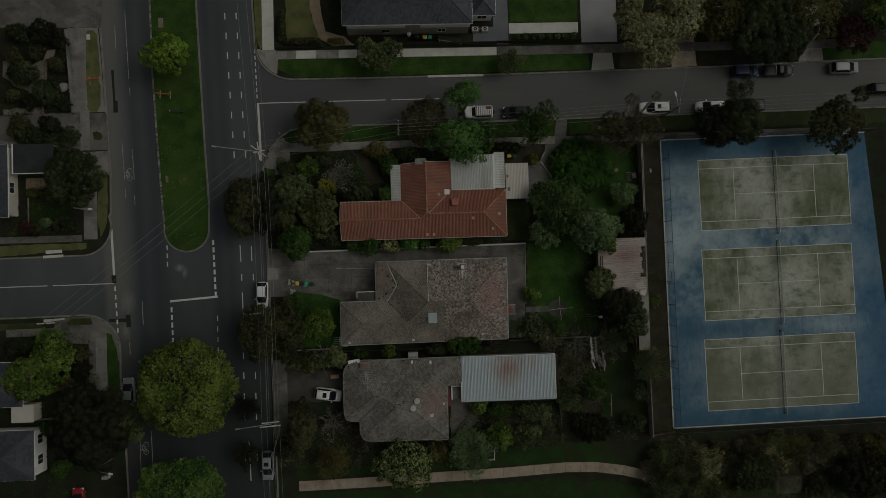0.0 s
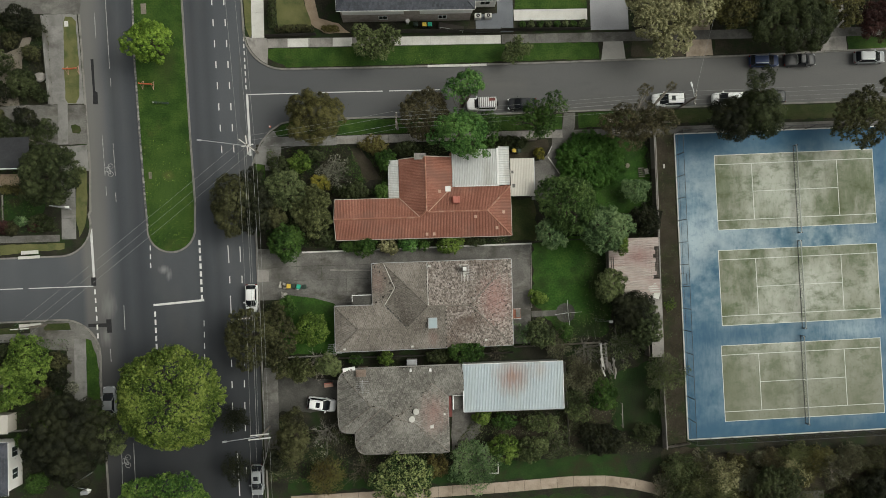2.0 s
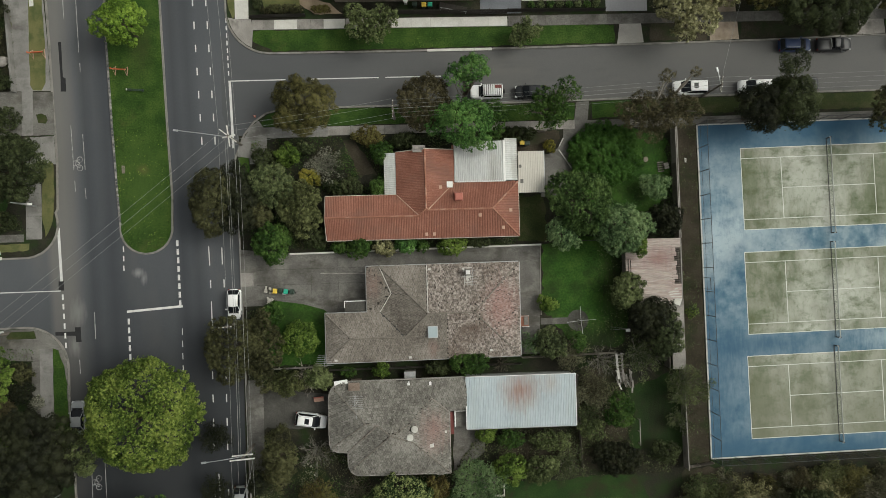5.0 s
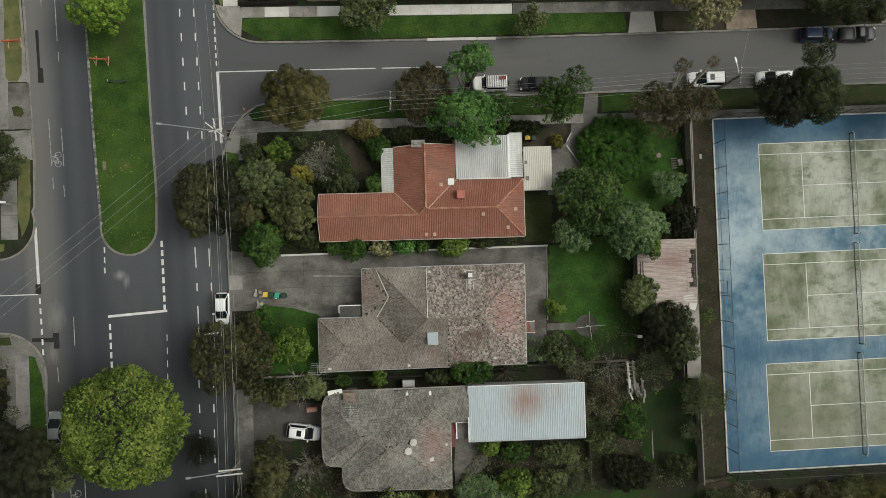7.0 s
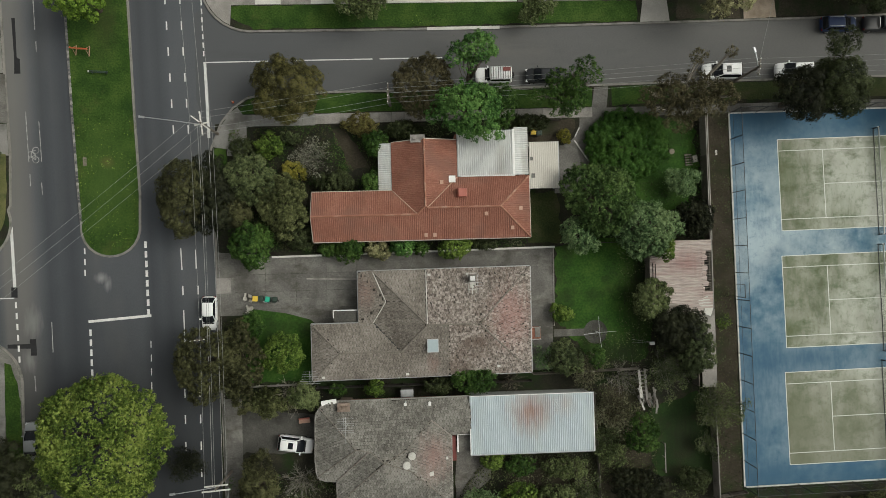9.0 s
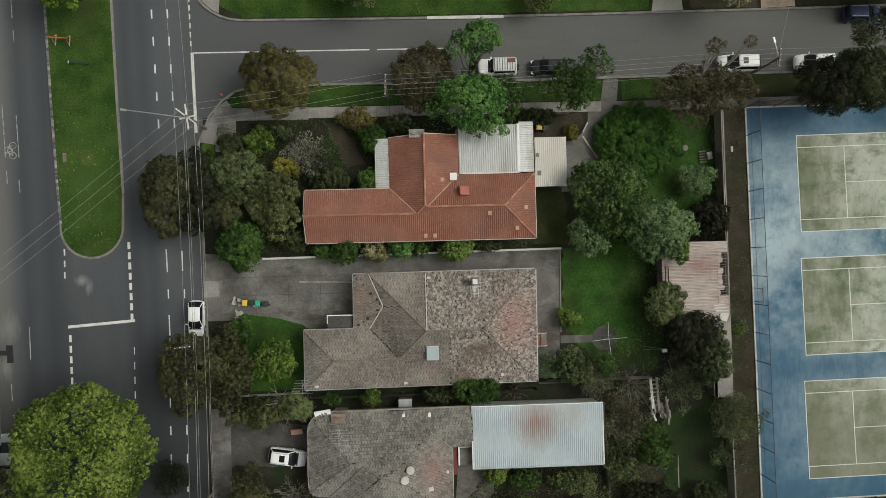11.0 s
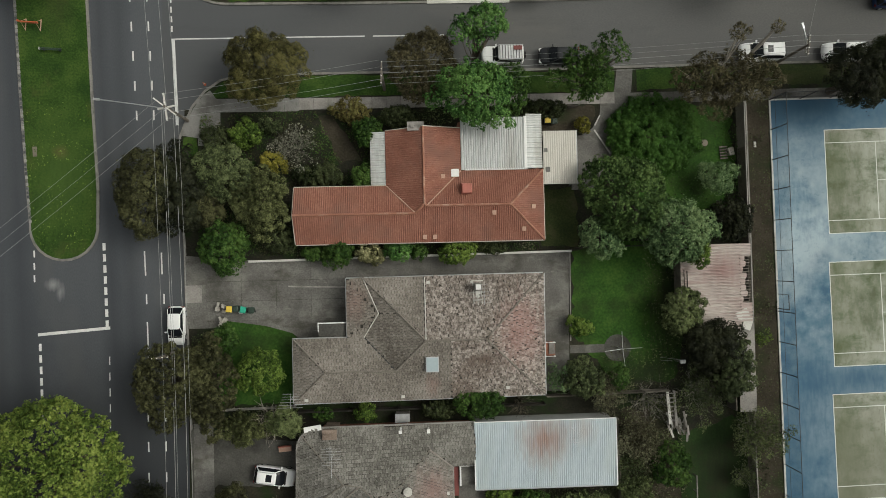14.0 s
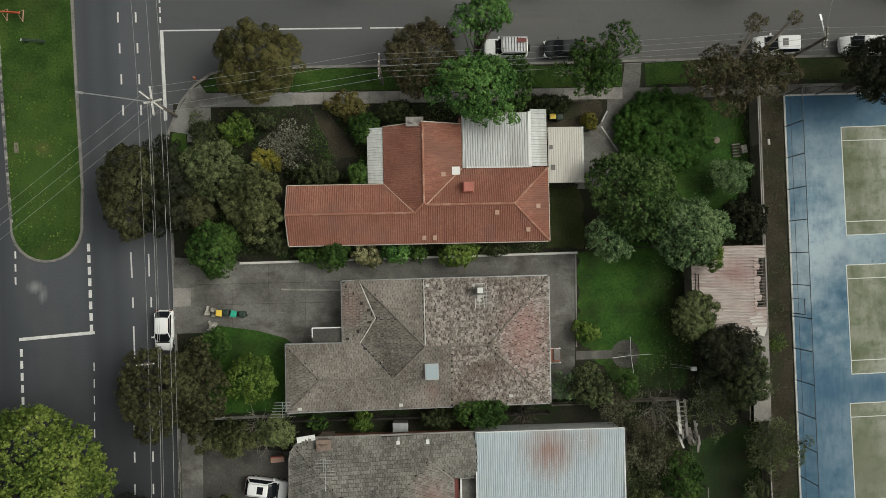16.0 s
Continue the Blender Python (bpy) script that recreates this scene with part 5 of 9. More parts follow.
caps = [(K, L), (K, J), (I, J), (I, (-15.75, -17.75, E)), (I, (-15.75, -11.45, E)), (L, (9.1, -5.55, E)), (L, (9.0, -17.55, E)), (K, B)]
eaves = [((-15.75, -17.8, E), (9.0, -17.6, E)), ((9.05, -17.55, E), (9.15, -5.55, E)), ((9.1, -5.5, E), (-10.45, -5.6, E)), ((-10.5, -5.6, E), (-10.5, -11.4, E)), ((-10.5, -11.4, E), (-15.8, -11.4, E)), ((-15.8, -11.4, E), (-15.8, -17.75, E))]
r2 = tiled_roof(h2, faces, caps, eaves, GREY_TILE_B, GREY_CAP_DARK, 0.31, 0.35, False, 2, None, GREY_DECK, rough, GREY_TILE, cap_r=0.09)
for a, b in ((B, C), (C, D)):
    part("valley", Geo().tube([Vector(a) + Vector((0, 0, 0.09)), Vector(b) + Vector((0, 0, 0.09))], 0.055, 5), CONCRETE_PALE, r2, "pale mortared valley line")
part("flashing", Geo().tube([(-2.75, -5.7, 2.78), (-2.75, -11.5, 5.28)], 0.06, 5), CONCRETE_PALE, r2, "pale flashing line up the roof")
part("valley", Geo().tube([Vector(D) + Vector((0, 0, 0.03)), Vector(J) + Vector((0, 0, 0.03))], 0.06, 5), DARK_STEEL, r2, "dark valley gutter")
house_walls(h2, [(-15.2, -17.2), (8.5, -17.1), (8.5, -6.1), (-10, -6.1), (-10, -11.9), (-15.2, -11.9)], 2.6, BRICK, [(-12.6, -11.9, 0, 1.8, 0.9, 1.2), (-15.2, -14.6, 90, 1.8, 0.9, 1.2), (-10, -8.6, 90, 1.6, 0.9, 1.2), (0, -6.1, 0, 1.8, 0.9, 1.2), (5, -6.1, 0, 1.4, 0.9, 1.2), (-6, -17.15, 0, 1.8, 0.9, 1.2), (3, -17.1, 0, 1.8, 0.9, 1.2), (8.5, -9, 90, 1.8, 0.9, 1.2)])
sl = part("skylight", Geo().box(-2.2, -14.0, 4.0, 1.25, 1.45, 0.72), STEEL, h2, "pale glass skylight in a metal upstand")
part("pane", Geo().box(-2.2, -14.0, 4.71, 1.1, 1.3, 0.04), SKYLIGHT, sl)
ch = part("chimney", Geo().box(2.4, -6.7, 2.9, 0.7, 0.7, 1.5).box(2.4, -6.7, 4.4, 0.82, 0.82, 0.1), CONCRETE, h2, "pale mortared chimney")
for x0, x1, y in ((1.8, 3.0, -6.15), (1.7, 3.15, -7.25), (1.95, 2.85, -8.0)):
    part("flashing", Geo().tube([(x0, y, 2.82 + 0.42 * (-5.6 - y)), (x1, y, 2.82 + 0.42 * (-5.6 - y))], 0.05, 5), CONCRETE_PALE, r2, "pale mortar line beside the chimney")
for x in (2.0, 2.4, 2.8):
    part("flashing", Geo().tube([(x, -7.1, 3.45), (x, -8.5 + 0.3 * abs(x - 2.4), 4.03)], 0.045, 5), CONCRETE_PALE, r2, "pale flashing line above the chimney")
part("chimney_pot", Geo().box(2.4, -6.7, 4.5, 0.5, 0.5, 0.25), WHITE_PAINT, ch)
part("flashing", Geo().box(2.45, -7.5, 3.55, 0.5, 0.8, 0.09).box(1.9, -6.6, 3.05, 0.3, 0.9, 0.1), CONCRETE_PALE, ch, "pale lead flashing round the stack")
an = part("aerial", Geo().tube([(2.9, -7.2, 3.2), (2.9, -7.2, 5.2)], 0.025, 5).tube([(2.9, -8.4, 5.2), (2.9, -6.2, 5.15)], 0.02, 5), STEEL, h2, "metal television aerial")
for k in range(6):
    part("element", Geo().tube([(2.3 + 0.04 * k, -8.2 + 0.35 * k, 5.18), (3.5 - 0.04 * k, -8.2 + 0.35 * k, 5.18)], 0.014, 4), STEEL, an)
pr = part("porch_roof", Geo().box(-11.9, -10.7, 2.3, 2.8, 1.35, 0.08), DARK_DRIVE, h2, "flat dark porch roof with white edge")
part("fascia", Geo().box(-11.9, -9.98, 2.28, 2.9, 0.1, 0.16).box(-13.33, -10.4, 2.28, 0.08, 0.9, 0.14), WHITE_PAINT, pr)
for x, y, z in ((-5.1, -17.3, 2.95), (5.2, -16.7, 3.1), (-14.5, -17.4, 2.95), (-2.4, -6.2, 3.0)):
    part("roof_vent", Geo().box(x, y, z - 0.15, 0.34, 0.24, 0.3), CONCRETE_PALE, h2)
st = thing("back_step", 10.0, -13.4, 0, 0, "small brick and timber back step by the door", "steps")
part("tread", Geo().box(0, 0, 0, 1.1, 1.4, 0.35), RED_BRICK, st), part("tread", Geo().box(0.2, 0.05, 0.35, 0.6, 1.1, 0.12), CONCRETE, st)
for b in (-0.7, 0.7):
    part("handrail", Geo().tube([(-0.5, b, 0.9), (0.5, b, 0.9), (0.5, b, 0)], 0.035, 6), WHITE_PAINT, st)

# ---- the rounded grey house
h3 = thing("house", 0, 0, 0, 0, "single-storey house with weathered grey tiles and rounded corners", "house", "houses")
E3 = 2.8
P, R, M, U, T, S2 = (-10.9, -25.1, 4.8), (-9.4, -25.3, 4.75), (-7.8, -26.6, 5.05), (-5.4, -25.3, 4.85), (-2.6, -22.4, 3.65), (-5.0, -27.6, 4.7)
nw_curve = [(x, y, E3) for x, y in arc(-13.4, -22.3, 2.2, 100, 178, 6)]
sw_curve = [(x, y, E3) for x, y in arc(-14.3, -27.7, 1.3, 180, 265, 5)]
s_curve = [(x, y, E3) for x, y in arc(-11.8, -30.5, 1.5, 180, 268, 5)]
faces = [[nw_curve[0], (1.85, -20.1, E3), (1.85, -22.3, 3.68), T, U, M, R, P] + list(reversed(nw_curve[1:4])), nw_curve[3:] + sw_curve[:3] + [P], sw_curve[2:] + [(-13.3, -29.0, E3), R, P], [(-13.3, -29.0, E3)] + s_curve[:3] + [M, R], s_curve[2:] + [(-0.4, -32.05, E3), S2, M], [(-0.4, -32.05, E3), (-0.4, -24.3, E3), T, U, S2], [U, M, S2], [T, (1.85, -22.3, 3.68), (1.8, -24.25, E3), (-0.4, -24.3, E3)]]
caps = [(P, nw_curve[3]), (P, sw_curve[2]), (R, (-13.2, -28.9, 2.95)), (R, M), (M, s_curve[2]), (S2, (-0.4, -32.05, E3)), (M, S2), (T, (-0.45, -24.3, 2.9)), (P, R), (M, U)]
edge = [(1.85, -20.05, E3)] + nw_curve + sw_curve + [(-13.35, -29.0, E3)] + s_curve + [(-0.4, -32.1, E3), (-0.35, -24.3, E3)]
r3 = tiled_roof(h3, faces, caps, list(zip(edge, edge[1:])), GREY_TILE_C, GREY_CAP_DARK, 0.31, 0.35, False, 3, CONCRETE, GREY_DECK, gutter_r=0.1, cap_r=0.07)
for a, b in ((R, (-13.2, -28.9, 2.95)), (T, (-0.45, -24.3, 2.9))):
    part("ridge_mortar", Geo().tube([Vector(a) + Vector((0, 0, 0.07)), Vector(b) + Vector((0, 0, 0.07))], 0.08, 6), GREY_CAP, r3, "pale mortared ridge")
for a in ((U, T), ):
    part("valley", Geo().tube([Vector(a[0]) + Vector((0, 0, 0.03)), Vector(a[1]) + Vector((0, 0, 0.03))], 0.05, 5), GREY_CAP_DARK, r3)
part("window_hood", Geo().box(-15.1, -25.4, 2.55, 0.9, 6.6, 0.18).box(-14.62, -25.4, 2.73, 0.1, 6.4, 0.22), CONCRETE_DARK, h3, "concrete band over the front windows")
house_walls(h3, [(-15.0, -28.4), (-12.8, -28.7), (-12.7, -31.0), (-11, -31.6), (-0.9, -31.6), (-0.9, -23.9), (1.4, -23.9), (1.4, -20.6), (-13.2, -20.6), (-15.0, -22.4)], 2.7, RED_BRICK, [(-15.0, -25.4, 90, 2.4, 0.8, 1.3), (-6, -31.6, 0, 2.0, 0.9, 1.2), (-0.9, -29, 90, 1.6, 0.9, 1.2), (-8, -20.6, 0, 1.6, 0.9, 1.2)])
ch = part("chimney", Geo().box(-12.3, -20.7, 0, 1.3, 0.85, 3.3).box(-12.3, -20.7, 3.3, 1.4, 0.95, 0.1), BRICK, h3, "broad brown-brick chimney")
for k in range(3):
    part("chimney_pot", Geo().disc(-12.7 + 0.4 * k, -20.7, 3.4, 0.15, 0.22, 8), BRICK, ch)
part("wall_cap", Geo().box(-14.0, -20.2, 2.7, 1.7, 0.5, 0.15, 8), WHITE_PAINT, h3)
an = part("aerial", Geo().tube([(-11.9, -22.5, 3.6), (-11.9, -22.5, 5.4)], 0.025, 5).tube([(-11.9, -21.3, 5.4), (-11.9, -24.2, 5.4)], 0.022, 5), STEEL, h3, "metal television aerial")
for k in range(7):
    part("element", Geo().tube([(-12.8, -21.5 - 0.25 * k, 5.42), (-11.0, -21.5 - 0.25 * k, 5.42)], 0.013, 4), STEEL, an)
for x, y, z in ((-4.8, -25.9, 4.9), (-5.4, -26.9, 4.9)):
    part("roof_ventilator", Geo().disc(x, y, z - 0.4, 0.28, 0.45, 14).disc(x, y, z + 0.05, 0.42, 0.16, 14).disc(x, y, z + 0.2, 0.25, 0.1, 12), CONCRETE_PALE, h3, "pale round roof ventilator")
part("roof_vent", Geo().box(-2.8, -28.3, 3.6, 0.7, 0.4, 0.3, 8), CONCRETE_PALE, h3), part("roof_vent", Geo().box(-0.9, -26.8, 3.0, 0.25, 0.25, 0.25), CONCRETE_PALE, h3)
part("flue", Geo().tube([(-5.4, -20.4, 2.7), (-5.4, -20.4, 4.3)], 0.09, 8).box(-5.4, -20.4, 4.3, 0.3, 0.3, 0.18), WHITE_PAINT, h3), part("flue", Geo().tube([(-2.7, -20.5, 2.7), (-2.7, -20.5, 3.9)], 0.08, 8).box(-2.7, -20.5, 3.9, 0.3, 0.4, 0.14), WHITE_PAINT, h3)
tk = thing("water_heater", -5.25, -19.75, 0, 0, "grey metal heater unit against the brick wall", "heater")
part("cabinet", Geo().box(0, 0, 0, 1.4, 0.8, 1.5, 0, 0.97), CONCRETE, tk), part("lid", Geo().box(0, 0, 1.5, 1.46, 0.86, 0.06), STEEL, tk), part("pipe", Geo().tube([(0.5, -0.3, 1.2), (0.5, -0.7, 1.4)], 0.04, 6), STEEL, tk)
lk = thing("covered_link", 1.0, -25.4, 0, 0, "small flat-roofed link between house and shed", "porch")
part("link_roof", Geo().box(0.1, 0, 2.3, 1.4, 1.9, 0.08), CONCRETE_DARK, lk), part("rim", Geo().box(-0.62, 0, 2.32, 0.16, 1.95, 0.14).box(0.1, 1.0, 2.32, 1.5, 0.14, 0.14), WHITE_PAINT, lk), part("door_panel", Geo().box(-1.05, -0.6, 0, 0.5, 2.8, 2.2), RED_PAINT, lk, "dark red painted side panel")
for b in (-0.9, 0.9):
    part("post", Geo().box(0.6, b, 0, 0.1, 0.1, 2.3), TIMBER, lk)

# ---- sheds
sh = thing("shed", 8.8, -23.3, 0, 0, "large shed with pale blue ribbed iron roof and a rust stain", "shed")
sheet_roof("iron_roof", -7.0, -3.3, 7.05, 3.3, 2.95, 3.25, TIN_BLUE, sh, "y", 0.21, 0.05)
for a, b, w, d in ((0, 3.05, 13.6, 0.12), (0, -3.05, 13.6, 0.12), (-6.8, 0, 0.12, 6.2), (6.8, 0, 0.12, 6.2)):
    part("wall", Geo().box(a, b, -0.05, w, d, 2.9), TIN_WHITE, sh)
part("gutter", Geo().tube([(-7.0, -3.36, 2.92), (7.05, -3.36, 2.92)], 0.08, 6), STEEL, sh), part("barge", Geo().box(-7.0, 0, 2.98, 0.1, 6.6, 0.16).box(7.05, 0, 2.98, 0.1, 6.6, 0.16).box(0, 3.32, 3.18, 14, 0.08, 0.14), WHITE_PAINT, sh)
an = part("aerial", Geo().tube([(2.6, 2.5, 3.1), (2.6, 2.5, 4.6)], 0.025, 5).tube([(2.6, 1.2, 4.55), (2.6, 3.4, 4.6)], 0.02, 5), STEEL, sh, "metal television aerial")
for k in range(6):
    part("element", Geo().tube([(2.1, 1.4 + 0.3 * k, 4.58), (3.1, 1.4 + 0.3 * k, 4.58)], 0.013, 4), STEEL, an)

gs = thing("garden_shed", 27.05, -7.0, 0, 0, "old garden shed with faded pinkish iron roof, sheets missing", "shed")
sheet_roof("iron_roof", -4.0, -4.6, 2.05, 3.95, 2.4, 2.5, TIN_PINK, gs, "x", 0.3, 0.12)
sheet_roof("iron_roof", 2.05, 2.7, 3.2, 3.95, 2.5, 2.5, TIN_PINK, gs, "x", 0.3, 0.12)
sheet_roof("iron_roof", 2.05, -4.0, 3.2, -2.0, 2.5, 2.5, TIN_PINK, gs, "x", 0.3, 0.12)
for k in range(8):
    sheet_roof("iron_roof", 2.05, -2.0 + 0.6 * k, 2.3 + 0.5 * abs(math.sin(k * 1.9)) * (1 - 0.05 * k), -1.42 + 0.6 * k, 2.5, 2.5, TIN_PINK, gs, "x", 0.3, 0.12)
for k in range(16):
    part("batten", Geo().box(2.65, -1.9 + 0.3 * k, 2.4, 1.15, 0.1, 0.07, random.uniform(-4, 4)), TIMBER, gs)
for a, b, w, d in ((0, 3.8, 6.1, 0.1), (0, -3.8, 6.1, 0.1), (-3.7, 0, 0.1, 7.6), (3.05, 0, 0.1, 7.6)):
    part("wall", Geo().box(a, b, -0.05, w, d, 2.38), TIMBER, gs)
part("floor_inside", Geo().box(0, 0, -0.05, 6, 7.5, 0.12), TIMBER_DARK, gs)
part("edge_beam", Geo().box(3.28, 0, 2.42, 0.12, 7.9, 0.14), CONCRETE, gs)
part("loose_sheet", Geo().box(2.2, -3.2, 2.55, 1.3, 0.9, 0.04, 28).box(2.7, -4.1, 2.5, 0.9, 1.3, 0.04, -20), CONCRETE_PALE, gs, "loose bent pale roof sheets")
part("ladder", Geo().tube([(-3.7, 1.4, 2.58), (-3.7, -1.4, 2.58)], 0.05, 6).tube([(-3.4, 1.3, 2.58), (-3.35, -1.6, 2.58)], 0.05, 6), TIMBER_DARK, gs)
ls = thing("lean_to", 29.0, -15.6, 0, 0, "narrow white lean-to roof beside the boundary fence", "shed")
part("roof_sheet", Geo().box(0.8, 0, 2.0, 1.7, 9.0, 0.06), CONCRETE, ls), part("wall", Geo().box(-0.4, 0, -0.05, 0.1, 8.8, 2.05), TIMBER, ls), part("wall", Geo().box(1.6, 0, -0.05, 0.1, 8.8, 2.05), TIMBER, ls)

# ---- houses at the edges
def edge_house(x0, y0, x1, y1, eave, rise, roof_mat, wall_mat, label, windows, walls_in=0.45):
    cx, cy = (x0 + x1) / 2, (y0 + y1) / 2
    h = thing("house", cx, cy, 0, 0, label, "house", "houses")
    w, d = (x1 - x0) / 2, (y1 - y0) / 2
    r = min(w, d)
    a, b = ((-w + r, 0, eave + rise), (w - r, 0, eave + rise)) if w >= d else ((0, -d + r, eave + rise), (0, d - r, eave + rise))
    sw, se, ne, nw = (-w, -d, eave), (w, -d, eave), (w, d, eave), (-w, d, eave)
    faces = [[sw, se, b, a], [se, ne, b], [ne, nw, a, b], [nw, sw, a]] if w >= d else [[sw, se, a], [se, ne, b, a], [ne, nw, b], [nw, sw, a, b]]
    ends = [(a, b)] + ([(a, sw), (a, nw), (b, se), (b, ne)] if w >= d else [(a, sw), (a, se), (b, nw), (b, ne)])
    tiled_roof(h, faces, ends, [(sw, se), (se, ne), (ne, nw), (nw, sw)], roof_mat, roof_mat, 0.32, 0.36, False, int(abs(x0)), WHITE_PAINT)
    k = walls_in
    house_walls(h, [(-w + k, -d + k), (w - k, -d + k), (w - k, d - k), (-w + k, d - k)], eave - 0.1, wall_mat, [(wx - cx, wy - cy, rz, ww, z0, wh) for wx, wy, rz, ww, z0, wh in windows])
    return h


n_house = edge_house(-14.2, 29.1, 4.9, 44, 5.1, 3.0, SLATE, GREY_BRICK, "two-storey brick house with dark slate hip roof and white eaves", [(-10.5, 29.55, 0, 1.6, 3.2, 1.2), (-1, 29.55, 0, 1.2, 3.2, 1.2), (2.5, 29.55, 0, 1.6, 3.2, 1.2), (-8, 29.55, 0, 1.2, 0.9, 1.2), (0.5, 29.55, 0, 1.2, 0.9, 1.2)])
part("white_band", Geo().box(-5.3 + 0.65, -7.05, 2.9, 8.6, 0.24, 1.05).box(5.6, -7.05, 2.9, 7.4, 0.24, 1.05), WHITE_WALL, n_house, "white rendered band under the eaves")
edge_house(4.95, 31, 8.6, 38, 3.2, 1.0, SLATE, WHITE_WALL, "low slate-roofed wing with white walls", [(6.7, 31.45, 0, 1.4, 0.9, 1.2)])
edge_house(-74, -35.4, -59.9, -28.3, 3.8, 1.8, SLATE, WHITE_WALL, "white rendered house with dark grey roof", [(-60.35, -30, 90, 1.4, 1.0, 1.3), (-60.35, -33, 90, 1.4, 1.0, 1.3)])
edge_house(-76, -25.0, -61.8, -18.6, 3.2, 1.5, SLATE, RENDER_WALL, "cream house with dark grey roof", [(-62.25, -23.5, 90, 1.4, 1.0, 1.3)])
edge_house(-80, 2.5, -63.6, 13.2, 3.0, 1.6, SLATE, RENDER_WALL, "cream walled house with dark roof among trees", [(-64.05, 7, 90, 1.6, 0.9, 1.2)])
vp = thing("carport", -60.2, 11.1, 0, 0, "flat dark grey carport roof with a white fascia", "carport")
part("carport_roof", Geo().box(0, 0, 2.45, 5.9, 4.3, 0.12), DARK_FLAT, vp)
part("fascia", Geo().box(-2.98, 0, 2.4, 0.16, 4.4, 0.24).box(0, -2.18, 2.4, 5.9, 0.12, 0.22), WHITE_PAINT, vp)
for a in (-2.7, 2.7):
    for b in (-1.9, 1.9):
        part("post", Geo().box(a, b, -0.02, 0.12, 0.12, 2.48), TIMBER, vp)

gs2 = thing("garden_shed", -62.4, -26.2, 0, 0, "small shed with a flat cream sheet roof", "shed")
part("roof_sheet", Geo().box(0, 0, 2.2, 3.2, 2.6, 0.08), CREAM_FLAT, gs2)
for a, b, w, d in ((0, 1.15, 2.9, 0.1), (0, -1.15, 2.9, 0.1), (1.4, 0, 0.1, 2.2), (-1.4, 0, 0.1, 2.2)):
    part("wall", Geo().box(a, b, -0.02, w, d, 2.24), RENDER_WALL, gs2)

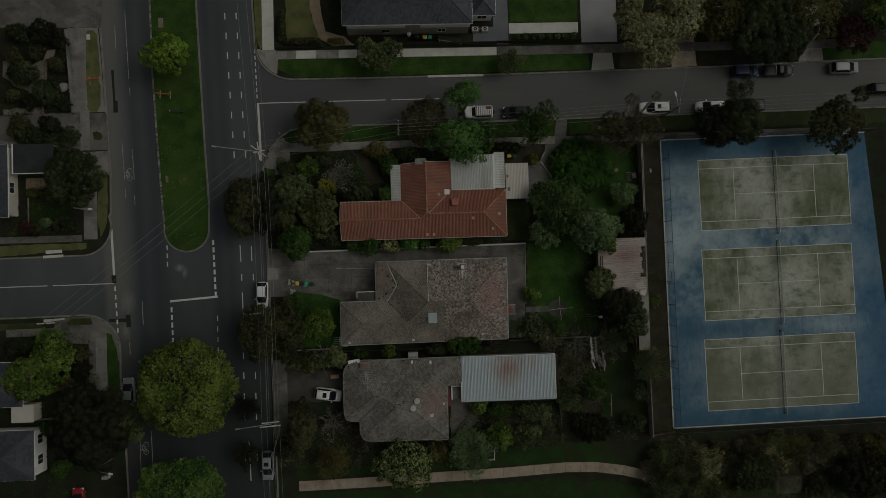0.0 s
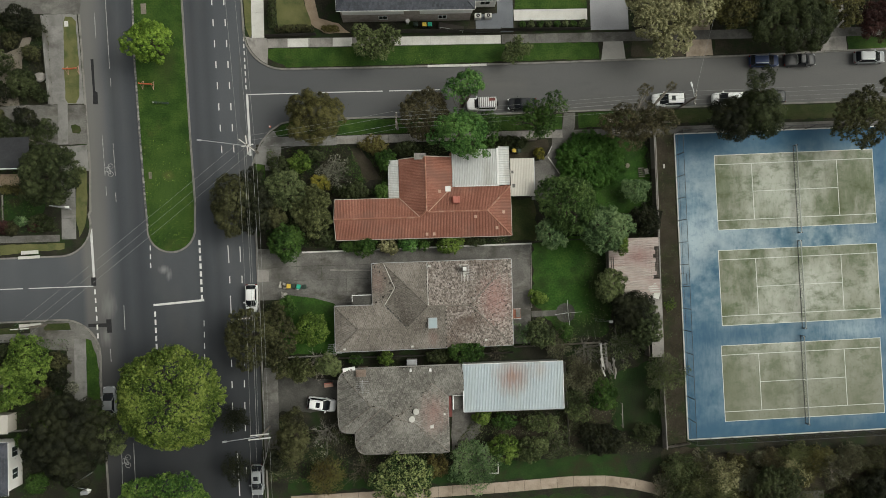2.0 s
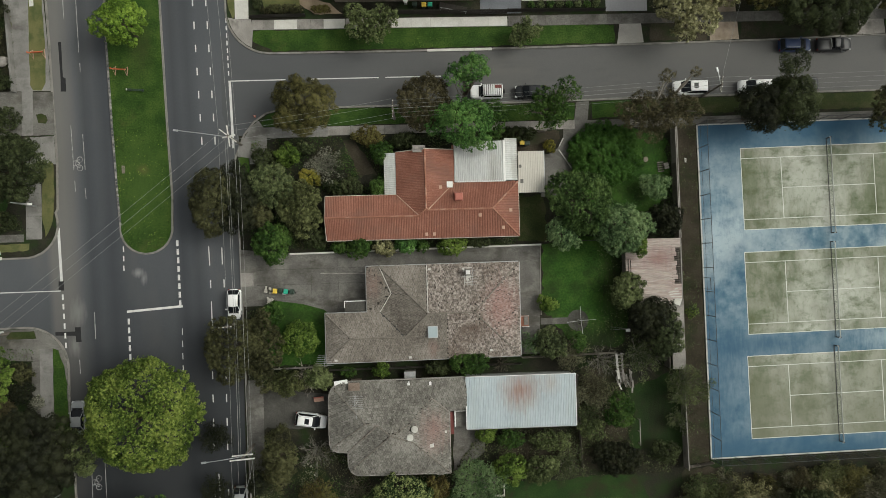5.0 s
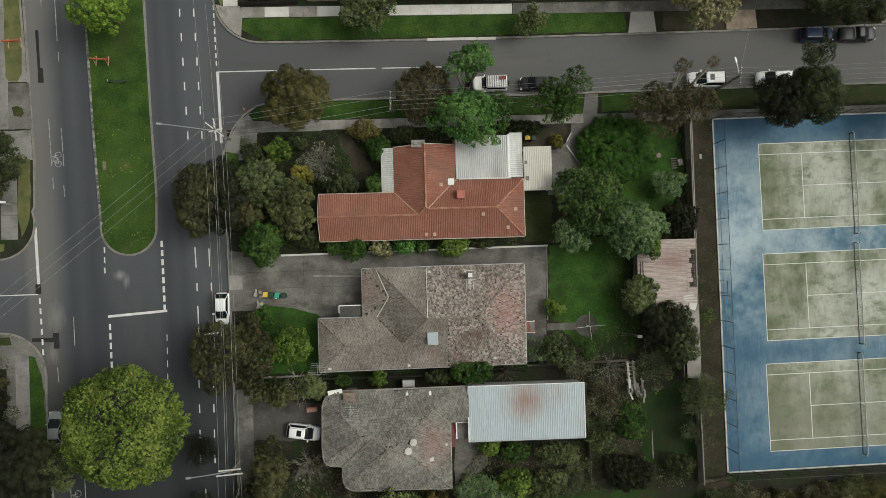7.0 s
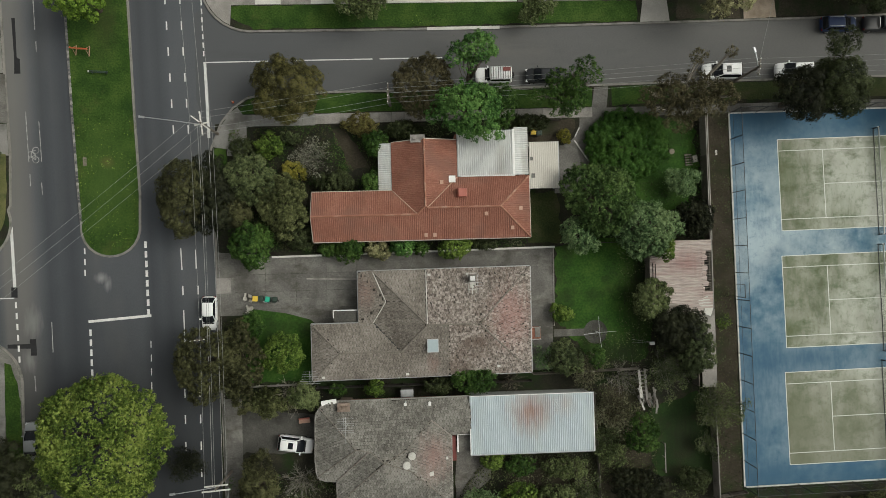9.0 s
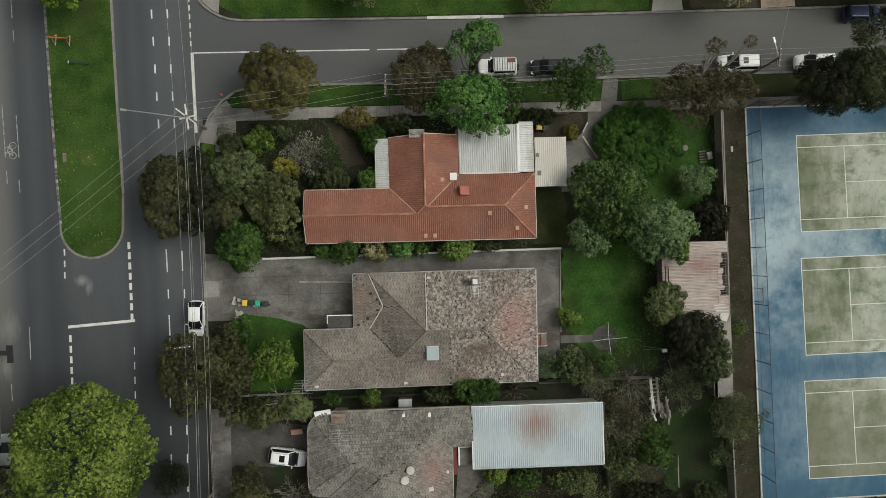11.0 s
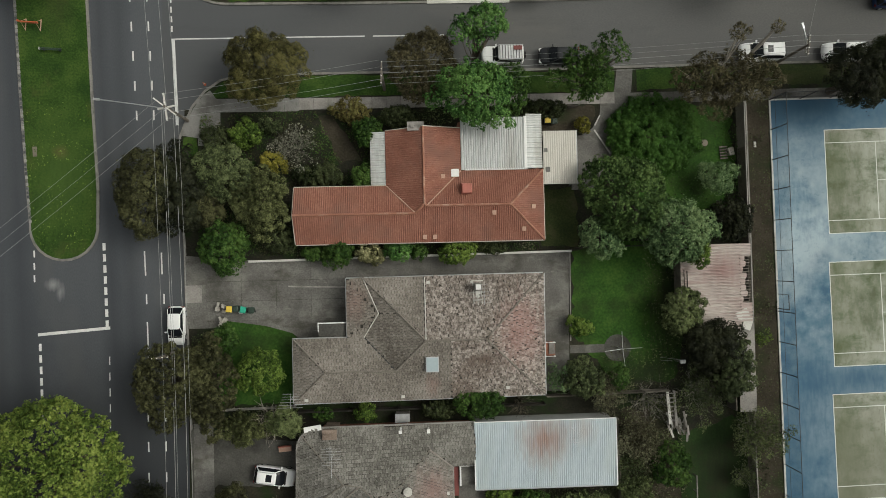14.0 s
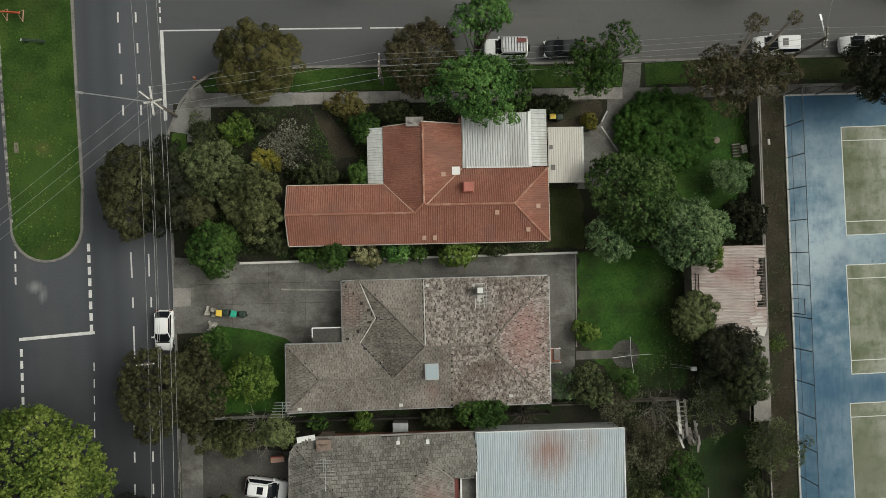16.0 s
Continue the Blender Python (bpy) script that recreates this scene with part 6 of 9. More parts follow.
# ---------------------------------------------------------------- trees and shrubs
LEAF = {
    "bright": leaf_mat("bright_green_leaves", (0.0224, 0.062, 0.0153), (0.0671, 0.15, 0.0363), (0.137, 0.254, 0.0709)),
    "lime": leaf_mat("yellow_green_leaves", (0.0252, 0.047, 0.00924), (0.0798, 0.13, 0.0235), (0.168, 0.235, 0.0521)),
    "plane": leaf_mat("plane_tree_leaves", (0.028, 0.05, 0.01), (0.09, 0.137, 0.026), (0.215, 0.268, 0.064)),
    "green": leaf_mat("mid_green_leaves", (0.0138, 0.0329, 0.00726), (0.0343, 0.0739, 0.015), (0.0773, 0.131, 0.0312)),
    "soft": leaf_mat("soft_green_leaves", (0.0203, 0.0535, 0.00952), (0.044, 0.105, 0.019), (0.0714, 0.143, 0.0298), 0.08),
    "dark": leaf_mat("dark_green_leaves", (0.014, 0.019, 0.0075), (0.034, 0.044, 0.018), (0.07, 0.084, 0.036)),
    "vdark": leaf_mat("very_dark_leaves", (0.008, 0.0098, 0.006), (0.018, 0.0206, 0.011), (0.034, 0.038, 0.019)),
    "brown": leaf_mat("olive_brown_leaves", (0.024, 0.023, 0.009), (0.07, 0.066, 0.023), (0.135, 0.126, 0.046)),
    "darkbrown": leaf_mat("dark_brown_leaves", (0.0196, 0.0201, 0.0096), (0.0477, 0.0494, 0.0216), (0.0909, 0.0926, 0.042)),
    "bronze": leaf_mat("dull_bronze_leaves", (0.032, 0.029, 0.014), (0.07, 0.062, 0.032), (0.12, 0.106, 0.06)),
    "olive": leaf_mat("dull_olive_leaves", (0.0253, 0.0345, 0.0149), (0.0575, 0.0747, 0.0322), (0.115, 0.138, 0.0633)),
    "olivegrey": leaf_mat("olive_grey_leaves", (0.0266, 0.0311, 0.0116), (0.0703, 0.0799, 0.0306), (0.148, 0.163, 0.0715)),
    "garden": leaf_mat("dull_green_garden_leaves", (0.0197, 0.0394, 0.0112), (0.0508, 0.0918, 0.0258), (0.119, 0.18, 0.0579)),
    "plane2": leaf_mat("green_plane_leaves", (0.024, 0.058, 0.013), (0.07, 0.135, 0.03), (0.17, 0.25, 0.058)),
    "limebright": leaf_mat("fresh_yellow_green_leaves", (0.048, 0.085, 0.013), (0.12, 0.205, 0.029), (0.225, 0.325, 0.056)),
    "grey": leaf_mat("grey_green_leaves", (0.0237, 0.0326, 0.0136), (0.0666, 0.0858, 0.0354), (0.148, 0.175, 0.0803)),
    "silver": leaf_mat("silvery_leaves", (0.0428, 0.08, 0.0326), (0.112, 0.177, 0.0763), (0.219, 0.302, 0.14)),
    "gum": leaf_mat("gum_leaves", (0.0344, 0.0458, 0.0166), (0.0859, 0.109, 0.0435), (0.164, 0.194, 0.0848)),
    "yellowgum": leaf_mat("straw_gum_leaves", (0.1, 0.1, 0.046), (0.25, 0.24, 0.125), (0.43, 0.42, 0.24)),
    "white": leaf_mat("white_blossom", (0.045, 0.05, 0.03), (0.13, 0.13, 0.1), (0.28, 0.28, 0.23), 0.4),
    "cream": leaf_mat("cream_flowering_leaves", (0.014, 0.03, 0.009), (0.06, 0.088, 0.03), (0.25, 0.285, 0.115), 0.4),
    "gold": leaf_mat("golden_leaves", (0.07, 0.07, 0.012), (0.16, 0.15, 0.026), (0.28, 0.25, 0.05)),
    "orange": leaf_mat("rusty_leaves", (0.0384, 0.0314, 0.0108), (0.096, 0.0784, 0.027), (0.163, 0.157, 0.054)),
    "twig": leaf_mat("dry_twig_leaves", (0.0416, 0.0384, 0.0212), (0.101, 0.099, 0.0588), (0.178, 0.185, 0.118)),
    "red": leaf_mat("plum_leaves", (0.0168, 0.0084, 0.00784), (0.0392, 0.0168, 0.0157), (0.07, 0.0336, 0.0269)),
}


def leaves(lobes, total, size, rng, head, loose=0.25):
    """Folded leaf sprays set on rounded heads that stand apart over the lobes of a crown: an array (n, 4, 3)."""
    heads, radii, dirs = [], [], []
    for c, r in lobes:
        c, r = np.array(c), np.array(r)
        n = int(r[0] * r[1] * (1.6 + 3.2 * loose) / head ** 2) + 3
        z = -0.12 + 1.12 * np.clip((np.arange(n) + rng.uniform(-0.3, 1.3, n)) / n, 0, 1)
        a = 2.399963 * np.arange(n) + rng.normal(0, 0.25, n) + rng.uniform(0, 6.28)
        s = np.sqrt(np.maximum(0, 1 - z * z))
        d = np.stack([s * np.cos(a), s * np.sin(a), z], 1)
        p = c + d * r * rng.uniform(0.78, 1.12, (n, 1))
        hidden = np.zeros(n, bool)
        for c2, r2 in lobes:
            q = (p - np.array(c2)) / np.array(r2)
            hidden |= (q * q).sum(1) < 0.6
        keep = ~hidden
        heads.append(p[keep]), dirs.append(d[keep]), radii.append(head * rng.uniform(0.55, 1.3, keep.sum()))
    heads, dirs, radii = np.concatenate(heads), np.concatenate(dirs), np.concatenate(radii)
    share = radii ** 2 / (radii ** 2).sum()
    counts = np.maximum(5, (share * total).astype(int))
    at = np.repeat(np.arange(len(heads)), counts)
    n = len(at)
    v = rng.normal(0, 1, (n, 3)) + dirs[at] * 0.8 + np.array([0, 0, 0.55])
    v /= np.linalg.norm(v, axis=1)[:, None]
    stray = rng.random(n) < 0.2 * loose
    bumps = 1 + 0.16 * np.sin(7 * v[:, 0] + 3 * at) * np.sin(7 * v[:, 1] + 5 * at)
    shell = (1 - loose * rng.random(n) ** 1.5) * bumps
    pos = heads[at] + rng.normal(0, 1, (n, 3)) * (stray * head * 0.45)[:, None] + v * (radii[at] * shell)[:, None] * np.array([1, 1, 0.85])
    nrm = v + rng.normal(0, 0.12 + 0.5 * loose, (n, 3))
    nrm /= np.linalg.norm(nrm, axis=1)[:, None]
    side = np.cross(nrm, rng.normal(0, 1, (n, 3)))
    side /= np.linalg.norm(side, axis=1)[:, None]
    ahead = np.cross(nrm, side)
    sz = (size * rng.uniform(0.55, 1.3, n))[:, None]
    fold = nrm * sz * rng.uniform(-0.25, 0.25, (n, 1))
    tail, tip = pos - ahead * sz * 0.6, pos + ahead * sz * 0.6
    left, right = pos - side * sz * 0.42 + fold, pos + side * sz * 0.42 + fold
    return np.stack([tail, right, tip, left], 1)


def leaf_mesh(name, sprays, material, parent):
    """Each spray is one folded four-cornered face of two triangles."""
    n = len(sprays)
    me = bpy.data.meshes.new(name)
    me.vertices.add(n * 4)
    me.vertices.foreach_set("co", sprays.astype(np.float32).ravel())
    corner = (np.arange(n, dtype=np.int32)[:, None] * 4 + np.array([0, 1, 2, 0, 2, 3], dtype=np.int32)).ravel()
    me.loops.add(n * 6)
    me.loops.foreach_set("vertex_index", corner)
    me.polygons.add(n * 2)
    me.polygons.foreach_set("loop_start", np.arange(0, n * 6, 3, dtype=np.int32))
    me.update(calc_edges=True)
    me.materials.append(material)
    ob = new(name, me)
    if parent is not None:
        ob.parent = parent
    return ob


def tree(x, y, rx, ry, top, kind, label, style="round", cover=0.75, size=0.36, seed=0, name="tree", bark=None, base=None, trunk=True, group="", tops=(), head=0.0, fine=0.6, lean=(0, 0), core=0.0, loose=0.0):
    """A trunk with limbs and a crown of leaf sprays gathered in uneven lobes.
    styles: round (many small heads), loose (few large uneven heads), open (gaps and bare limbs), low (shrub down to the ground)."""
    rng = np.random.default_rng(seed + int(abs(x * 13 + y * 7)) + 1)
    t = thing(name, x, y, 0, 0, label, "shrub" if name == "shrub" else "tree", group)
    base = top * (-0.12 if style == "low" else 0.38) if base is None else base
    mid, rz = (top + base) / 2, (top - base) / 2
    n, k = {"round": (46, 0.27), "loose": (28, 0.33), "open": (17, 0.25), "low": (12, 0.42)}[style]
    if max(rx, ry) < 1.6:
        n = max(6, n // 3)
        k *= 1.25
    lobes = []
    wave = rng.uniform(0, 6.28, 3)
    for i in range(n):
        a, e = 2.399963 * i + rng.uniform(-0.5, 0.5), rng.uniform(-0.25, 1.0)
        q = math.sqrt(max(0, 1 - e * e))
        far = (1 - k) * (rng.uniform(0.9, 1.1) if style == "round" else rng.uniform(0.74, 1.18))
        far *= 0.94 + (0.4 if style == "round" else 1.0) * (0.07 * math.sin(2 * a + wave[0]) + 0.06 * math.sin(3 * a + wave[1]) + 0.05 * math.sin(5 * a + wave[2]))
        if style == "open":
            far *= rng.uniform(0.55, 1.25)
        r = k * rng.uniform(0.75, 1.3)
        c = (rx * far * q * math.cos(a), ry * far * q * math.sin(a), mid + rz * far * e)
        lobes.append((c, (r * rx * rng.uniform(0.8, 1.2), r * ry * rng.uniform(0.8, 1.2), r * (rz + min(rx, ry)) / 2)))
    for dx, dy, dz, r in tops:
        lobes.append(((dx, dy, dz), (r, r * 0.8, r * 0.6)))
    if style != "open":
        core = core or (0.74 if style == "round" else 0.64)
        lobes.append(((0, 0, mid), (core * rx, core * ry, core * rz)))
    lobes = [((c[0] + lean[0], c[1] + lean[1], c[2]), r) for c, r in lobes]
    wood = Geo()
    if trunk:
        fork = max(0.25, base * 0.85)
        r0 = 0.035 * top + 0.03 * max(rx, ry)
        wood.tube([(0, 0, -0.1), (0.05 * rx, 0, fork * 0.5), (lean[0] * 0.3, lean[1] * 0.3 + 0.04 * ry, fork), (lean[0], lean[1], mid)], [r0 * 1.25, r0, r0 * 0.85, r0 * 0.4], 8)
        for i, (c, r) in enumerate(lobes[: n + len(tops)]):
            if i < n and i % (1 if style == "open" else 3):
                continue
            slim = 1.0 if i < n else 0.5
            m = (c[0] * 0.45 + rng.uniform(-0.15, 0.15), c[1] * 0.45 + rng.uniform(-0.15, 0.15), fork + (c[2] - fork) * 0.55)
            end = (c[0], c[1], c[2] + (r[2] * 0.5 if style == "open" else 0))
            wood.tube([(lean[0] * 0.27, lean[1] * 0.27, fork * 0.9), m, end], [r0 * 0.5 * slim, r0 * 0.3 * slim, r0 * 0.1 * slim + 0.01], 5)
            if style == "open":
                for _ in range(9 if kind == "twig" else 5):
                    e2 = tuple(np.array(end) + rng.normal(0, 0.5, 3) * np.array(r))
                    wood.tube([m, tuple((np.array(m) + np.array(e2)) / 2 + rng.normal(0, 0.1, 3)), e2], [r0 * 0.22, r0 * 0.13, 0.015], 4)
        part("trunk", wood, bark or (PALE_BARK if kind == "twig" else BARK), t)
    size *= fine
    head = head or {"round": 0.6, "loose": 0.38, "open": 0.34, "low": 0.34}[style]
    head = min(head, 0.32 * min(rx, ry))
    if kind == "twig":
        cover *= 0.4
    total = int(cover * (30 if style == "open" else 50) * rx * ry / size ** 2) + 60
    leaf_mesh("crown", leaves(lobes, total, size, rng, head, loose or {"round": 0.16, "loose": 0.26, "open": 0.5, "low": 0.34}[style]), LEAF[kind], t)
    return t


def bare_shrub(x, y, r, h, label, seed, bark=None, kind="", cover=0.5, n=30, thick=0.028):
    """Many thin stems fanning out from the ground and forking into twigs, with a few leaves at the tips."""
    rng = np.random.default_rng(seed)
    t = thing("shrub", x, y, 0, 0, label, "shrub")
    wood, tips = Geo(), []
    for i in range(n):
        a, far = 2.399963 * i + rng.uniform(-0.4, 0.4), r * math.sqrt((i + 0.5) / n) * rng.uniform(0.8, 1.1)
        end = np.array([far * math.cos(a), far * math.sin(a), h * rng.uniform(0.55, 1.0)])
        bend = end * np.array([0.45, 0.45, 0.6]) + rng.normal(0, 0.08 * r, 3) * np.array([1, 1, 0.4])
        wood.tube([(0.12 * r * math.cos(a), 0.12 * r * math.sin(a), -0.05), tuple(bend), tuple(end)], [thick, thick * 0.7, thick * 0.35], 4)
        for _ in range(5):
            u = rng.uniform(0.15, 0.95)
            p = bend + (end - bend) * u
            q = p + (end - bend) * rng.uniform(0.25, 0.6) + rng.normal(0, 0.17 * r, 3) * np.array([1, 1, 0.6])
            wood.tube([tuple(p), tuple((p + q) / 2 + rng.normal(0, 0.03 * r, 3)), tuple(q)], [thick * 0.5, thick * 0.38, thick * 0.25], 4)
            tips += [q, (p + q) / 2]
    part("branchwork", wood, bark or PALE_BARK, t)
    if kind:
        lobes = [(tuple(p - np.array([0, 0, 0.05])), (0.16 * r + 0.05,) * 3) for p in tips[:: max(1, int(3 / cover))]]
        leaf_mesh("crown", leaves(lobes, int(len(lobes) * 45 * cover), 0.13, rng, 0.22, 0.8), LEAF[kind], t)
    return t


ST = "street trees"
tree(-17.6, 14.7, 3.9, 3.3, 5.2, "brown", "dense olive-brown rounded tree on the grass strip", "round", 1.1, 0.2, group=ST, head=0.72, core=0.9, loose=0.12, tops=((-0.6, 3.1, 4.4, 0.8), (1.1, 2.9, 4.2, 0.5)))
tree(-2.4, 15.0, 3.5, 3.6, 5.0, "bronze", "dull brown thinly leaved street tree", "loose", 0.8, 0.24, group=ST, core=0.78, loose=0.45)
tree(2.4, 12.1, 3.5, 3.0, 7.0, "bright", "bright green broad-leaved tree over the roof edge", "loose", 0.95, 0.34, group=ST, head=0.44, core=0.82, loose=0.36, tops=((2.6, -2.6, 4.6, 1.1), (0.6, -2.8, 4.4, 0.8), (-3.4, -0.6, 4.4, 1.0)))
tree(2.4, 14.9, 2.1, 1.75, 6.4, "bright", "bright green tree leaning over the street", "loose", 0.95, 0.34, group=ST, head=0.44, core=0.8, loose=0.36, lean=(1.2, 4.0), tops=((-0.9, -2.0, 4.6, 0.7), (-2.4, -1.1, 4.8, 1.0), (-1.6, -0.2, 5.2, 1.0)))
tree(6.2, 13.0, 1.8, 2.6, 4.6, "green", "darker green tree on the grass strip", "loose", 0.7, 0.36, group=ST)
tree(13.4, 13.6, 3.1, 3.0, 7.0, "green", "slender gum with green open crown", "open", 0.95, 0.3, 3, tops=((1.4, 2.2, 8.6, 0.9), (2.6, 1.0, 8.0, 0.7), (0.4, 1.6, 8.2, 0.6)), bark=PALE_BARK, group=ST)
tree(26.9, 12.8, 5.6, 3.7, 7.0, "bronze", "brownish gum with pale open limbs", "open", 0.6, 0.26, 5, tops=((0.4, 3.9, 7.6, 0.8), (3.9, 4.3, 7.8, 0.5)), bark=PALE_BARK, group=ST)
tree(40.5, 12.9, 3.1, 2.7, 6.6, "vdark", "dark dense street tree beside the courts", "round", 1.2, 0.26, head=0.8, group=ST)
tree(44.3, 13.6, 2.7, 3.5, 7.4, "dark", "dark dense street tree with a tall side limb", "round", 1.2, 0.26, head=0.8, tops=((-2.6, 3.9, 9.0, 1.0), (-1.4, 3.6, 8.8, 0.8), (-0.9, 4.5, 8.8, 0.6)), group=ST)
tree(58.6, 12.6, 3.9, 3.5, 7.4, "darkbrown", "dark dense street tree beside the courts", "loose", 0.85, 0.3, tops=((-1.5, 3.0, 9.0, 0.8), (0.9, 3.6, 9.4, 1.1), (-3.4, 1.6, 8.4, 0.7)), group=ST)
tree(-9.5, 25.3, 3.3, 2.7, 4.6, "gum", "small olive street tree on the grass", "open", 1.1, 0.3, 7, group=ST)
tree(10.6, 24.2, 2.2, 1.7, 3.2, "gum", "young olive street tree on the grass", "open", 1.0, 0.3, 8, group=ST)
tree(30.3, 26.6, 5.6, 5.2, 8.0, "yellowgum", "large straw-coloured gum over the footpath", "open", 1.0, 0.32, 9, bark=PALE_BARK)
tree(35.8, 30.6, 4.8, 4.4, 7.0, "yellowgum", "straw-coloured gum in a front garden", "open", 0.9, 0.32, 19, bark=PALE_BARK)
tree(41.8, 29.6, 4.6, 3.8, 6.5, "brown", "olive-yellow garden tree beside a house", "loose", 0.8, 0.38)
tree(49.3, 27.6, 6.2, 4.9, 6.5, "dark", "dark soft garden tree over the footpath", "round", 1.0, 0.3, head=0.8)
tree(56.0, 29.6, 4.0, 3.6, 6.5, "brown", "dull brown garden tree over the footpath", "loose", 0.8, 0.34)
tree(63.8, 27.2, 2.9, 2.6, 3.5, "red", "dark plum-leaved garden tree", "round", 0.8, 0.3)
tree(68.5, 30.5, 3.8, 3.5, 5, "lime", "yellow-green tree in a front garden", "loose", 0.8, 0.36)
tree(-39.8, 25.5, 3.2, 3.0, 6.0, "limebright", "bright yellow-green tree on the median", "loose", 0.9, 0.36)
tree(-37.2, -22.6, 6.9, 6.9, 9.5, "plane", "huge yellow-green plane tree over the main road", "round", 1.15, 0.36, 2, head=0.3, core=0.88, loose=0.55, tops=((1.0, 5.6, 6.2, 1.5), (6.0, 0.2, 5.6, 1.1), (-5.4, 3.4, 5.4, 1.3), (-5.6, -2.6, 5.0, 1.2), (3.4, -5.2, 5.2, 1.3)))
tree(-38.6, -37.2, 6.2, 4.6, 8.0, "plane2", "green plane tree over the main road", "round", 1.0, 0.36, 4, head=0.32, core=0.86, loose=0.5)
tree(-51.6, -27.6, 5.8, 5.4, 6.5, "vdark", "very dark dense garden tree", "round", 0.9, 0.26, head=0.8)
tree(-47.3, -26.4, 1.9, 2.6, 4.5, "gum", "thin grey tree at the kerb", "open", 0.8, 0.3)
tree(-57.0, -17.6, 3.3, 3.3, 5.5, "lime", "yellow-green garden tree by the corner", "loose", 0.9, 0.38)
tree(-60.4, -21.2, 3.4, 3.1, 4.8, "lime", "yellow-green garden tree beside a house", "loose", 0.9, 0.38)
tree(-53.4, 7.6, 4.4, 4.2, 6.0, "dark", "dark green garden tree over the footpath", "round", 0.85, 0.3)
# garden in front of the terracotta house
tree(-21.8, 4.9, 2.9, 2.9, 5.0, "grey", "grey-green tree with fine pale foliage", "loose", 0.95, 0.26, 1)
tree(-18.6, 1.9, 2.8, 3.2, 4.6, "olivegrey", "olive-grey tree with fine pale foliage", "loose", 0.95, 0.26, 6)
tree(-29.2, 3.0, 2.9, 4.1, 5.5, "darkbrown", "dark brown dense tree overhanging the road", "round", 0.9, 0.28, 2)
tree(-26.3, 3.4, 2.8, 4.4, 5.0, "vdark", "very dark dense tree beside the road", "round", 0.85, 0.28, 3)
tree(-23.6, 1.6, 1.4, 1.9, 4.0, "darkbrown", "brown dense small tree in the garden", "round", 0.9, 0.26)
tree(-22.2, -2.2, 2.5, 2.5, 4.2, "green", "mid-green bushy tree at the driveway", "loose", 0.9, 0.32)
tree(-20.3, 9.0, 1.75, 1.45, 2.8, "lime", "bright green shrub beneath trees", "low", 0.9, 0.3, name="shrub")
bare_shrub(-15.5, 7.6, 1.9, 2.4, "sparse white-flowering twiggy shrub in the front garden", 46, TWIG_GREY, "white", 0.3, 44)
tree(-17.5, 6.1, 1.3, 1.0, 3.6, "gold", "small golden shrub among grey trees", "low", 0.9, 0.24, name="shrub")
tree(-9.9, 11.2, 2.1, 1.2, 1.8, "orange", "rusty orange shrub beside the path", "low", 0.8, 0.28, name="shrub")
tree(-8.2, 9.0, 1.5, 1.7, 2.6, "green", "green rounded shrub by the awning", "low", 0.9, 0.28, name="shrub")
tree(-8.6, 4.5, 1.4, 1.3, 2.6, "green", "green rounded shrub by the awning", "low", 0.9, 0.28, name="shrub")
tree(-13.0, 4.8, 2.8, 1.2, 1.8, "dark", "dark clipped hedge below the windows", "low", 0.9, 0.24, name="shrub")
tree(-5.0, 10.6, 2.2, 1.1, 2.2, "dark", "dark hedge beside the footpath", "low", 0.9, 0.26, name="shrub")
tree(9.6, 11.2, 3.4, 0.9, 1.8, "dark", "dark hedge along the front boundary", "low", 0.9, 0.26, name="shrub")
tree(13.9, 9.6, 0.8, 0.8, 1.3, "gold", "small yellow-bronze shrub beside the drive", "low", 0.7, 0.24, name="shrub")
tree(-18.0, 10.0, 1.2, 0.8, 1.2, "grey", "low grey garden shrub", "low", 0.7, 0.24, name="shrub")
tree(-23.3, 8.6, 1.4, 1.5, 1.5, "dark", "dark low shrub at the corner", "low", 0.7, 0.26, name="shrub")
tree(-17.0, -1.6, 2.0, 1.4, 2.4, "dark", "dark green shrub beside the fence", "low", 0.8, 0.28, name="shrub")
tree(-13.6, -3.0, 1.4, 0.9, 1.8, "green", "light green shrub against the wall", "low", 0.8, 0.26, name="shrub")
for x, y, rx, ry, h, kind, label in ((-11.3, -2.9, 1.7, 1.6, 3.0, "green", "round green shrub beside the red roof"), (-8.3, -3.2, 1.3, 1.1, 2.2, "yellowgum", "straw-coloured shrub beside the wall"), (-5.4, -2.8, 1.3, 1.2, 2.8, "bright", "round green shrub beside the red roof"), (-3.3, -3.1, 1.1, 0.8, 1.8, "green", "green shrub beside the wall"), (0.6, -3.0, 1.9, 1.3, 2.6, "lime", "yellow-green variegated shrub beside the wall"), (4.0, -2.9, 1.5, 0.7, 1.8, "dark", "dark low shrub beside the wall")):
    tree(x, y, rx, ry, h, kind, label, "low", 0.9, 0.3, name="shrub")
# back gardens
tree(17.0, 2.0, 4.1, 4.0, 6.0, "garden", "large dull green garden tree", "loose", 1.0, 0.34, 2, loose=0.5)
tree(22.0, -1.6, 3.5, 3.3, 5.5, "silver", "pale grey-green garden tree beside the shed", "loose", 1.0, 0.3, 3, loose=0.55)
tree(24.3, -3.9, 1.3, 1.5, 5.4, "lime", "yellow-green tree top by the shed", "low", 0.8, 0.28)
tree(14.7, -2.1, 2.1, 2.1, 4.6, "silver", "pale grey-green garden tree", "loose", 0.9, 0.3, loose=0.45)
tree(27.2, 3.8, 1.95, 1.6, 2.8, "silver", "pale grey-green shrub on the lawn", "loose", 0.8, 0.26, name="shrub", loose=0.5)
tree(28.7, -0.4, 2.3, 2.2, 2.6, "vdark", "very dark shrub behind the shed", "low", 0.7, 0.3, name="shrub")
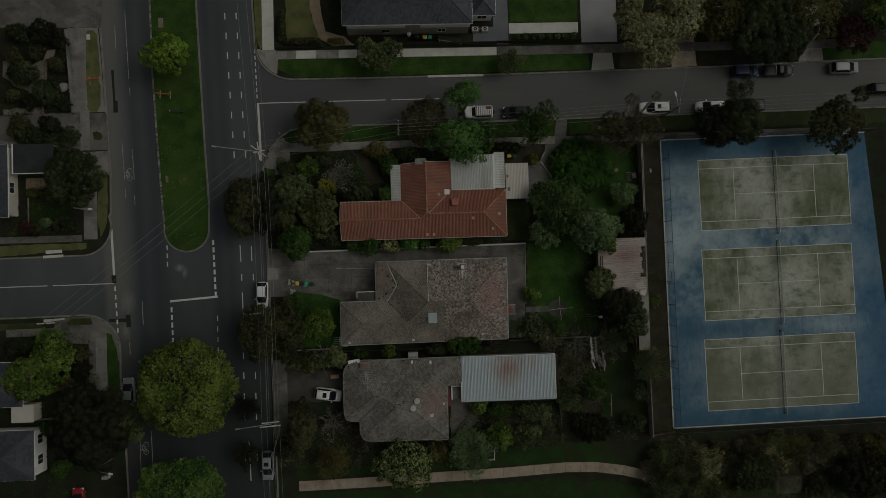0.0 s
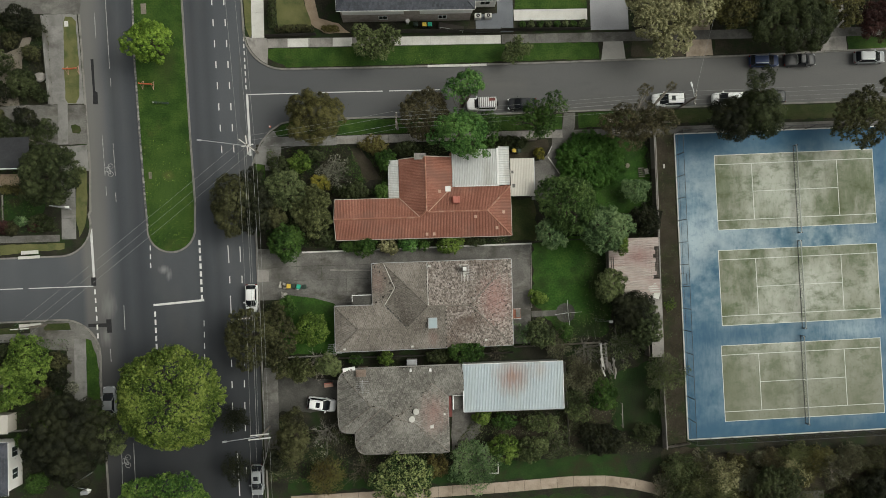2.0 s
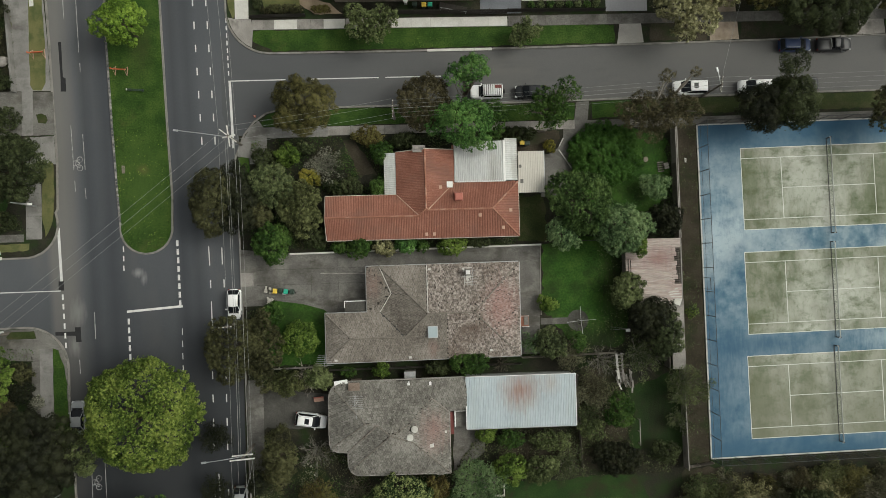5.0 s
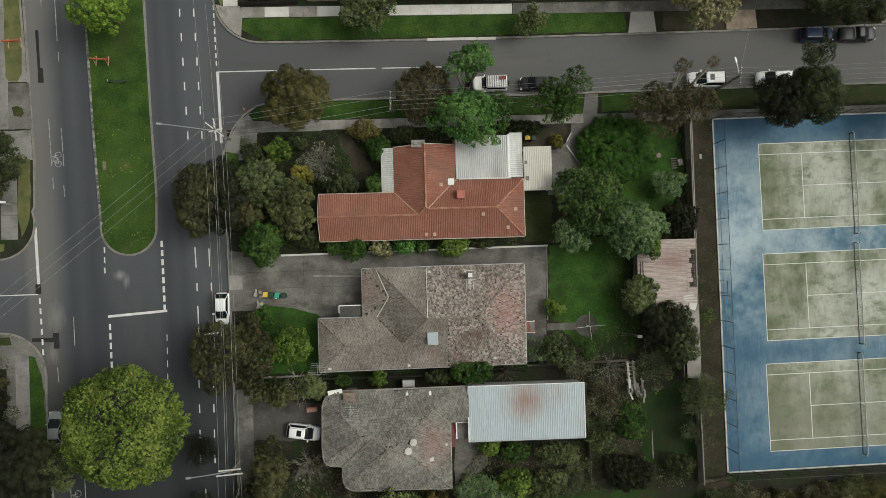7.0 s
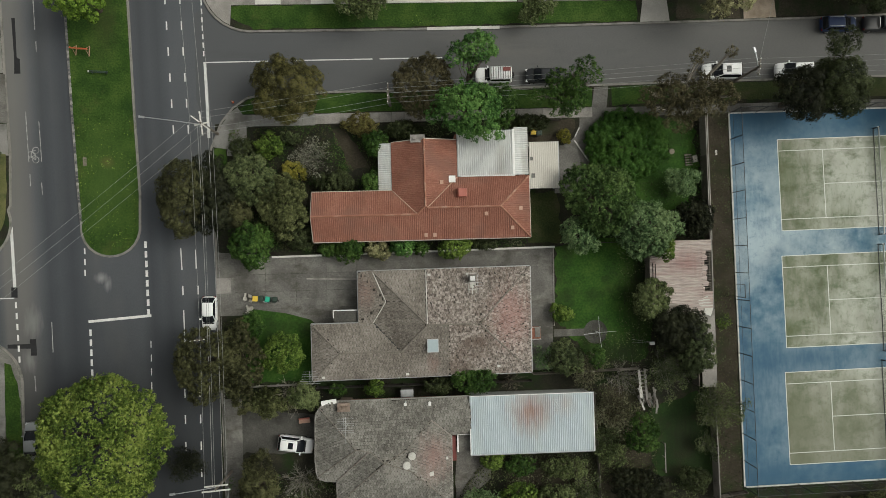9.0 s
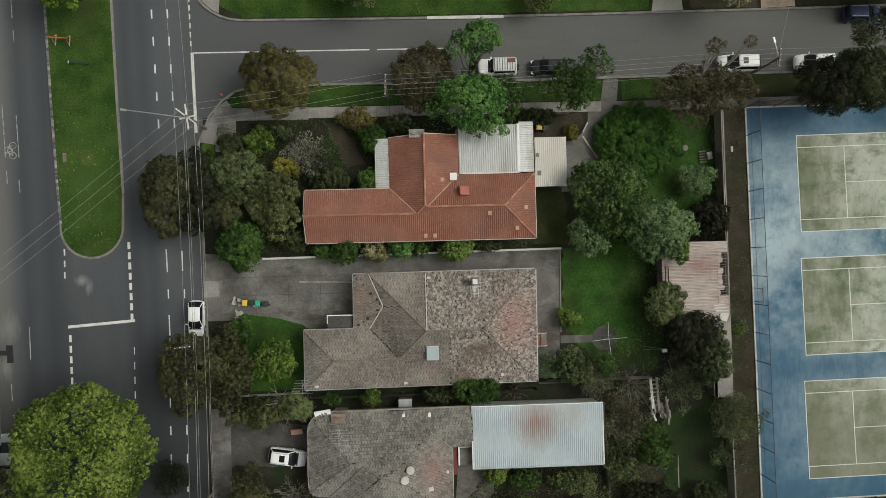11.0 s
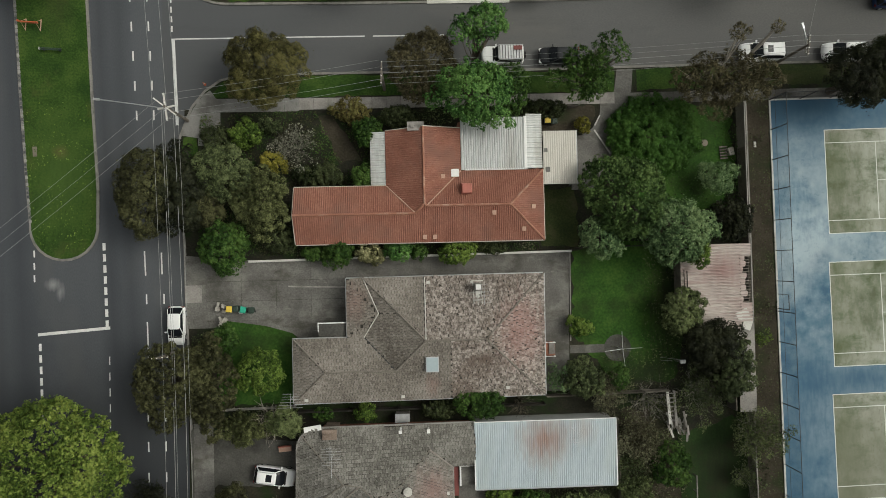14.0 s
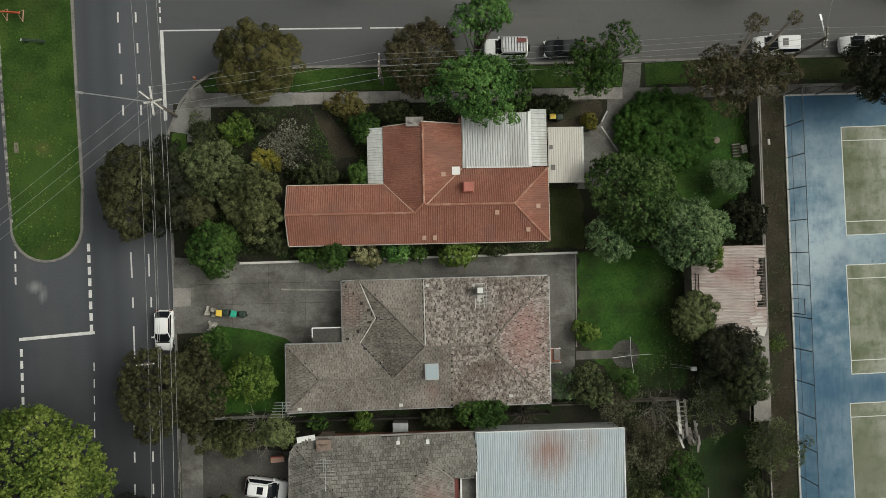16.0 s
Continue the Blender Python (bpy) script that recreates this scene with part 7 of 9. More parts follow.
tree(21.2, 8.4, 4.7, 4.2, 1.8, "soft", "broad soft dark green tree over the lawn", "round", 1.1, 0.22, 5, head=0.42, base=-0.6, core=0.9, loose=0.4)
tree(22.9, -9.8, 2.0, 2.5, 3.6, "gum", "olive-green bushy tree by the shed", "loose", 0.9, 0.3)
bare_shrub(32.2, -12.9, 0.8, 0.8, "small sparse yellow-green shrub on bare earth", 52, TWIG_GREY, "lime", 0.4, 12)
tree(27.7, -15.5, 2.2, 3.4, 4.4, "olive", "dark olive dense tree beside the lean-to", "loose", 0.9, 0.26)
tree(26.2, -13.2, 2.9, 2.7, 4.2, "vdark", "very dark dense tree by the shed", "round", 0.9, 0.26)
tree(13.0, -11.2, 1.1, 1.1, 1.5, "lime", "bright green shrub on the lawn edge", "low", 0.9, 0.28, name="shrub")
tree(12.9, -16.3, 2.1, 2.0, 3.0, "grey", "green shrub by the back fence", "loose", 0.9, 0.3, name="shrub")
tree(16.7, -16.2, 0.9, 1.3, 2.6, "green", "green shrub beside the clothes line", "loose", 0.9, 0.3, name="shrub")
bare_shrub(10.2, -16.2, 1.3, 2.6, "thin twiggy shrub with pale leaves by the wall", 31, TWIG_GREY, "silver", 0.5, 20)
bare_shrub(15.6, -18.0, 1.9, 2.2, "dry brown twiggy shrub at the fence", 32, TWIG_BROWN, "twig", 0.6)
bare_shrub(19.9, -18.8, 2.3, 2.8, "bare grey-brown twiggy shrub at the fence", 33, TWIG_GREY, "", 0, 40)
bare_shrub(24.9, -18.0, 2.4, 3.0, "bare greyish twiggy shrub at the fence", 34, TWIG_GREY, "grey", 0.35, 40)
bare_shrub(30.4, -22.4, 2.5, 3.6, "thin grey-green leafy shrub at the boundary fence", 35, TWIG_GREY, "gum", 0.5, 44)
bare_shrub(29.8, -27.0, 1.5, 1.8, "sparse grey shrub at the boundary fence", 36, TWIG_GREY, "grey", 0.5, 20)
bare_shrub(18.6, -22.6, 2.2, 2.2, "dry olive twiggy shrub behind the shed", 37, TWIG_BROWN, "twig", 0.9, 40)
bare_shrub(18.2, -25.6, 1.7, 1.6, "dry brown twiggy shrub behind the shed", 38, TWIG_BROWN, "olive", 0.8, 26)
tree(21.6, -25.2, 2.3, 2.2, 3.2, "green", "green shrub behind the shed", "low", 0.8, 0.28, 2, name="shrub")
tree(18.0, -27.5, 2.0, 1.7, 1.8, "gum", "weedy olive shrub behind the shed", "open", 0.8, 0.28, 3, name="shrub")
tree(12.4, -28.8, 3.0, 1.6, 2.0, "gum", "dry olive shrub beside the shed", "open", 0.9, 0.28, 4, name="shrub")
tree(4.4, -28.0, 1.5, 1.0, 1.8, "lime", "yellow-green shrub at the shed corner", "low", 0.8, 0.26, name="shrub")
tree(7.6, -28.6, 1.6, 1.2, 2.0, "green", "green shrub beside the shed", "low", 0.7, 0.26, name="shrub")
tree(7.2, -32.0, 2.3, 2.0, 3.0, "lime", "yellow-green garden shrub behind the house", "low", 0.8, 0.28, name="shrub")
bare_shrub(3.0, -34.0, 2.9, 3.0, "large grey rounded shrub of dense fine stems", 41, TWIG_GREY, "silver", 1.0, 90, 0.03)
tree(11.5, -32.5, 2.4, 2.0, 2.6, "gum", "olive garden shrub near the path", "low", 0.7, 0.28, name="shrub")
bare_shrub(14.6, -31.8, 1.9, 2.4, "pale grey twiggy garden shrub near the path", 40, TWIG_GREY, "grey", 0.6, 30)
tree(21.5, -31.6, 3.6, 2.6, 2.2, "vdark", "dark sprawling shrub on shaded ground", "low", 0.6, 0.3, name="shrub")
tree(28.0, -31.0, 1.8, 1.6, 2.0, "dark", "dark shrub with grey leaves", "low", 0.6, 0.28, name="shrub")
tree(-6.9, -35.5, 4.2, 3.6, 4.6, "cream", "dense green tree flecked with cream flowers", "loose", 0.8, 0.42, head=0.45)
tree(-2.2, -34.4, 1.9, 2.0, 3.0, "orange", "reddish-brown shrub by the path", "open", 0.9, 0.26, name="shrub")
bare_shrub(-12.6, -34.6, 2.4, 2.2, "bare brownish twiggy shrub beside the house", 42, TWIG_BROWN, "", 0, 34)
bare_shrub(-17.5, -35.0, 2.4, 2.4, "rusty twiggy shrub by the park path", 43, TWIG_BROWN, "orange", 0.8, 34)
bare_shrub(-17.5, -29.3, 2.3, 3.0, "bare grey-white shrub beside the driveway", 44, TWIG_GREY, "", 0, 44)
tree(-21.9, -29.4, 2.0, 3.8, 4.2, "darkbrown", "dark brown dense tree beside the driveway", "round", 0.85, 0.28)
tree(-24.9, -32.5, 1.4, 1.4, 3.0, "vdark", "very dark round shrub beside the road", "round", 0.8, 0.28, name="shrub")
bare_shrub(-29.7, -26.4, 1.7, 4.0, "very dark thin bare tree beside the road", 47, DARK_STEEL, "vdark", 0.8, 30)
bare_shrub(-29.9, -33.4, 1.7, 3.6, "very dark thin bare tree beside the road", 48, DARK_STEEL, "vdark", 0.8, 30)
tree(-18.9, -14.4, 2.4, 2.4, 3.4, "lime", "yellow-green tree on the front lawn", "loose", 0.85, 0.3, head=0.32)
tree(-27.3, -15.4, 3.3, 4.0, 5.5, "darkbrown", "dark olive tree overhanging the road", "loose", 0.85, 0.3, 2)
tree(-23.6, -15.6, 2.4, 4.3, 5.0, "darkbrown", "dark tree beside the footpath", "loose", 0.85, 0.3, 3)
tree(-22.6, -11.6, 1.3, 1.6, 2.4, "green", "small green shrub at the lawn edge", "low", 0.7, 0.26, name="shrub")
tree(-20.9, -20.2, 2.4, 2.0, 2.8, "olivegrey", "thin grey-green tree in the front garden", "open", 1.1, 0.24)
bare_shrub(-18.6, -19.4, 1.9, 3.0, "bare silvery small tree in the front garden", 45, PALE_BARK, "", 0, 28)
tree(-16.7, -19.6, 1.8, 1.6, 2.8, "gum", "olive shrub at the house corner", "loose", 0.8, 0.26, name="shrub")
tree(-13.0, -19.2, 1.0, 0.7, 1.8, "green", "small shrub between the houses", "low", 0.7, 0.26, name="shrub")
tree(-8.9, -19.0, 1.1, 1.0, 2.6, "lime", "light green shrub between the houses", "low", 0.8, 0.26, name="shrub")
tree(-1.8, -18.9, 1.9, 0.9, 2.2, "dark", "dark shrub between the houses", "low", 0.8, 0.28, name="shrub")
tree(2.6, -18.2, 2.3, 1.5, 3.4, "green", "green shrub against the roof edge", "loose", 0.8, 0.28, name="shrub")
bare_shrub(6.8, -18.6, 1.5, 2.8, "bare reddish shrub between the houses", 39, TWIG_BROWN, "", 0, 26)
# below the courts
rng_s = random.Random(5)
for k, (x, y, r, h, kind) in enumerate(((33.6, -37.4, 2.6, 2.4, "olivegrey"), (30.4, -38.8, 2.2, 1.8, "twig"), (36.6, -35.6, 2.2, 1.4, "twig"), (37.4, -39.6, 2.6, 2.0, "olivegrey"), (40.6, -36.6, 2.4, 1.3, "brown"), (34.4, -41.6, 2.8, 2.2, "olive"), (41.0, -41.0, 2.6, 1.8, "brown"), (44.8, -35.4, 1.6, 1.0, "twig"), (48.6, -35.8, 2.2, 1.2, "olivegrey"), (52.4, -36.2, 2.0, 1.2, "brown"), (55.4, -37.6, 2.4, 1.6, "twig"), (50.8, -38.4, 2.0, 1.3, "brown"), (60.5, -36.0, 2.6, 1.3, "darkbrown"), (66.5, -36.0, 3.0, 1.4, "brown"), (56.5, -41.8, 2.6, 1.6, "darkbrown"))):
    tree(x, y, r, r * rng_s.uniform(0.75, 1.0), h, kind, "scrubby " + {"olivegrey": "olive-grey", "brown": "brown-green", "darkbrown": "dark brown", "olive": "dull olive", "bronze": "dull bronze", "twig": "bare twiggy"}[kind] + " bush below the courts", "open", 0.8, 0.2, k, name="shrub", base=-0.3)
tree(45.6, -38.6, 3.6, 2.9, 4.0, "dark", "dark soft-leaved tree below the courts", "loose", 0.8, 0.28)
tree(62.5, -40.4, 4.6, 2.8, 3.0, "vdark", "very dark dense thicket below the courts", "round", 0.8, 0.28)
tree(70.0, -40.0, 4.2, 3.4, 3.6, "vdark", "very dark dense thicket below the courts", "round", 0.8, 0.28)
for k, (x, y, r, h, kind) in enumerate(((32.4, -36.2, 2.2, 2.4, "grey"), (35.6, -38.6, 2.6, 2.6, "olivegrey"), (38.8, -37.4, 2.2, 2.0, "yellowgum"), (31.6, -40.6, 2.2, 2.2, "grey"), (38.6, -42.0, 2.6, 2.2, "olivegrey"), (42.4, -38.2, 1.8, 1.6, "twig"), (49.0, -37.4, 1.8, 1.4, "yellowgum"), (53.4, -35.6, 1.8, 1.2, "brown"), (57.6, -35.8, 2.0, 1.4, "twig"), (50.2, -35.2, 1.6, 1.0, "olivegrey"), (46.4, -35.6, 1.6, 1.0, "bronze"))):
    bare_shrub(x, y, r, h, "wispy " + {"grey": "grey-green", "olivegrey": "olive-grey", "twig": "dry brown", "yellowgum": "straw-coloured", "brown": "brown-green", "bronze": "dull bronze"}[kind] + " scrub with bare stems below the courts", 60 + k, TWIG_GREY if k % 2 else TWIG_BROWN, kind, 1.0, 40, 0.035)
# Dark soil strip; it also carries the fence's shade in its colour.
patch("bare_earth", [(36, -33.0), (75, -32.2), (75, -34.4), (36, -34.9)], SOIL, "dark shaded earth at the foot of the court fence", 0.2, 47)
slabs(50.2, -43.2, 54.2, -40.6, 2, 1, CONCRETE_DARK, "paving", "grey concrete landing half hidden by scrub", 0)
# gardens across the main road
for k, (x, y, r, h, kind) in enumerate(((-63.0, 30.3, 1.6, 2.2, "dark"), (-59.2, 30.2, 2.3, 2.2, "vdark"), (-62.3, 24.1, 2.2, 2.4, "dark"), (-57.8, 25.4, 1.3, 1.6, "darkbrown"), (-58.6, 20.9, 2.3, 2.6, "dark"), (-56.3, 19.5, 1.0, 1.4, "dark"), (-61.2, 20.0, 1.3, 1.8, "vdark"), (-64.2, 20.8, 1.0, 1.4, "darkbrown"), (-60.4, 27.6, 1.2, 1.6, "darkbrown"), (-64.0, 26.9, 1.3, 1.6, "bronze"), (-57.0, 28.8, 1.2, 1.6, "vdark"), (-58.6, 16.3, 1.7, 1.3, "vdark"), (-63.0, 16.2, 1.8, 1.3, "darkbrown"), (-61.6, 14.6, 2.0, 1.6, "dark"), (-55.8, 14.4, 1.6, 1.8, "dark"), (-58.6, 14.2, 1.4, 1.4, "dark"), (-61.6, 6.3, 0.68, 1.1, "brown"), (-60.2, 6.3, 0.68, 1.1, "brown"), (-58.8, 6.3, 0.68, 1.1, "brown"), (-59.5, 1.8, 0.8, 1.0, "silver"), (-56.4, 1.4, 1.5, 1.5, "dark"), (-62.4, 1.0, 1.2, 1.0, "red"), (-60.9, 0.9, 1.1, 0.9, "darkbrown"), (-58.0, 0.9, 0.8, 0.8, "red"), (-62.0, -16.7, 1.2, 1.6, "dark"), (-64.2, -16.7, 1.4, 1.5, "vdark"), (-60.0, -16.2, 1.2, 1.5, "vdark"), (-56.6, -22.6, 1.4, 1.6, "bronze"), (-54.2, -17.8, 1.5, 3.0, "darkbrown"), (-54.4, -20.2, 1.4, 2.8, "vdark"), (-53.0, -21.8, 0.95, 1.4, "white"), (-59.4, -28.7, 1.3, 1.8, "green"), (-57.4, -27.0, 1.0, 1.6, "lime"), (-57.6, -34.8, 1.6, 2.0, "green"), (-46.5, -29.5, 1.6, 2.6, "gum"))):
    tree(x, y, r, r * rng_s.uniform(0.85, 1.0), h, kind, {"dark": "dark green", "vdark": "very dark", "darkbrown": "dark brown", "gum": "olive", "brown": "brown-green clipped", "olive": "dull olive", "bronze": "dull bronze", "white": "white-flowered", "lime": "yellow-green", "green": "green", "red": "plum-red", "silver": "silvery"}[kind] + " garden shrub beside the path", "low", 0.75, 0.26, k, name="shrub")
for x in (-13.9, -13.1, -12.4):
    tree(x - 2.6, 28.4, 0.5, 0.5, 0.9, "orange", "small clipped russet shrub by the fence", "low", 0.8, 0.2, name="shrub")
tree(-21.0, 28.4, 3.0, 0.55, 1.1, "darkbrown", "low clipped hedge along the footpath", "low", 0.8, 0.22, name="shrub")
tree(-23.9, 30.6, 0.6, 2.6, 1.1, "dark", "low clipped hedge beside the lawn", "low", 0.8, 0.22, name="shrub")
for k in range(8):
    tree(12.2 + 1.25 * k, 28.6, 0.5, 0.45, 0.7, "grey" if k % 2 else "green", "small strappy plant in a dark bed", "low", 0.6, 0.2, k, name="shrub")


# ---- low growth over the garden beds
def ground_plants(name, poly, density, kind, label, seed, size=0.13, h=0.3):
    """Uncounted weeds, ivy and leaf litter over a bed."""
    rng = np.random.default_rng(seed)
    xs, ys = [p[0] for p in poly], [p[1] for p in poly]
    n = int((max(xs) - min(xs)) * (max(ys) - min(ys)) * density * 1.8)
    trodden = [(-13.5, 11.6), (-11.6, 11.6), (-9.0, 6.4), (-10.9, 6.2)]
    x, y = rng.uniform(min(xs), max(xs), n), rng.uniform(min(ys), max(ys), n)
    hills = np.array([noise.noise((a * 0.45, b * 0.45, seed)) for a, b in zip(x, y)])
    ok = inside(x, y, poly) & ~inside(x, y, trodden) & (hills > rng.normal(-0.02, 0.12, n))
    x, y, hills = x[ok], y[ok], hills[ok]
    n = len(x)
    nrm = np.array([0, 0, 1.0]) + rng.normal(0, 0.5, (n, 3))
    nrm /= np.linalg.norm(nrm, axis=1)[:, None]
    side = np.cross(nrm, rng.normal(0, 1, (n, 3)))
    side /= np.linalg.norm(side, axis=1)[:, None]
    ahead = np.cross(nrm, side)
    pos = np.stack([x, y, 0.03 + np.maximum(0, hills) * h * 2 + rng.uniform(0, 0.12, n)], 1)
    sz = (size * rng.uniform(0.5, 1.4, n))[:, None]
    sprays = np.stack([pos - ahead * sz * 0.6, pos + side * sz * 0.4, pos + ahead * sz * 0.6, pos - side * sz * 0.4], 1)
    tagged(leaf_mesh(name, sprays, LEAF[kind], None), label, "ground cover", kind="stuff")


BEDS = (
    ([(-25.2, 11.3), (-16, 11.6), (-8.2, 11.6), (-7.6, 3.5), (-15.6, 3.6), (-15.6, -3.2), (-25.5, -3.0), (-25.4, 8)], 26, ("green", "darkbrown")),
    ([(-8, 11.6), (8, 11.6), (8, 10.4), (1, 9.3), (-8, 9.1)], 26, ("dark", "gum")),
    ([(-15.6, -2.4), (9.2, -2.4), (9.2, -3.3), (-15.6, -3.4)], 30, ("green", "twig")),
    ([(19, 11.8), (31.4, 11.8), (31.4, -3), (24, -3), (16, -2.9), (17.6, 5.2)], 9, ("soft", "dark")),
    ([(20, -3.2), (24, -3.2), (31, -11.5), (31, -20), (24, -20), (12.6, -17.7), (12.6, -15), (20, -12)], 11, ("dark", "gum")),
    ([(16, -18.4), (23.6, -18.6), (24, -31), (30, -31.5), (30, -34), (6, -34.4), (-0.2, -33), (4.2, -27), (16, -27)], 18, ("gum", "twig", "dark")),
    ([(-26, -29), (-15, -28.8), (-12, -32.6), (0, -32.8), (6, -34.6), (-12, -36), (-23, -36.4), (-26, -36)], 22, ("green", "darkbrown", "twig")),
    ([(-26.4, -11), (-23, -11), (-23, -18.4), (-15.8, -18.6), (-15.8, -20.8), (-26.2, -20)], 22, ("dark", "gum")),
    ([(31.4, -34.4), (75, -34.6), (75, -44), (36, -44), (29, -37.5)], 22, ("brown", "twig", "olive")),
    ([(31.0, 12.4), (33.9, 12.4), (34.2, -32.5), (31.0, -32.5)], 9, ("darkbrown", "olive")),
    ([(-66, 31), (-55.8, 31), (-55.2, 18.8), (-66, 17.8)], 14, ("darkbrown", "dark")),
    ([(-66, 13), (-55, 13), (-54.6, 0.2), (-66, 0)], 14, ("dark", "green")),
    ([(-66, -14.6), (-53.6, -15), (-53.4, -40), (-66, -40)], 12, ("vdark", "green")),
    ([(28.2, 28), (72, 28), (72, 36), (28.2, 36)], 10, ("yellowgum", "dark")),
)
for k, (bed, density, kinds) in enumerate(BEDS):
    for j, kind in enumerate(kinds):
        ground_plants("ground_cover", bed, density, kind, "low weeds and leaf litter over dark garden soil", 10 * k + j)
for k, (bed, density, kind) in enumerate((([(-42.6, 13), (-36.6, 13), (-35.8, 2), (-37, -2.6), (-41, -2.6), (-42.4, 1)], 5, "lime"), ([(-4, 24.6), (1, 24.6), (1, 23.3), (-4, 23.3)], 5, "lime"))):
    ground_plants("ground_cover", bed, density, kind, "clover and tufts in mown grass", 300 + k, 0.15, 0.03)
ground_plants("garden_litter", [(-19.6, -30.6), (-17.6, -30.2), (-16.6, -31.6), (-17.6, -32.6), (-19.8, -32.2)], 3, "white", "white fallen blossom and litter on dark soil", 401, 0.28, 0.05)

# ---------------------------------------------------------------- fences and walls
def paling_fence(a, b, h, label, material=None, z=0.0, name="paling_fence"):
    """Panels of upright palings on two rails between posts."""
    material = material or TIMBER
    d = math.dist(a, b)
    n = max(1, round(d / 2.4))
    f = thing(name, a[0], a[1], z, math.degrees(math.atan2(b[1] - a[1], b[0] - a[0])), label, "fence", "garden fences")
    w = d / n
    rng = random.Random(int(a[0] * 7 + b[1]))
    panel = Geo()
    k = int(w / 0.12)
    for i in range(k):
        panel.box(w * (i + 0.5) / k, 0, 0.03, w / k * 0.9, 0.02, h - 0.03 + rng.uniform(-0.03, 0.03))
    panel.box(w / 2, 0.035, 0.3, w, 0.05, 0.08).box(w / 2, 0.035, h - 0.3, w, 0.05, 0.08)
    first = part("fence_panel", panel, material, f)
    first["kind"] = "stuff"
    for i in range(n):
        ob = first if i == 0 else new("fence_panel", first.data)
        ob["kind"] = "stuff"
        ob.parent = f
        ob.location = (w * i, 0, 0)
    post = part("post", Geo().box(0, 0.06, -0.1, 0.1, 0.1, h + 0.1), material, f)
    for i in range(1, n + 1):
        ob = new("post", post.data)
        ob.parent = f
        ob.location = (w * i, 0, 0)
    return f


court_side = paling_fence((30.45, 12.0), (30.52, -3.1), 1.8, "weathered grey timber paling fence beside the courts")
part("capping", Geo().box(7.5, 0.0, 1.8, 15.1, 0.1, 0.05).box(7.5, 0.2, 1.76, 15.1, 0.12, 0.06), CONCRETE, court_side, "pale doubled top rail")
for k in range(8):
    part("rail_bracket", Geo().box(0.3 + 2.05 * k, 0.11, 1.7, 0.09, 0.24, 0.06), TIMBER_DARK, court_side)
shed_side = paling_fence((30.56, -3.2), (30.5, -20.4), 1.8, "weathered timber paling fence behind the lean-to")
part("capping", Geo().box(8.6, 0.1, 1.8, 17.2, 0.1, 0.05), CONCRETE, shed_side, "pale top rail")
lawn_fence = paling_fence((30.5, -20.5), (30.7, -33.3), 1.7, "weathered timber paling fence beside a shaded lawn")
part("capping", Geo().box(6.45, 0.03, 1.7, 12.9, 0.12, 0.05), CONCRETE, lawn_fence, "pale top rail")
paling_fence((30.7, -33.4), (34.4, -32.9), 1.0, "short low timber fence at the court corner")
paling_fence((9.4, -18.1), (21.9, -17.9), 1.7, "grey timber paling fence among twiggy shrubs")
paling_fence((-15.6, -18.9), (9.2, -18.9), 1.6, "grey timber paling fence between two houses", TIMBER_DARK)
paling_fence((-24.4, -18.6), (-16.0, -18.45), 1.2, "low pale timber fence across the front garden", CONCRETE)
paling_fence((9.0, 27.8), (22.0, 27.7), 1.2, "dark stained timber front fence", TIMBER_DARK)
paling_fence((-24.9, 27.5), (-17.8, 27.6), 1.1, "dark slatted front fence beside a hedge", TIMBER_DARK)
paling_fence((-12.8, 27.8), (8.9, 27.6), 1.5, "dark timber fence below the brick house", TIMBER_DARK)
paling_fence((13.0, -3.1), (23.4, -3.0), 1.5, "grey timber fence hidden by trees", TIMBER_DARK)
paling_fence((-64.0, -27.6), (-55.4, -27.3), 1.2, "low white timber fence between two gardens", CONCRETE)
paling_fence((8.2, 11.4), (13.6, 11.6), 1.1, "low timber front fence", TIMBER)
paling_fence((16.6, -20.6), (16.9, -32.6), 1.3, "thin broken wire and timber fence", TIMBER)
w = thing("garden_wall", -4.0, -3.55, 0, 0.6, "low pale concrete wall along the driveway", "wall")
part("wall_course", Geo().box(0, 0, -0.05, 33.0, 0.16, 0.5), CONCRETE, w), part("coping", Geo().box(0, 0, 0.45, 33.0, 0.22, 0.06), CONCRETE_PALE, w)
w = thing("ramp_kerb", -13.6, -6.45, 0, -2, "white painted concrete edge beside the porch", "kerb")
part("edging", Geo().box(0, 0, -0.05, 6.2, 0.16, 0.28, 0, 0.95), CONCRETE, w)
w = thing("garden_wall", 12.35, -8.0, 0, -91, "low concrete edge beside the back lawn", "wall")
part("edging", Geo().box(0, 0, -0.05, 9.4, 0.12, 0.15), CONCRETE, w)
w = thing("post_and_rail", 24.7, -28.4, 0, 90, "pale timber rail standing on the lawn", "fence")
part("rail", Geo().box(0, 0, 0.9, 3.5, 0.1, 0.1), CONCRETE, w)
for k in (-1.6, 0, 1.6):
    part("post", Geo().box(k, 0, -0.05, 0.1, 0.1, 0.96), TIMBER, w)


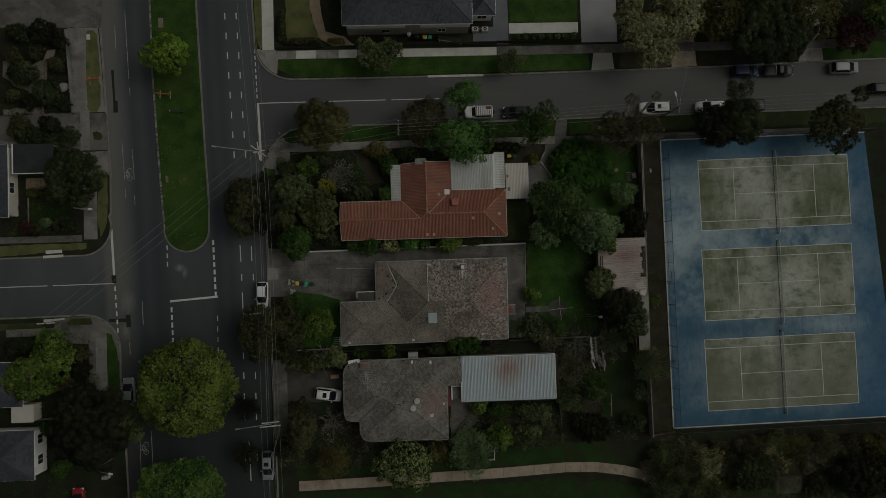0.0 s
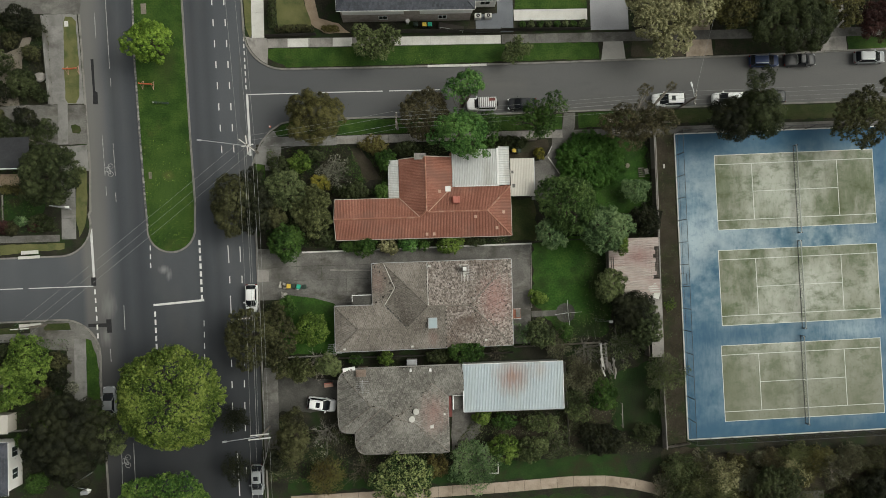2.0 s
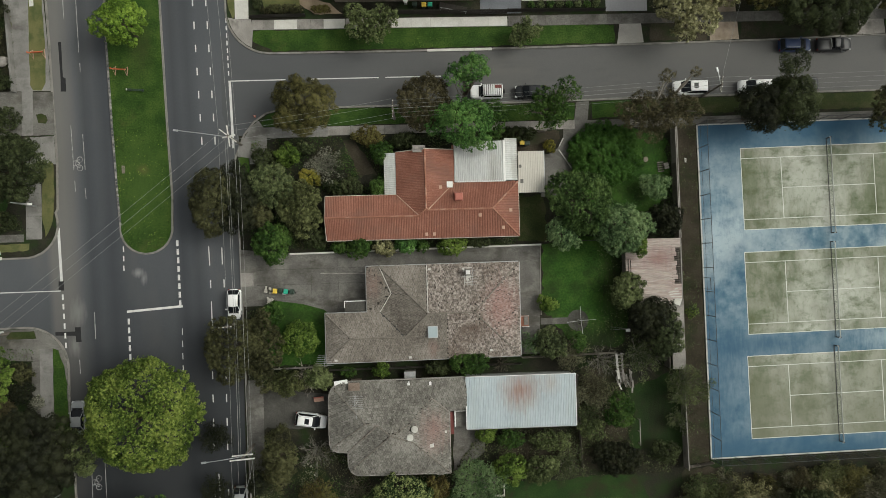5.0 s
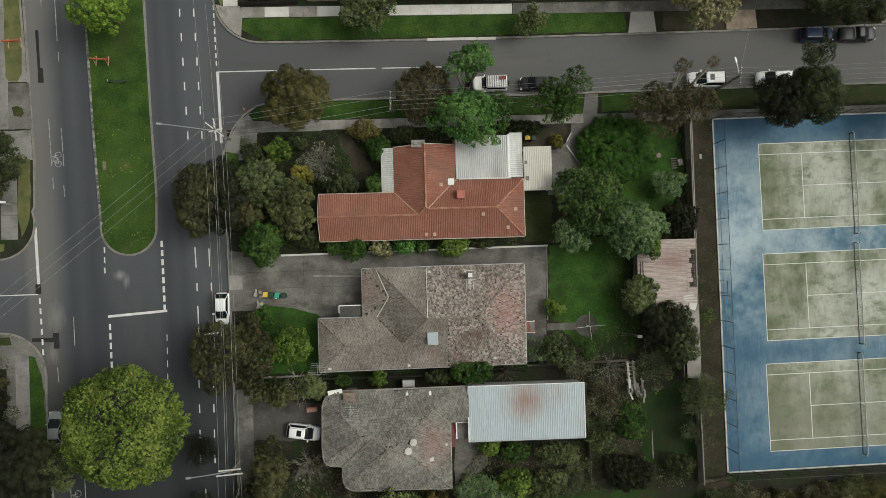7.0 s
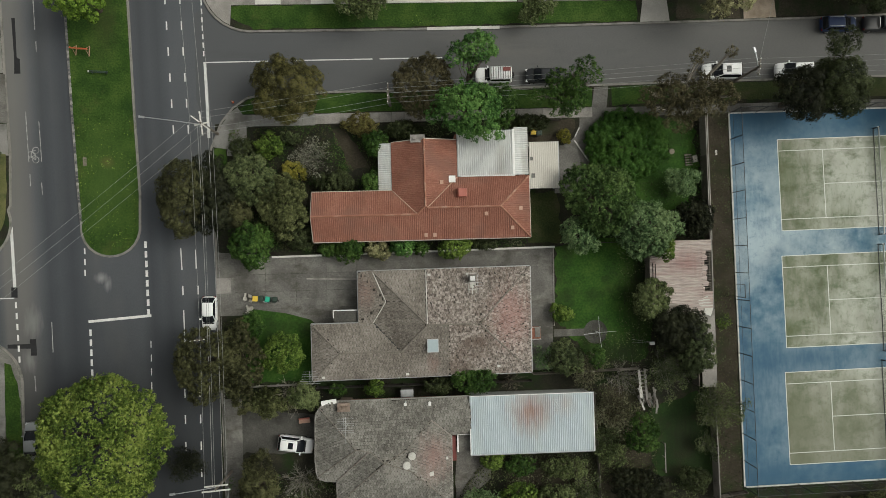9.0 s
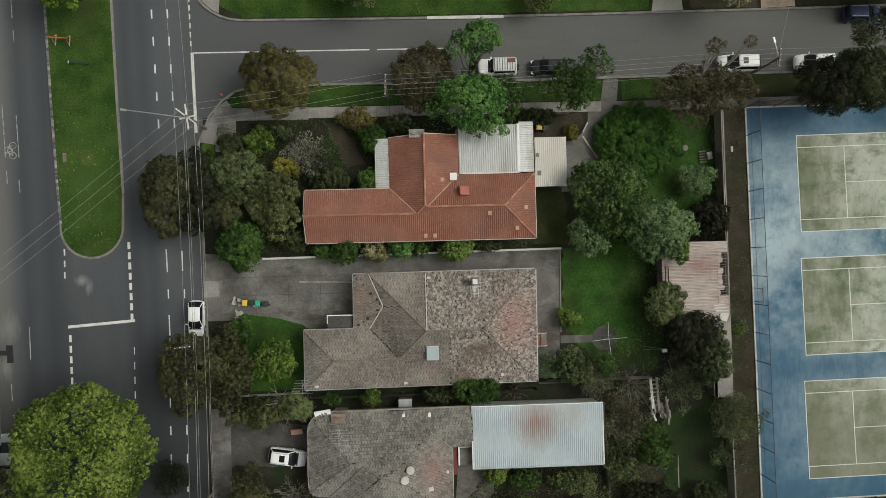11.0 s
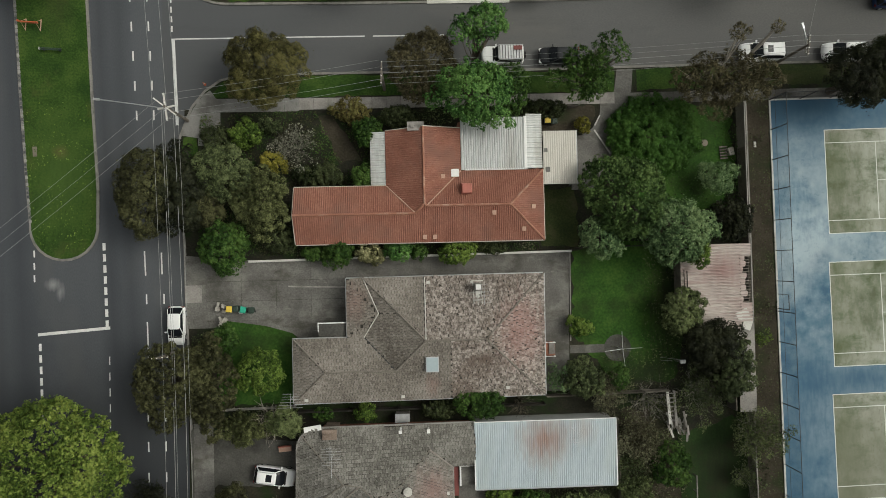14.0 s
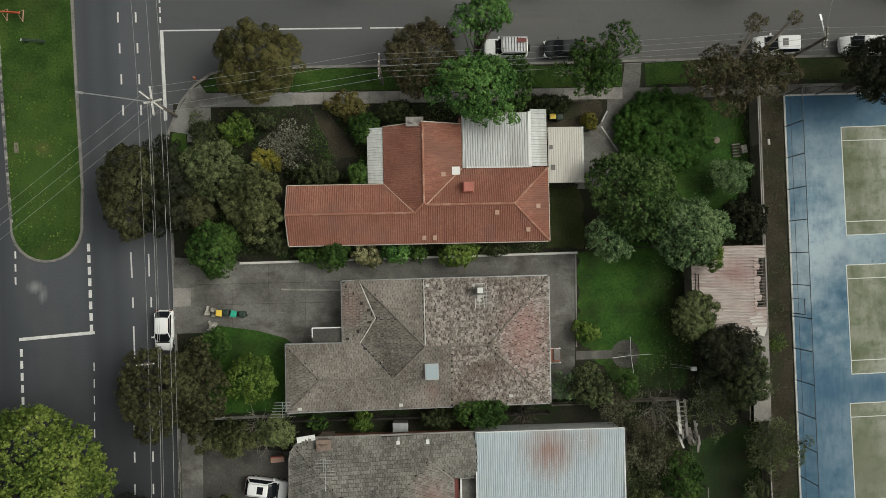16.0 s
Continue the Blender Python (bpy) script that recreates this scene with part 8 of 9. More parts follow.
# ---------------------------------------------------------------- power poles, lamps and cables
def power_pole(x, y, h, arms, label, lamp=None, wood=None):
    """A timber pole; arms are (height, length, turn in degrees); lamp is (length, turn)."""
    p = thing("power_pole", x, y, 0, 0, label, "power pole", "power poles")
    part("pole", Geo().tube([(0, 0, -0.2), (0, 0, h * 0.5), (0, 0, h)], [0.17, 0.15, 0.12], 10), POLE_WOOD, p)
    for z, length, rz, *off in arms:
        arm = part("crossarm", Geo().box(0, 0, -0.08, length, 0.13, 0.15), wood or ARM_PALE, p)
        arm.matrix_basis = pose(0, off[0] if off else 0, z, 0, 0, rz)
        for k in (-0.45, -0.15, 0.15, 0.45):
            part("insulator", Geo().disc(k * length, 0, 0.07, 0.045, 0.14, 8), WHITE_PAINT, arm)
    if lamp:
        length, rz, z = lamp
        arm = part("lamp_arm", Geo().tube([(0, 0, 0), (length * 0.5, 0, 0.35), (length, 0, 0.4)], 0.05, 6), STEEL, p)
        arm.matrix_basis = pose(0, 0, z, 0, 0, rz)
        part("lamp_head", Geo().box(length + 0.15, 0, 0.33, 0.62, 0.24, 0.14, 0, 0.85), STEEL, arm)
    return p


power_pole(-26.5, 10.8, 6.3, [(6.15, 2.6, -38), (6.0, 2.6, 97), (5.75, 1.6, 12)], "timber power pole with bleached crossarms and a long lamp arm", (6.4, 172, 5.2))
power_pole(-6.4, 13.75, 6.2, [(6.0, 2.2, 88), (5.4, 1.2, 88)], "timber power pole on the grass strip", None, POLE_WOOD)
power_pole(35.0, 16.0, 6.0, [(5.8, 2.0, 82), (5.4, 1.4, 82)], "timber power pole at the kerb with a street lamp", (1.8, 105, 5.4), TWIG_GREY)
power_pole(-25.7, -28.3, 6.2, [(6.0, 3.0, 4, -0.2), (5.95, 2.5, 4, 0.32)], "timber power pole with two crossarms and a lamp arm", (4.6, 186, 5.3))
power_pole(-56.8, -12.9, 6.2, [(6.0, 2.4, 2)], "timber power pole on the western corner")
power_pole(-27.5, -12.5, 5.6, [(5.5, 1.6, 4)], "timber pole hidden in a tree", None, POLE_WOOD)
power_pole(-30.2, 62, 6.3, [(6.15, 2.4, 4)], "timber power pole beside the main road")
power_pole(78.0, 17.2, 6.0, [(5.8, 2.0, 86)], "timber power pole at the kerb")
power_pole(-25.0, -70, 6.2, [(6.0, 3.0, 4)], "timber power pole beside the main road")


def street_lamp(x, y, h, length, rz, label):
    p = thing("street_lamp", x, y, 0, rz, label, "street lamp", "street lamps")
    part("column", Geo().tube([(0, 0, -0.1), (0, 0, h)], [0.09, 0.06], 8), STEEL, p)
    part("outreach", Geo().tube([(0, 0, h), (length * 0.5, 0, h + 0.2), (length, 0, h + 0.2)], 0.04, 6), STEEL, p)
    part("lantern", Geo().box(length + 0.2, 0, h + 0.12, 0.6, 0.24, 0.13, 0, 0.85), WHITE_PAINT, p)


street_lamp(-53.0, 3.4, 5.4, 2.2, -6, "grey street lamp with a short arm over the verge")
street_lamp(-50.6, -33.8, 5.6, 2.2, -14, "grey street lamp beside the footpath")


def cable(a, b, sag, r=0.014):
    pts = []
    for k in range(13):
        u = k / 12
        pts.append((a[0] + (b[0] - a[0]) * u, a[1] + (b[1] - a[1]) * u, a[2] + (b[2] - a[2]) * u - sag * 4 * u * (1 - u)))
    tagged(part("cable", Geo().tube(pts, r, 4), CABLE), "thin grey overhead cable strung between poles", "cable", "cables")


def span(p, q, offs, za, zb, sag=0.6, r=0.014):
    """Parallel cables from pole to pole, spread across the line between them."""
    d = Vector((q[0] - p[0], q[1] - p[1])).normalized()
    s = Vector((-d.y, d.x))
    for o in offs:
        cable((p[0] + s.x * o, p[1] + s.y * o, za), (q[0] + s.x * o, q[1] + s.y * o, zb), sag, r)


P1, P2, P3, PS, PW = (-26.5, 10.8), (-6.4, 13.75), (35.0, 16.0), (-25.7, -28.3), (-56.8, -13.2)
span(P1, P2, (-1.2, -0.6, 0.55, 1.2), 6.15, 6.05, 0.35)
span(P2, P3, (-1.1, -0.55, 0.5, 1.0), 6.05, 5.85, 0.7, 0.011)
span(P2, P3, (0.1,), 5.5, 5.45, 0.7, 0.022)
span(P3, (78.0, 17.2), (-0.9, -0.3, 0.3, 0.9), 5.85, 5.85, 0.6, 0.01)
span(P1, PS, (-1.15, -0.1, 1.2), 6.2, 6.1, 0.45)
span(P1, PS, (0.6, -0.5), 5.7, 5.6, 0.5, 0.022)
span(P1, (-30.2, 62), (-1.1, -0.2, 1.1), 6.2, 6.2, 0.5)
span(P1, PW, (-0.95, 0.1, 1.1), 6.15, 6.05, 0.5)
span(PS, (-25.0, -70), (-1.3, -0.5, 0.4, 1.3), 6.1, 6.1, 0.5)
cable((35.0, 16.4, 5.7), (39.4, 30.0, 4.6), 0.3, 0.016)
cable((-24.4, -28.2, 5.9), (-25.9, -33.5, 5.2), 0.9, 0.02)


# ---------------------------------------------------------------- vehicles
def loft(stations, ring):
    """A closed skin through cross-sections; ring(station) gives the same count of points each."""
    g = Geo()
    rows = [ring(s) for s in stations]
    n = len(rows[0])
    pts = [p for r in rows for p in r]
    faces = [(i * n + k, (i + 1) * n + k, (i + 1) * n + (k + 1) % n, i * n + (k + 1) % n) for i in range(len(rows) - 1) for k in range(n)]
    faces += [tuple(range(n)), tuple(range(len(pts) - 1, len(pts) - n - 1, -1))]
    return g.add(pts, faces)


def car(x, y, rz, paint_mat, label, length=4.4, width=1.8, height=1.46, style="hatch", z=-0.13, extras=""):
    """A parked car facing +x: shaped body, glasshouse, wheels, lamps and mirrors."""
    c = thing("car", x, y, z, rz, label, "car", "parked cars")
    L, W = length / 2, width / 2
    st = [(-L, 0.66, 0.42, 0.68), (-L * 0.985, 0.8, 0.36, 0.78), (-L * 0.95, 0.9, 0.3, 0.86), (-L * 0.86, 0.965, 0.25, 0.92), (-L * 0.7, 0.99, 0.23, 0.95), (-L * 0.35, 1.0, 0.22, 0.95), (0, 1.0, 0.22, 0.95), (L * 0.3, 1.0, 0.22, 0.95), (L * 0.5, 0.99, 0.22, 0.93), (L * 0.66, 0.97, 0.23, 0.9), (L * 0.78, 0.94, 0.24, 0.86), (L * 0.87, 0.88, 0.27, 0.8), (L * 0.935, 0.79, 0.3, 0.73), (L * 0.975, 0.66, 0.34, 0.66), (L, 0.46, 0.42, 0.56)]

    def ring(s):
        px, w, lo, hi = s
        w *= W
        k = height / 1.46
        lo, hi = lo * k, hi * k
        mid = lo + (hi - lo) * 0.62
        half = [(0.9, lo), (0.985, lo + 0.1), (1.0, lo + (hi - lo) * 0.45), (0.985, mid + 0.06), (0.93, hi - 0.05), (0.8, hi - 0.005), (0.45, hi + 0.02), (0.15, hi + 0.028)]
        return [(px, -w * a, b) for a, b in half] + [(px, w * a, b) for a, b in reversed(half)]

    if style == "box":
        st = [(p, min(1.0, w * 1.08), lo, hi if p < 0 else 0.93 + (hi - 0.93) * 0.4) for p, w, lo, hi in st]
    part("body", loft(st, ring), paint_mat, c, smooth=True)
    back = {"hatch": (-0.94, -0.62), "wagon": (-0.96, -0.76), "sedan": (-0.72, -0.42), "ute": (-0.2, -0.12), "box": (-0.95, -0.9)}[style]
    front = {"ute": (0.47, 0.16), "box": (0.44, 0.24)}.get(style, (0.54, 0.12))
    zb, zt = 0.93 * height / 1.46, height
    wb, wt = W * 0.9, W * (0.8 if style == "box" else 0.69)
    part("wiper_cowl", Geo().box(L * front[0] + 0.05, 0, zb + 0.0, 0.16, W * 1.5, 0.035), RUBBER, c)

    def outline(z, x0, x1, w, r0, r1, k=1.0):
        """A rounded plan of the cabin at one height, from rear x0 to front x1."""
        mid, pts = (x0 + x1) / 2, []
        for cx, cy, r, a0 in ((x1 - r1, -w + r1, r1, -90), (x1 - r1, w - r1, r1, 0), (x0 + r0, w - r0, r0, 90), (x0 + r0, -w + r0, r0, 180)):
            pts += [(mid + (px - mid) * k, py * k, z) for px, py in arc(cx, cy, r, a0, a0 + 90, 4)]
        return pts

    low = outline(zb, L * back[0], L * front[0], wb, 0.22, 0.42)
    mid_ring = outline((zb + zt) / 2, L * (back[0] * 0.6 + back[1] * 0.4), L * (front[0] * 0.55 + front[1] * 0.45), (wb + wt) / 2 + 0.03, 0.2, 0.36)
    high = outline(zt - 0.05, L * back[1], L * front[1], wt, 0.16, 0.26)
    for name, first, last in (("windscreen", 1, 8), ("side_window", 8, 11), ("rear_window", 11, 18), ("side_window", 18, 21)):
        g = Geo()
        row = [q % 20 for q in range(first, last + 1)]
        n = len(row)
        g.add([low[q] for q in row] + [mid_ring[q] for q in row] + [high[q] for q in row], [(a * n + q, a * n + q + 1, (a + 1) * n + q + 1, (a + 1) * n + q) for a in range(2) for q in range(n - 1)])
        part(name, g, GLASS, c, smooth=True)
    for q in (1, 8, 11, 18):
        part("pillar", Geo().tube([low[q], mid_ring[q], high[q]], [0.05, 0.045, 0.045], 6), paint_mat, c)
    for q in (9, 19):
        m = [tuple((u + v) / 2 for u, v in zip(ring_[q], ring_[(q + 1) % 20])) for ring_ in (low, mid_ring, high)]
        part("door_pillar", Geo().tube(m, 0.035, 6), RUBBER, c)
    rx0, rx1 = L * back[1] - 0.04, L * front[1] + 0.04
    part("roof", loft([(zt - 0.07, 1.02), (zt - 0.03, 1.03), (zt + 0.005, 0.985), (zt + 0.03, 0.88), (zt + 0.045, 0.6), (zt + 0.048, 0.2)], lambda st_: outline(st_[0], rx0, rx1, wt + 0.02, 0.2, 0.28, st_[1])), paint_mat, c, smooth=True)
    for sx in (-0.6, 0.62):
        for sy in (-1, 1):
            wheel = part("wheel", Geo().tube([(L * sx, sy * (W - 0.24), 0.33), (L * sx, sy * (W - 0.01), 0.33)], 0.33, 16), RUBBER, c)
            part("rim", Geo().tube([(L * sx, sy * (W - 0.03), 0.33), (L * sx, sy * (W + 0.005), 0.33)], 0.2, 12), STEEL, wheel)
    for sy in (-1, 1):
        part("headlight", Geo().box(L * 0.9, sy * W * 0.68, 0.6, 0.3, 0.34, 0.13, sy * -18), LAMP_CLEAR, c)
        part("tail_light", Geo().box(-L * 0.965, sy * W * 0.74, 0.68, 0.12, 0.3, 0.16), LAMP_RED, c)
        part("mirror", Geo().box(L * 0.32, sy * (W + 0.08), 0.92, 0.14, 0.22, 0.14), paint_mat, c)
    part("number_plate", Geo().box(L * 0.99, 0, 0.42, 0.03, 0.36, 0.1), WHITE_PAINT, c), part("grille", Geo().box(L * 0.985, 0, 0.52, 0.05, 0.7, 0.12), RUBBER, c)
    if "sunroof" in extras:
        part("sunroof", Geo().box(L * front[1] - 0.66, 0, zt + 0.03, 0.6, 0.74, 0.03, 0, 0.94), GLASS, c)
    if "rails" in extras:
        for sy in (-1, 1):
            part("roof_rail", Geo().tube([(rx0 + 0.1, sy * wt * 0.88, zt + 0.07), (rx1 - 0.1, sy * wt * 0.88, zt + 0.07)], 0.025, 6), STEEL, c)
    if "rack" in extras:
        rack = part("roof_rack", Geo().box((rx0 + rx1) / 2, -wt, zt + 0.1, rx1 - rx0, 0.05, 0.06).box((rx0 + rx1) / 2, wt, zt + 0.1, rx1 - rx0, 0.05, 0.06), STEEL, c)
        for k in range(9):
            part("slat", Geo().box(rx0 + (rx1 - rx0) * (k + 0.5) / 9, 0, zt + 0.1, 0.06, wt * 2, 0.03), DARK_STEEL, rack)
        part("red_board", Geo().box(rx0 + 0.55, -wt * 0.55, zt + 0.14, 0.9, 0.42, 0.05), RED_PAINT, rack, "red board strapped on the rack")
        part("spare_wheel", Geo().tube([(-L - 0.02, 0, 0.85), (-L - 0.22, 0, 0.85)], 0.34, 14), RUBBER, c)
    if "tray" in extras:
        part("tray_liner", Geo().box(-L * 0.57, 0, 0.9, L * 0.72, W * 1.6, 0.07), DARK_STEEL, c, "dark tray cover")
        part("sports_bar", Geo().tube([(-L * 0.24, -W * 0.8, 0.95), (-L * 0.26, -W * 0.6, 1.3), (-L * 0.26, W * 0.6, 1.3), (-L * 0.24, W * 0.8, 0.95)], 0.04, 6), STEEL, c)
    return c


car(-27.75, -10.0, -91, CAR_WHITE, "white hatchback parked at the kerb of the main road", 3.9, 1.7)
car(-18.2, -25.3, -9, CAR_WHITE, "white wagon with a sunroof on the driveway", 4.05, 1.8, 1.6, "wagon", 0.02, "sunroof rails")
car(5.85, 16.95, 180, CAR_WHITE, "white off-roader with roof rack and red board", 4.3, 1.8, 1.85, "box", extras="rack")
car(11.7, 16.9, 180, CAR_BLACK, "black hatchback parked beneath a gum tree", 4.2, 1.75)
car(33.25, 17.05, 180, CAR_WHITE, "white wagon with a sunroof parked at the kerb", 4.9, 1.88, 1.65, "wagon", extras="sunroof")
car(42.0, 17.0, 180, CAR_WHITE, "white van-like wagon parked under a dark tree", 4.7, 1.85, 1.7, "wagon")
car(48.1, 17.15, 180, CAR_BLACK, "black utility with a tray liner", 5.0, 1.85, 1.7, "ute", extras="tray")
car(47.65, 22.5, 0, CAR_BLUE, "dark blue wagon parked at the far kerb", 4.4, 1.8, 1.55, "wagon", extras="rails")
car(53.0, 22.5, 0, CAR_GREY, "grey utility with a cluttered tray", 4.8, 1.8, 1.6, "ute", extras="tray")
car(63.5, 22.75, 0, CAR_SILVER, "silver wagon parked at the far kerb", 4.6, 1.8, 1.6, "wagon", extras="rails")
car(69.5, 19.3, 0, CAR_GREY, "grey wagon on the side street", 4.5, 1.8, 1.6, "wagon")
car(-27.5, -35.6, -90, CAR_SILVER, "silver hatchback with a dark rack on the main road", 4.3, 1.75, 1.5, "hatch", extras="sunroof")
car(-47.85, -23.95, 90, CAR_SILVER, "pale silver sedan parked under trees", 4.4, 1.75, 1.45, "sedan")
car(-55.4, -39.8, 90, CAR_RED, "dark red car parked in a driveway", 4.2, 1.75, 1.45, "sedan", 0.0)


# ---------------------------------------------------------------- small things
def wheelie_bin(x, y, rz, lid, label):
    b = thing("wheelie_bin", x, y, 0.02, rz, label, "bin", "bins")
    part("tub", loft([(0.05, 0.40), (0.95, 0.52)], lambda s: [(-s[1] / 2, -s[1] / 2, s[0]), (s[1] / 2, -s[1] / 2, s[0]), (s[1] / 2, s[1] / 2, s[0]), (-s[1] / 2, s[1] / 2, s[0])]), BIN_GREEN, b)
    part("lid", Geo().box(0, 0, 0.95, 0.62, 0.58, 0.05, 0, 0.96).box(0, 0, 1.0, 0.5, 0.48, 0.04, 0, 0.8), lid, b)
    part("handle", Geo().tube([(-0.34, -0.22, 0.97), (-0.34, 0.22, 0.97)], 0.025, 6), BIN_GREEN, b)
    for s in (-1, 1):
        part("wheel", Geo().tube([(-0.2, s * 0.22, 0.1), (-0.2, s * 0.28, 0.1)], 0.1, 10), RUBBER, b)


wheelie_bin(-22.4, -8.45, 85, YELLOW, "dark green wheelie bin with yellow lid at the driveway"), wheelie_bin(-21.75, -8.4, 92, BIN_GREEN, "dark green wheelie bin with dark lid at the driveway")
wheelie_bin(-21.0, -8.55, 76, TEAL, "dark wheelie bin with bright green lid at the driveway"), wheelie_bin(-20.2, -8.6, 90, BIN_GREEN, "dark green wheelie bin with dark lid at the driveway")
wheelie_bin(10.3, 10.1, 0, YELLOW, "dark green wheelie bin with yellow lid by the carport"), wheelie_bin(11.0, 10.0, 5, BIN_GREEN, "dark green wheelie bin beside the carport")
wheelie_bin(-2.1, 28.6, 0, YELLOW, "dark wheelie bin with yellow lid beside the brick house"), wheelie_bin(-1.3, 28.6, 0, TEAL, "dark wheelie bin with green lid beside the brick house"), wheelie_bin(-3.3, 28.7, 0, BIN_GREEN, "dark wheelie bin beside the brick house")


def heap(x, y, r, label, seed, material=None, n=9, h=0.45):
    rng = random.Random(seed)
    t = thing("rubbish_heap", x, y, 0.02, 0, label, "rubbish", "rubbish heaps")
    for k in range(n):
        part("piece", Geo().box(rng.uniform(-r, r) * 0.6, rng.uniform(-r, r) * 0.6, 0 if k < 4 else h * 0.4, rng.uniform(0.25, 0.8) * r, rng.uniform(0.2, 0.6) * r, rng.uniform(0.15, h), rng.uniform(0, 180), 0.85), material or RUBBISH, t)


heap(-23.4, -8.3, 0.7, "heap of pale hard rubbish at the driveway", 1), heap(-23.3, -9.8, 0.65, "heap of pale boxes on the footpath", 2), heap(-21.4, -8.95, 0.3, "small white box beside the bins", 3, WHITE_PAINT, 4)
heap(29.35, -12.2, 0.8, "loose pale sheets beside the garden shed", 6, CONCRETE_PALE, 8)


pallet = thing("timber_pallet", 29.2, 6.6, 0, 4, "weathered timber pallet stacked with a pale box", "pallet")
for k in range(5):
    part("slat", Geo().box(-0.25, -0.6 + 0.3 * k, 0.16, 0.85, 0.13, 0.04), TIMBER, pallet)
for k in (-0.55, 0.05):
    part("bearer", Geo().box(k, 0, 0, 0.1, 1.35, 0.16), TIMBER_DARK, pallet)
part("box", Geo().box(0.5, 0.05, 0, 0.55, 0.8, 0.4, 8), RUBBISH, pallet, "pale battered box")
tagged(part("stone_slab", Geo().box(0, 0, -0.03, 0.3, 0.65, 0.1, 0, 0.8), CONCRETE_PALE), "pale stone slab on bare earth", "stone").location = (32.4, 7.4, 0)


def timber_frame():
    t = thing("trellis", 22.6, -20.2, 0, 0, "collapsed white timber trellis in the back garden", "trellis")
    rng = random.Random(3)
    part("long_board", Geo().box(-0.7, 0.6, 1.2, 0.28, 3.4, 0.06, 4), CONCRETE_PALE, t), part("long_board", Geo().box(-0.05, 0.5, 1.25, 0.26, 3.6, 0.06, 3), CONCRETE, t)
    for k in range(7):
        part("slat", Geo().box(-0.35, 2.0 - 0.45 * k, 1.15, 0.9, 0.13, 0.04, rng.uniform(-10, 10)), CONCRETE, t)
    for k in range(20):
        part("loose_board", Geo().box(rng.uniform(-0.8, 1.3), rng.uniform(-2.4, -0.5), 0.3 + 0.04 * k, 0.2, rng.uniform(0.9, 1.7), 0.05, rng.uniform(-30, 30)), (CONCRETE_PALE, CONCRETE, TIMBER, CONCRETE)[k % 4], t)
    for a, b in ((-0.8, 2.2), (0.2, 2.1), (-0.7, -1.2), (0.4, -1.2), (1.0, -1.8)):
        part("post", Geo().box(a, b, -0.05, 0.1, 0.1, 1.3), TIMBER, t)


timber_frame()


def clothes_hoist(x, y):
    t = thing("clothes_hoist", x, y, 0, 4, "rotary steel clothes hoist on a round concrete pad", "clothes line")
    part("pad", Geo().disc(0, -0.1, -0.05, 1.4, 0.09, 28), DARK_DRIVE, t)
    part("mast", Geo().tube([(0, 0, 0), (0, 0, 2.1)], 0.04, 8), STEEL, t)
    for k in range(4):
        a = k * math.pi / 2
        part("arm", Geo().tube([(0, 0, 1.75), (1.9 * math.cos(a), 1.9 * math.sin(a), 2.1)], 0.025, 6), STEEL, t)
    for r in (0.8, 1.3, 1.85):
        ring = [(r * math.cos(k * math.pi / 2), r * math.sin(k * math.pi / 2), 1.75 + 0.35 * r / 1.9) for k in range(5)]
        part("line", Geo().tube(ring, 0.004, 4), DARK_STEEL, t)


clothes_hoist(17.15, -13.45)
tagged(part("garden_path", Geo().box(14.0, -13.55, -0.05, 3.6, 0.85, 0.075), CONCRETE_DARK), "narrow concrete path to the clothes line", "path", kind="structure")
t = thing("meter_box", 23.3, -14.9, 0, 0, "small white box on a post with wires", "box")
part("post", Geo().box(0, 0, -0.05, 0.1, 0.1, 1.6), TIMBER, t), part("box_top", Geo().box(0, 0, 1.55, 0.5, 0.35, 0.3), WHITE_PAINT, t), part("wire", Geo().tube([(0, 0, 1.7), (-2.3, 0.2, 1.6)], 0.012, 4), CABLE, t), part("wire", Geo().tube([(0, 0.15, 1.7), (-2.3, 0.5, 1.6)], 0.012, 4), CABLE, t)


def barricade(x, y, rz, label):
    t = thing("barricade", x, y, 0, rz, label, "barricade", "barricades")
    part("board", Geo().box(0, 0, 0.75, 1.8, 0.1, 0.24), ORANGE, t), part("board", Geo().box(0.1, 0.05, 0.4, 1.2, 0.06, 0.18), ORANGE, t)
    for k in (-0.75, 0.75):
        part("leg", Geo().box(k, 0, 0.0, 0.07, 1.2, 0.07).tube([(k, -0.55, 0.04), (k, 0, 1.0), (k, 0.55, 0.04)], 0.025, 6), TERRACOTTA_PALE, t)
    part("warning_lamp", Geo().disc(-0.9, 0, 1.01, 0.1, 0.18, 10), ORANGE, t)


barricade(-52.3, 23.2, 4, "orange barricade board on pale feet on the verge"), barricade(-41.8, 20.8, -4, "orange barricade board on pale feet on the median")
t = thing("park_bench", -39.9, 18.2, 0, -4, "dark green slatted bench on the median", "bench")
for k in range(2):
    part("slat", Geo().box(0, -0.08 + 0.15 * k, 0.44, 2.2, 0.1, 0.04), BIN_GREEN, t)
for k in (-0.8, 0.8):
    part("leg", Geo().box(k, 0, 0, 0.08, 0.24, 0.44), DARK_STEEL, t)
part("end_plate", Geo().box(-1.12, 0, 0.4, 0.1, 0.26, 0.1), CONCRETE_PALE, t)
t = thing("couch", -17.2, -22.7, 0.02, 4, "old brick-red padded seat on the driveway", "couch")
part("seat", Geo().box(0, 0, 0.2, 1.3, 0.6, 0.22, 0, 0.95), TERRACOTTA_PALE, t), part("backrest", Geo().box(0, 0.28, 0.4, 1.3, 0.12, 0.35, 0, 0.9), COOLER_RED, t)
